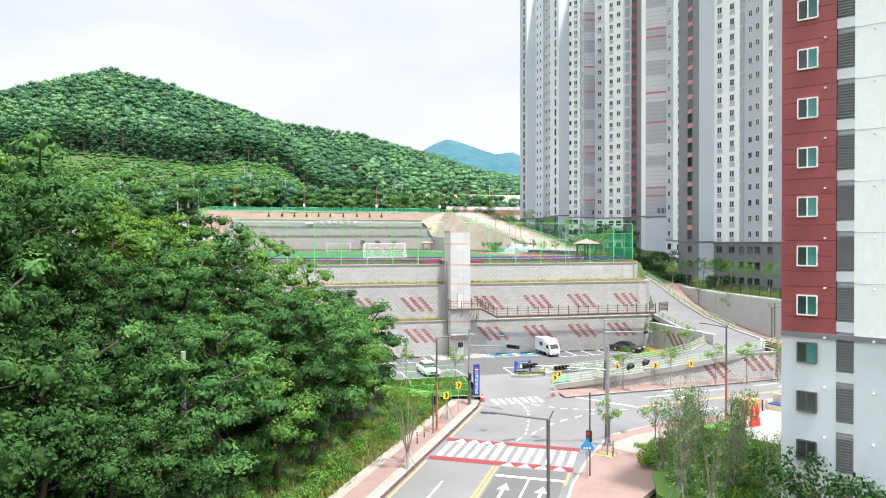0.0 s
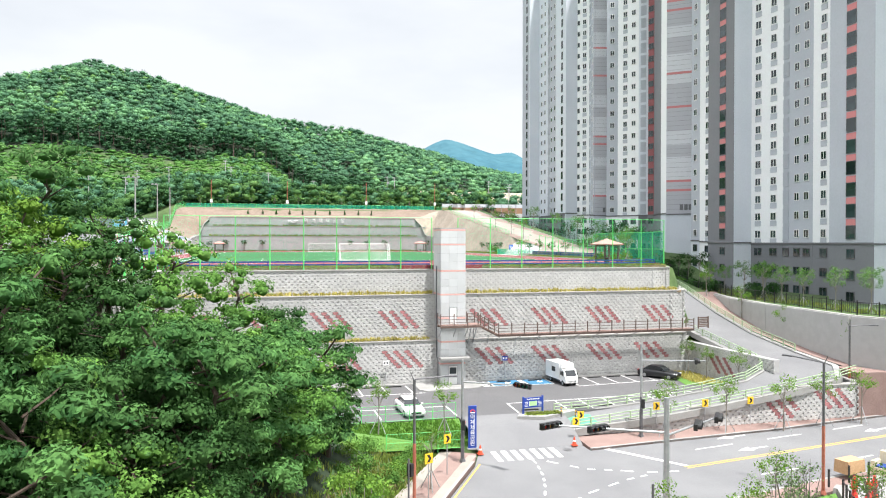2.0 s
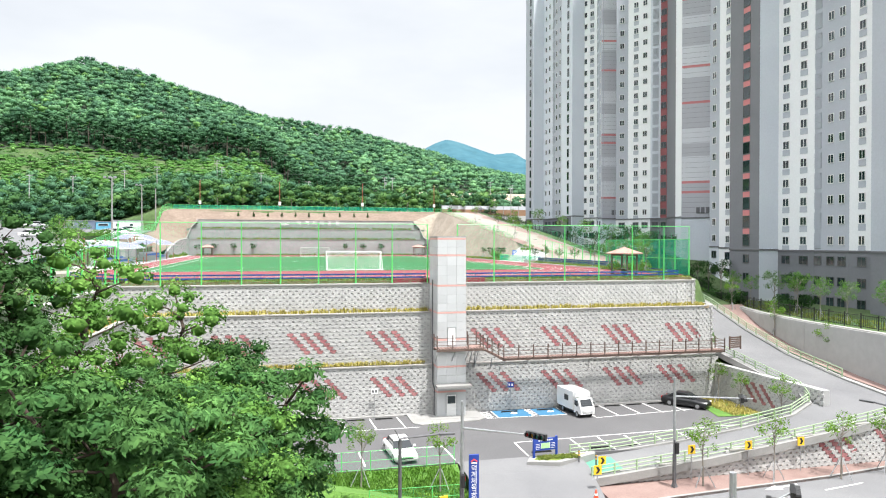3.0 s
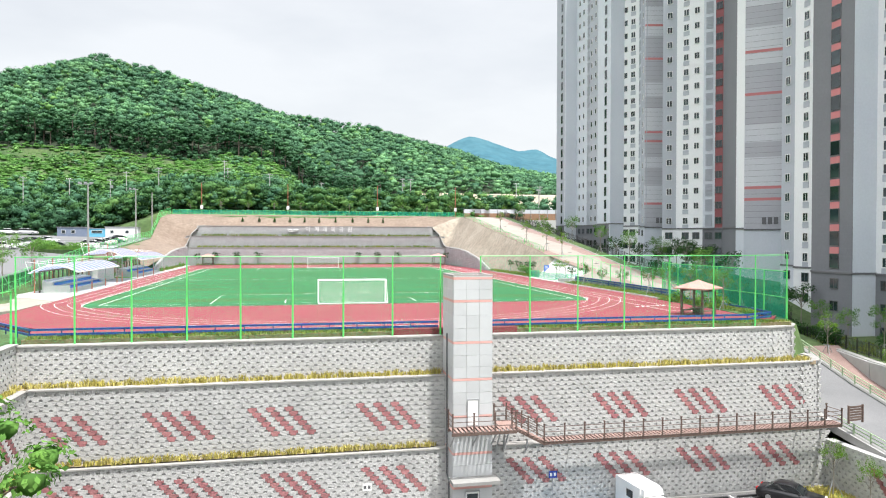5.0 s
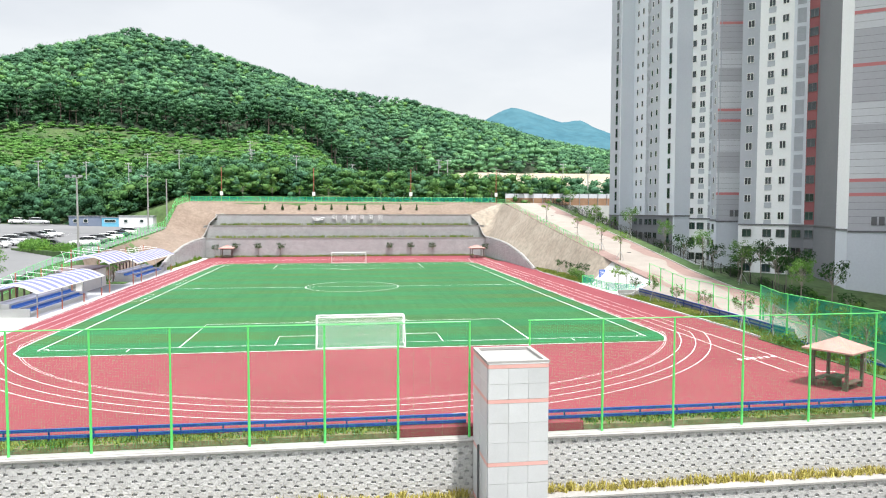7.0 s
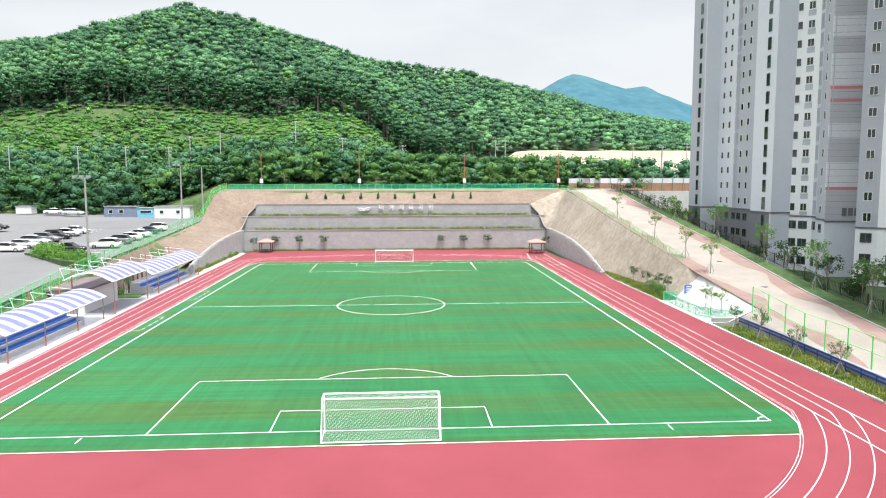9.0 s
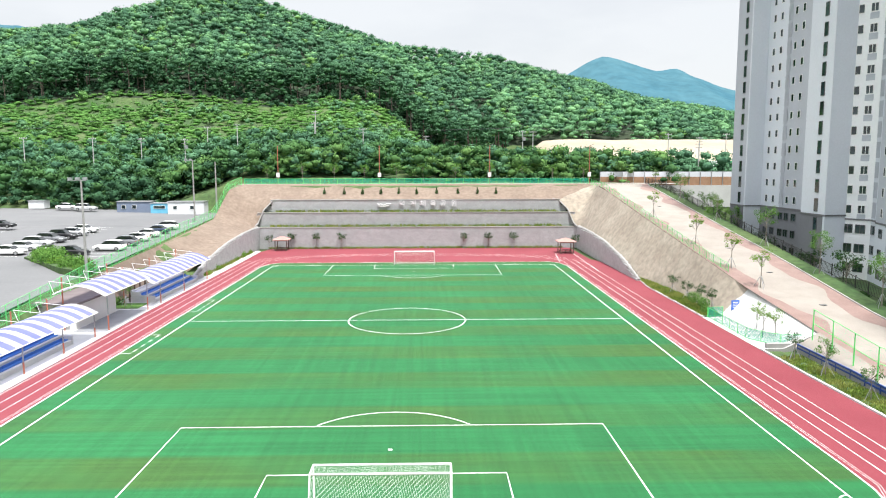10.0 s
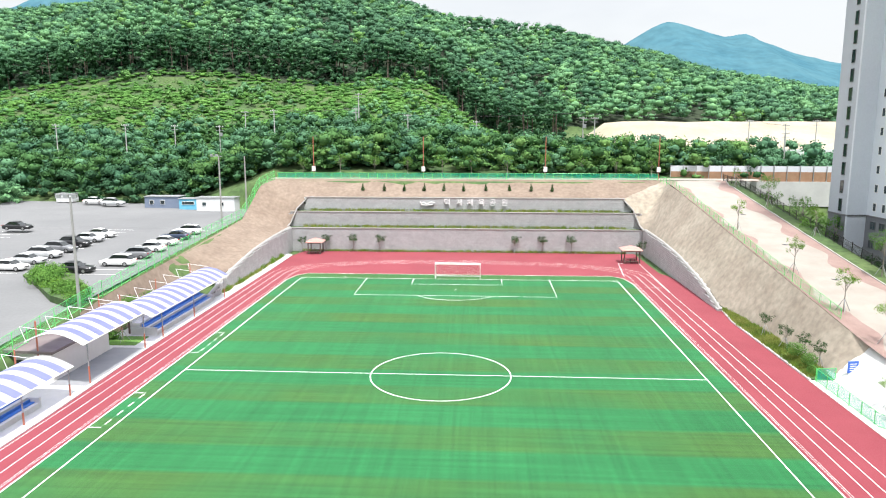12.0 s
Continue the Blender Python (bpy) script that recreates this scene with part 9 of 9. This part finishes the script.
wood_cells = set()
for seed, n, m, hh, rr_ in ((3, 260, 2, (5.4, 7.2), (2.2, 4.0)), (1, 6500, 0, (5.4, 7.6), (2.7, 4.4)), (2, 9000, 1, (5.4, 7.6), (2.7, 4.4))):
    crowns(n, (-310, 215, 190, 404), lambda x, y: deep_wood(x, y) and (m == 2 or (noise.noise((x * 0.03, y * 0.02, 8.1)) + 0.35 * noise.noise((x * 0.2, y * 0.2, 2.2)) < 0) == (m == 0) or frng.random() < 0.25), hh, rr_, 76, (0.5, 1.05), seed, M_HILL[m], "forest", "dense wood of mixed green crowns on the hill", lump=4, low=0.08, squat=0.7, cells=wood_cells)
M_BELT = leaf_mat("belt_leaf", (0.034, 0.092, 0.034), (0.080, 0.180, 0.058), 0.14, 0.08, 0.13)
M_PINE = leaf_mat("pine_wood_leaf", (0.028, 0.078, 0.041), (0.071, 0.165, 0.075), 0.14, 0.08, 0.13)
rim = crowns(2600, (-240, 34, 196, 256), wood_rim, (8.5, 12.5), (1.8, 3.0), 64, (0.5, 1.05), 6, M_PINE, "forest", "tall dark pine crowns along the edge of the wood", lump=4, low=0.35, bare=3.8, squat=0.65)
# low dark bushes added to give the gloom beneath the pine crowns
crowns(2600, (-240, 34, 196, 256), wood_rim, (0.3, 2.8), (1.5, 2.6), 20, (0.5, 1.0), 10, M_PINE, "forest", "dark undergrowth added for the shade below the pines", lump=2)
trk = MB()
for x, y, z, h in rim[::5]:
    trk.tube([(x, y, z - 0.5), (x + frng.normal() * 0.3, y, z + h * 0.6), (x + frng.normal() * 0.4, y, z + h)], [0.24, 0.18, 0.07], 4, False)
tagged(trk.make("pine_trunks", mat("pine_bark", (0.11, 0.085, 0.07), (0.16, 0.125, 0.105), 1.0, 0.95)), "bare pine trunks along the edge of the wood", "tree trunks", kind="stuff")


def scrub(x, y):
    return y < 238 and y < wood_edge(x) + 2 and not in_sand(x, y) and (x < 8 or y < 160)


def thicket(x, y):
    """Darker bushes gather in patches on the cleared slope."""
    return scrub(x, y) and noise.noise((x * 0.035, y * 0.05, 3.3)) > 0.02


crowns(5200, (-240, 60, 160, 241), scrub, (-0.1, 0.5), (1.6, 3.2), 20, (0.3, 0.7), 7, M_HILL[3], "scrub", "bright green scrub on the cleared slope", lump=1, squat=0.4)
for seed, m in ((17, 0), (18, 1)):
    crowns(480, (-240, 62, 148, 205), lambda x, y: scrub(x, y) and y < lerp_table([(-240, 200), (-90, 186), (-40, 176), (10, 162), (60, 160)], x) + 16 * noise.noise((x * 0.03, 1.7, 5)), (2.2, 5.2), (1.7, 3.2), 70, (0.45, 1.0), seed, (M_BELT, M_HILL[0])[m], "tree_belt", "dark leafy trees at the foot of the cleared slope", lump=4, low=0.3)
crowns(1100, (-240, 60, 145, 232), thicket, (0.6, 2.2), (1.1, 2.3), 30, (0.45, 0.9), 8, M_HILL[1], "scrub", "darker bushes scattered over the cleared slope", lump=2)
crowns(40, (-130, 0, 180, 234), scrub, (2.5, 4.5), (1.2, 2.2), 60, (0.5, 1.0), 9, M_HILL[2], "scrub", "single small trees on the cleared slope")
for seed, n, area, m in ((11, 330, (-130, 62, 131, 154), 0), (12, 330, (-140, 80, 132, 164), 1), (13, 80, (-60, 62, 131, 140), 2)):
    crowns(n, area, lambda x, y: not in_sand(x, y) and not (x < -42 and y < 131), (3.4, 7.0), (1.9, 3.2), 130, (0.4, 0.85), seed, (M_BELT, M_HILL[0], M_HILL[2])[m], "tree_belt", "belt of leafy trees behind the upper road", lump=5, low=0.5)
crowns(120, (-150, -46, 128, 140), lambda x, y: True, (2.5, 6.0), (1.8, 3.0), 140, (0.45, 0.9), 14, M_PINE, "tree_belt", "leafy trees round the car park", low=0.5)
crowns(70, (-140, -96, 40, 128), lambda x, y: True, (2.5, 5.5), (1.8, 3.0), 140, (0.45, 0.9), 15, M_HILL[1], "tree_belt", "leafy trees west of the car park", low=0.5)
crowns(260, (55, 230, 132, 165), lambda x, y: not (x < 75 and y < 138), (1.8, 3.8), (1.8, 3.0), 70, (0.5, 1.0), 16, M_HILL[0], "tree_belt", "dark trees behind the building site", low=0.45)
for i in range(11):
    young_tree(3, -34 + i * 7.2 + random.uniform(-1, 1), 129.6, 13.2, random.uniform(0.8, 1.0), "young street tree behind the upper road", True)

# bare building site on the far right, hoarding and barrier
sx, sy = ticks((34, 146, 5)), ticks((168, 236, 5))
sand = MB()


def sand_z(x, y):
    """A low graded hump of bare soil, sinking into the hill at its edges."""
    base = hill(x, y) + 0.5
    share = smooth_step(34, 46, x) * (1 - smooth_step(130, 146, x)) * (1 - smooth_step(216, 236, y))
    return base + max(0.0, 17.0 + (y - 172) * 0.21 - base) * share - 1.5 * (1 - share) + 0.5 * noise.noise((x * 0.1, y * 0.1, 2))


sand.v = [(x, y, sand_z(x, y)) for y in sy for x in sx]
sand.f = [(j * len(sx) + i, j * len(sx) + i + 1, (j + 1) * len(sx) + i + 1, (j + 1) * len(sx) + i) for j in range(len(sy) - 1) for i in range(len(sx) - 1)]
tagged(sand.make("bare_site", mat("pale_sand", (0.3, 0.25, 0.18), (0.36, 0.31, 0.235), 0.08, 0.95, bump=0.5, bscale=1, fine=0.08), smooth=True), "pale bare sandy building site on the hillside", "building site", kind="structure")
hoard = empty("hoarding", (0, 0, 0), 0, "green and white site hoarding", "fence")
M_HGREEN = mat("hoarding_green", (0.03, 0.36, 0.16), None, 1, 0.5)
for i in range(22):
    x = 50 + i * 4.2
    MB().box((x, 166, 17.2), (4.1, 0.1, 2.6)).make("board", M_HGREEN if i % 4 == 1 else MATS["white_steel"], hoard)
bar = empty("noise_barrier", (0, 0, 0), 0, "brown panelled barrier with a pale upper screen", "fence")
M_BROWNP = mat("brown_panel", (0.30, 0.17, 0.10), (0.36, 0.21, 0.13), 1, 0.7)
for i in range(17):
    x, y = 44.5 + i * 2.6, 131 - i * 0.15
    MB().box((x, y, 13.6), (2.5, 0.14, 2.0)).make("panel", M_BROWNP, bar)
    MB().box((x, y, 15.2), (2.5, 0.08, 1.2)).make("screen", T_PALE, bar)
    MB().box((x - 1.3, y, 14.2), (0.12, 0.2, 3.6)).make("post", M_GREY_STEEL, bar)
tagged(MB().prism([(43.2, 130.8), (88.0, 128.2), (88.0, 128.8), (43.2, 131.4)], 7.5, 12.62).make("barrier_wall", M_WHITE_CONCRETE), "pale concrete retaining wall below the barrier", "wall", kind="structure")

# ---------------------------------------------------------------- poles and wires behind the ground


M_POLE = mat("pole_concrete", (0.38, 0.38, 0.375), (0.45, 0.45, 0.44), 0.8, 0.85, fine=0.06)


def utility_pole(x, y, z, h, box=False):
    p = empty("utility_pole", (x, y, z), random.uniform(-10, 10), "grey concrete utility pole with crossarms", "utility pole", "utility poles")
    MB().tube([(0, 0, -1), (0, 0, h)], [0.17, 0.11], 7).make("pole", M_POLE, p)
    for k in (0.4, 1.2):
        MB().box((0, 0, h - k), (1.8, 0.12, 0.12)).make("crossarm", M_GREY_STEEL, p)
    for s in (-0.8, -0.3, 0.3, 0.8):
        MB().tube([(s, 0, h - 0.34), (s, 0, h - 0.1)], 0.06, 6).make("insulator", M_WHITE, p)
    if box:
        MB().box((0.35, 0, h - 2.2), (0.7, 0.6, 0.9)).make("transformer", M_GREY_STEEL, p)
    return p


UP = [(-101.6, 27), (-84, 28.9), (-71.6, 29.5), (-60.4, 28), (-46.8, 28.2), (-26.8, 28.6), (-14.3, 27), (27.3, 27.4), (65.7, 26.2), (74, 24.7)]
for i, (x, top) in enumerate(UP):
    z = hill(x, 150)
    utility_pole(x, 150, z, min(12.0, top - z), i % 4 == 3)
for x, y, h in ((-60, 168, 11), (-30, 172, 10), (2, 165, 9), (30, 150, 12), (81, 150, 12), (93, 148, 12), (70, 140, 10)):
    utility_pole(x, y, hill(x, y), h)
for a, b in zip(UP, UP[1:]):
    for s in (-0.8, 0.8):
        zt = (a[1], b[1])
        wire = MB().tube([(a[0] + (b[0] - a[0]) * t, 150 + s, zt[0] - 0.1 + (zt[1] - zt[0]) * t - 4 * 0.6 * t * (1 - t)) for t in (0, 0.25, 0.5, 0.75, 1)], 0.025, 3)
        tagged(wire.make("power_line", M_BLACK), "thin black power line between two poles", "cable", "power lines")

for x in (-31.1, -8.4, 16.4, 39.0):
    s = empty("banner_pole", (x, 124.0, 13.2), 0, "brown-red lamp pole with a small white banner", "lamp post", "banner poles")
    MB().tube([(0, 0, 0), (0, 0, 8.6)], 0.09, 7).make("pole", M_RUST_STEEL, s)
    MB().box((0, -0.14, 2.1), (0.75, 0.05, 1.0), 0, 1.0).make("banner", M_WHITE, s)
    MB().tube([(0, 0, 8.6), (0.9, 0, 8.9)], 0.05, 6).make("arm", M_DARK_STEEL, s)

# ---------------------------------------------------------------- trees on the bank beside the road


def big_tree(seed, h, r, kind, k=3400, fine=1.0):
    """Trunk with limbs and a crown of leaf clumps: 'pine' in loose layers of needles, the others in rounded clumps."""
    rng = np.random.default_rng(seed)
    tr = MB()
    bend = [(rng.normal() * 0.25 * i, rng.normal() * 0.25 * i, h * i / 4) for i in range(5)]
    bend[0] = (0, 0, -0.8)
    tr.tube(bend, [0.24, 0.19, 0.15, 0.1, 0.04], 7)
    lumps = []
    n = 30
    for i in range(n):
        t = 0.12 + 0.86 * (i + rng.random()) / n
        wide = math.sin(math.pi * min(1.0, 0.12 + 0.88 * (1 - t) / 0.9)) ** 0.6 if t > 0.35 else 0.85
        reach = r * wide * (rng.uniform(0.55, 1.08) if i % 4 else rng.uniform(0.1, 0.5))
        a = i * 2.4 + rng.normal() * 0.5
        base = np.array(bend[min(4, int(t * 4))])
        z = h * t
        c = (base[0] + math.cos(a) * reach, base[1] + math.sin(a) * reach, z + rng.normal() * 0.25)
        if i % 2:
            tr.tube([(base[0] * 0.8, base[1] * 0.8, z - 0.7), ((base[0] + c[0]) / 2, (base[1] + c[1]) / 2, z - 0.25), c], [0.055, 0.04, 0.015], 4)
        s = r * rng.uniform(0.26, 0.44)
        lumps.append((*c, s, s * (0.58 if kind == "pine" else 0.8)))
    lumps.append((bend[4][0], bend[4][1], h, r * 0.3, r * 0.3))
    p, d = cloud(rng, k, lumps, 0.72, -0.25)
    size = (0.12 * fine, 0.29 * fine) if kind == "pine" else (0.13 * fine, 0.31 * fine)
    m = {"pine": M_LEAF[3], "broad": M_LEAF[1], "dark": M_LEAF[0], "bright": M_LEAF[2]}[kind]
    return tr.mesh("trunk", M_BARK), clumps("crown", p, rng.uniform(*size, k), d, lumps, m, seed, 0.3, 0.4, 1.7 if kind == "pine" else 1.05, 0.5)


BIG = [("pine", big_tree(61, 8.5, 2.9, "pine")), ("pine", big_tree(62, 9.0, 2.6, "pine")), ("broad", big_tree(63, 7.8, 2.8, "broad")), ("broad", big_tree(64, 8.4, 2.5, "broad")), ("dark", big_tree(65, 8.0, 2.7, "dark")), ("bright", big_tree(66, 6.6, 2.3, "bright")), ("pine", big_tree(67, 7.6, 3.0, "pine"))]
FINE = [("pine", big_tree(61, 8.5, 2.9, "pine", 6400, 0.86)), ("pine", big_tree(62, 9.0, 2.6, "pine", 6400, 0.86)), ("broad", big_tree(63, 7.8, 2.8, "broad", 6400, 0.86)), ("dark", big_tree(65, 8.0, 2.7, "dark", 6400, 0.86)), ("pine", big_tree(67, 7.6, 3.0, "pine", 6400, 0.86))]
LBL = {"pine": "dense dark pine with layered branches on the bank", "broad": "leafy broad-crowned green tree on the bank", "dark": "leafy green tree on the bank, coloured dark for shade", "bright": "bright yellow-green leafy tree on the bank"}
trng = random.Random(88)
taken = []
tries = 0
while len(taken) < 96 and tries < 6000:
    tries += 1
    y = trng.uniform(-92, -50.5)
    e = road_edge(y)
    off = trng.uniform(7.6 if y < -66 else 8.6, 30)
    x = e - off
    if x < -44 or (x > -25 and y > -47) or (x + 18.1) ** 2 + (y + 119) ** 2 < 24 ** 2:
        continue
    if off < 8 and y < -74:
        continue
    gap = 2.5 if off < 14 else 3.0
    if any((x - a) ** 2 + (y - b) ** 2 < gap * gap for a, b in taken):
        continue
    taken.append((x, y))
    # near, low rows get darker leaves in place of shade, far rows brighter ones
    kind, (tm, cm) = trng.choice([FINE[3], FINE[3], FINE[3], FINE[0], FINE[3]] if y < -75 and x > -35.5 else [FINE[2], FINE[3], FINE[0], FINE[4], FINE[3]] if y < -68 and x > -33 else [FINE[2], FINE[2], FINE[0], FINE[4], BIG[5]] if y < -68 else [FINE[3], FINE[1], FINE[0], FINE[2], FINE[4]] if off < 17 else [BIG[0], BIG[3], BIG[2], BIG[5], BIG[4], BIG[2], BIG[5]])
    t = empty("tree", (x, y, land(x, y)), trng.uniform(0, 360), LBL[kind], "tree", "trees on the bank")
    s = trng.uniform(0.8, 1.12) * (1.05 if off < 12 else 0.95)
    if x < -30 and y < -62:
        s *= 1.32
    t.scale = (s, s, s)
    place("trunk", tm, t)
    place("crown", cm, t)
for i in range(150):
    y = trng.uniform(-92, -46.5)
    off = 4.2 + abs(trng.gauss(0, 2.4))
    x = road_edge(y) - off
    bush(trng.choice((0, 1, 1, 2, 3)), x, y, land(x, y), trng.uniform(0.4, 0.9), "wild green shrub on the roadside bank", "bank shrubs")
bsp = []
while len(bsp) < 2600:
    y = trng.uniform(-95, -46)
    x = road_edge(y) - 3.4 - abs(trng.gauss(0, 2.6))
    bsp.append((x, y, land(x, y)))
tufts("bank_grass", "long green grass on the roadside bank", bsp[:2000], 0.5, 0.6, 9, M_GRASS, 61)
tufts("bank_dry_grass", "patches of dry tan grass on the bank", [p for p in bsp[2000:] if -66 < p[1] < -52], 0.5, 0.5, 9, mat("tan_grass_blades", (0.26, 0.2, 0.11), (0.32, 0.26, 0.15), 0.6, 0.85, island=0.3), 62)
YOUNG.append(sapling_meshes(71, 6.0, 1.5, 700, 0.2, M_LEAF[1], 13, bare=0.55))
t = empty("street_tree", (-8.6, -68.0, ROAD_Z + 0.16), 0, "multi-stemmed street tree with a feathery crown", "tree")
st_m = MB()
srg = np.random.default_rng(72)
lum = []
for i in range(9):
    a = i * 0.7
    e = (math.cos(a) * 1.15 + srg.normal() * 0.15, math.sin(a) * 1.15 + srg.normal() * 0.15, 5.0 + srg.random() * 1.1)
    st_m.tube([(0, 0, -0.2), (0.05 * math.cos(a), 0.05 * math.sin(a), 1.2), (e[0] * 0.5, e[1] * 0.5, 3.4), e], [0.05, 0.035, 0.022, 0.01], 4)
    lum.append((*e, 0.5, 0.45))
st_m.make("trunk", M_BARK_GREY, t)
pp, dd = cloud(srg, 700, lum, 0.2)
place("crown", shards("crown", pp, srg.uniform(0.1, 0.24, 700), M_LEAF[2], 5, 0.2, dd), t)
place("stake", STAKE_ME, t)
for x, y in ((-2.2, -54.4), (1.0, -45.2), (-4.2, -43.5), (-6.3, -40.6)):
    young_tree(2, x, y, ROAD_Z + 0.2 if y < -48 else LOT_Z - 0.2, 1.0)
for x, y in ((20.5, -45.0), (26.5, -44.6), (36.5, -46.6), (41.0, -46.2), (32, -46.9)):
    young_tree(2, x, min(y, -46.3), ROAD_Z + 0.16, 1.15, "thin young street tree on the pink footway")
upole = empty("utility_pole", (-23.2, -77.0, land(-23.2, -77.0)), 0, "plain grey concrete pole among the trees", "utility pole")
MB().tube([(0, 0, -1), (0, 0, 9.0)], [0.2, 0.14], 8).make("pole", M_CONCRETE, upole)

# ---------------------------------------------------------------- single blocks of the front wall
block_meshes = {}
for i, (v, f) in enumerate(SHAPES):
    for m in (M_WALL, M_WALL_RED):
        mb = MB()
        mb.add(v, f)
        block_meshes[i, m.name] = mb.mesh("block", m)
for root, placed, material in PIECES:
    for x, y, z, turn, kind, red in placed:
        place("block", block_meshes[kind, (M_WALL_RED if red else M_WALL).name], root, pose(x, y, z, 0, 0, math.degrees(turn)))
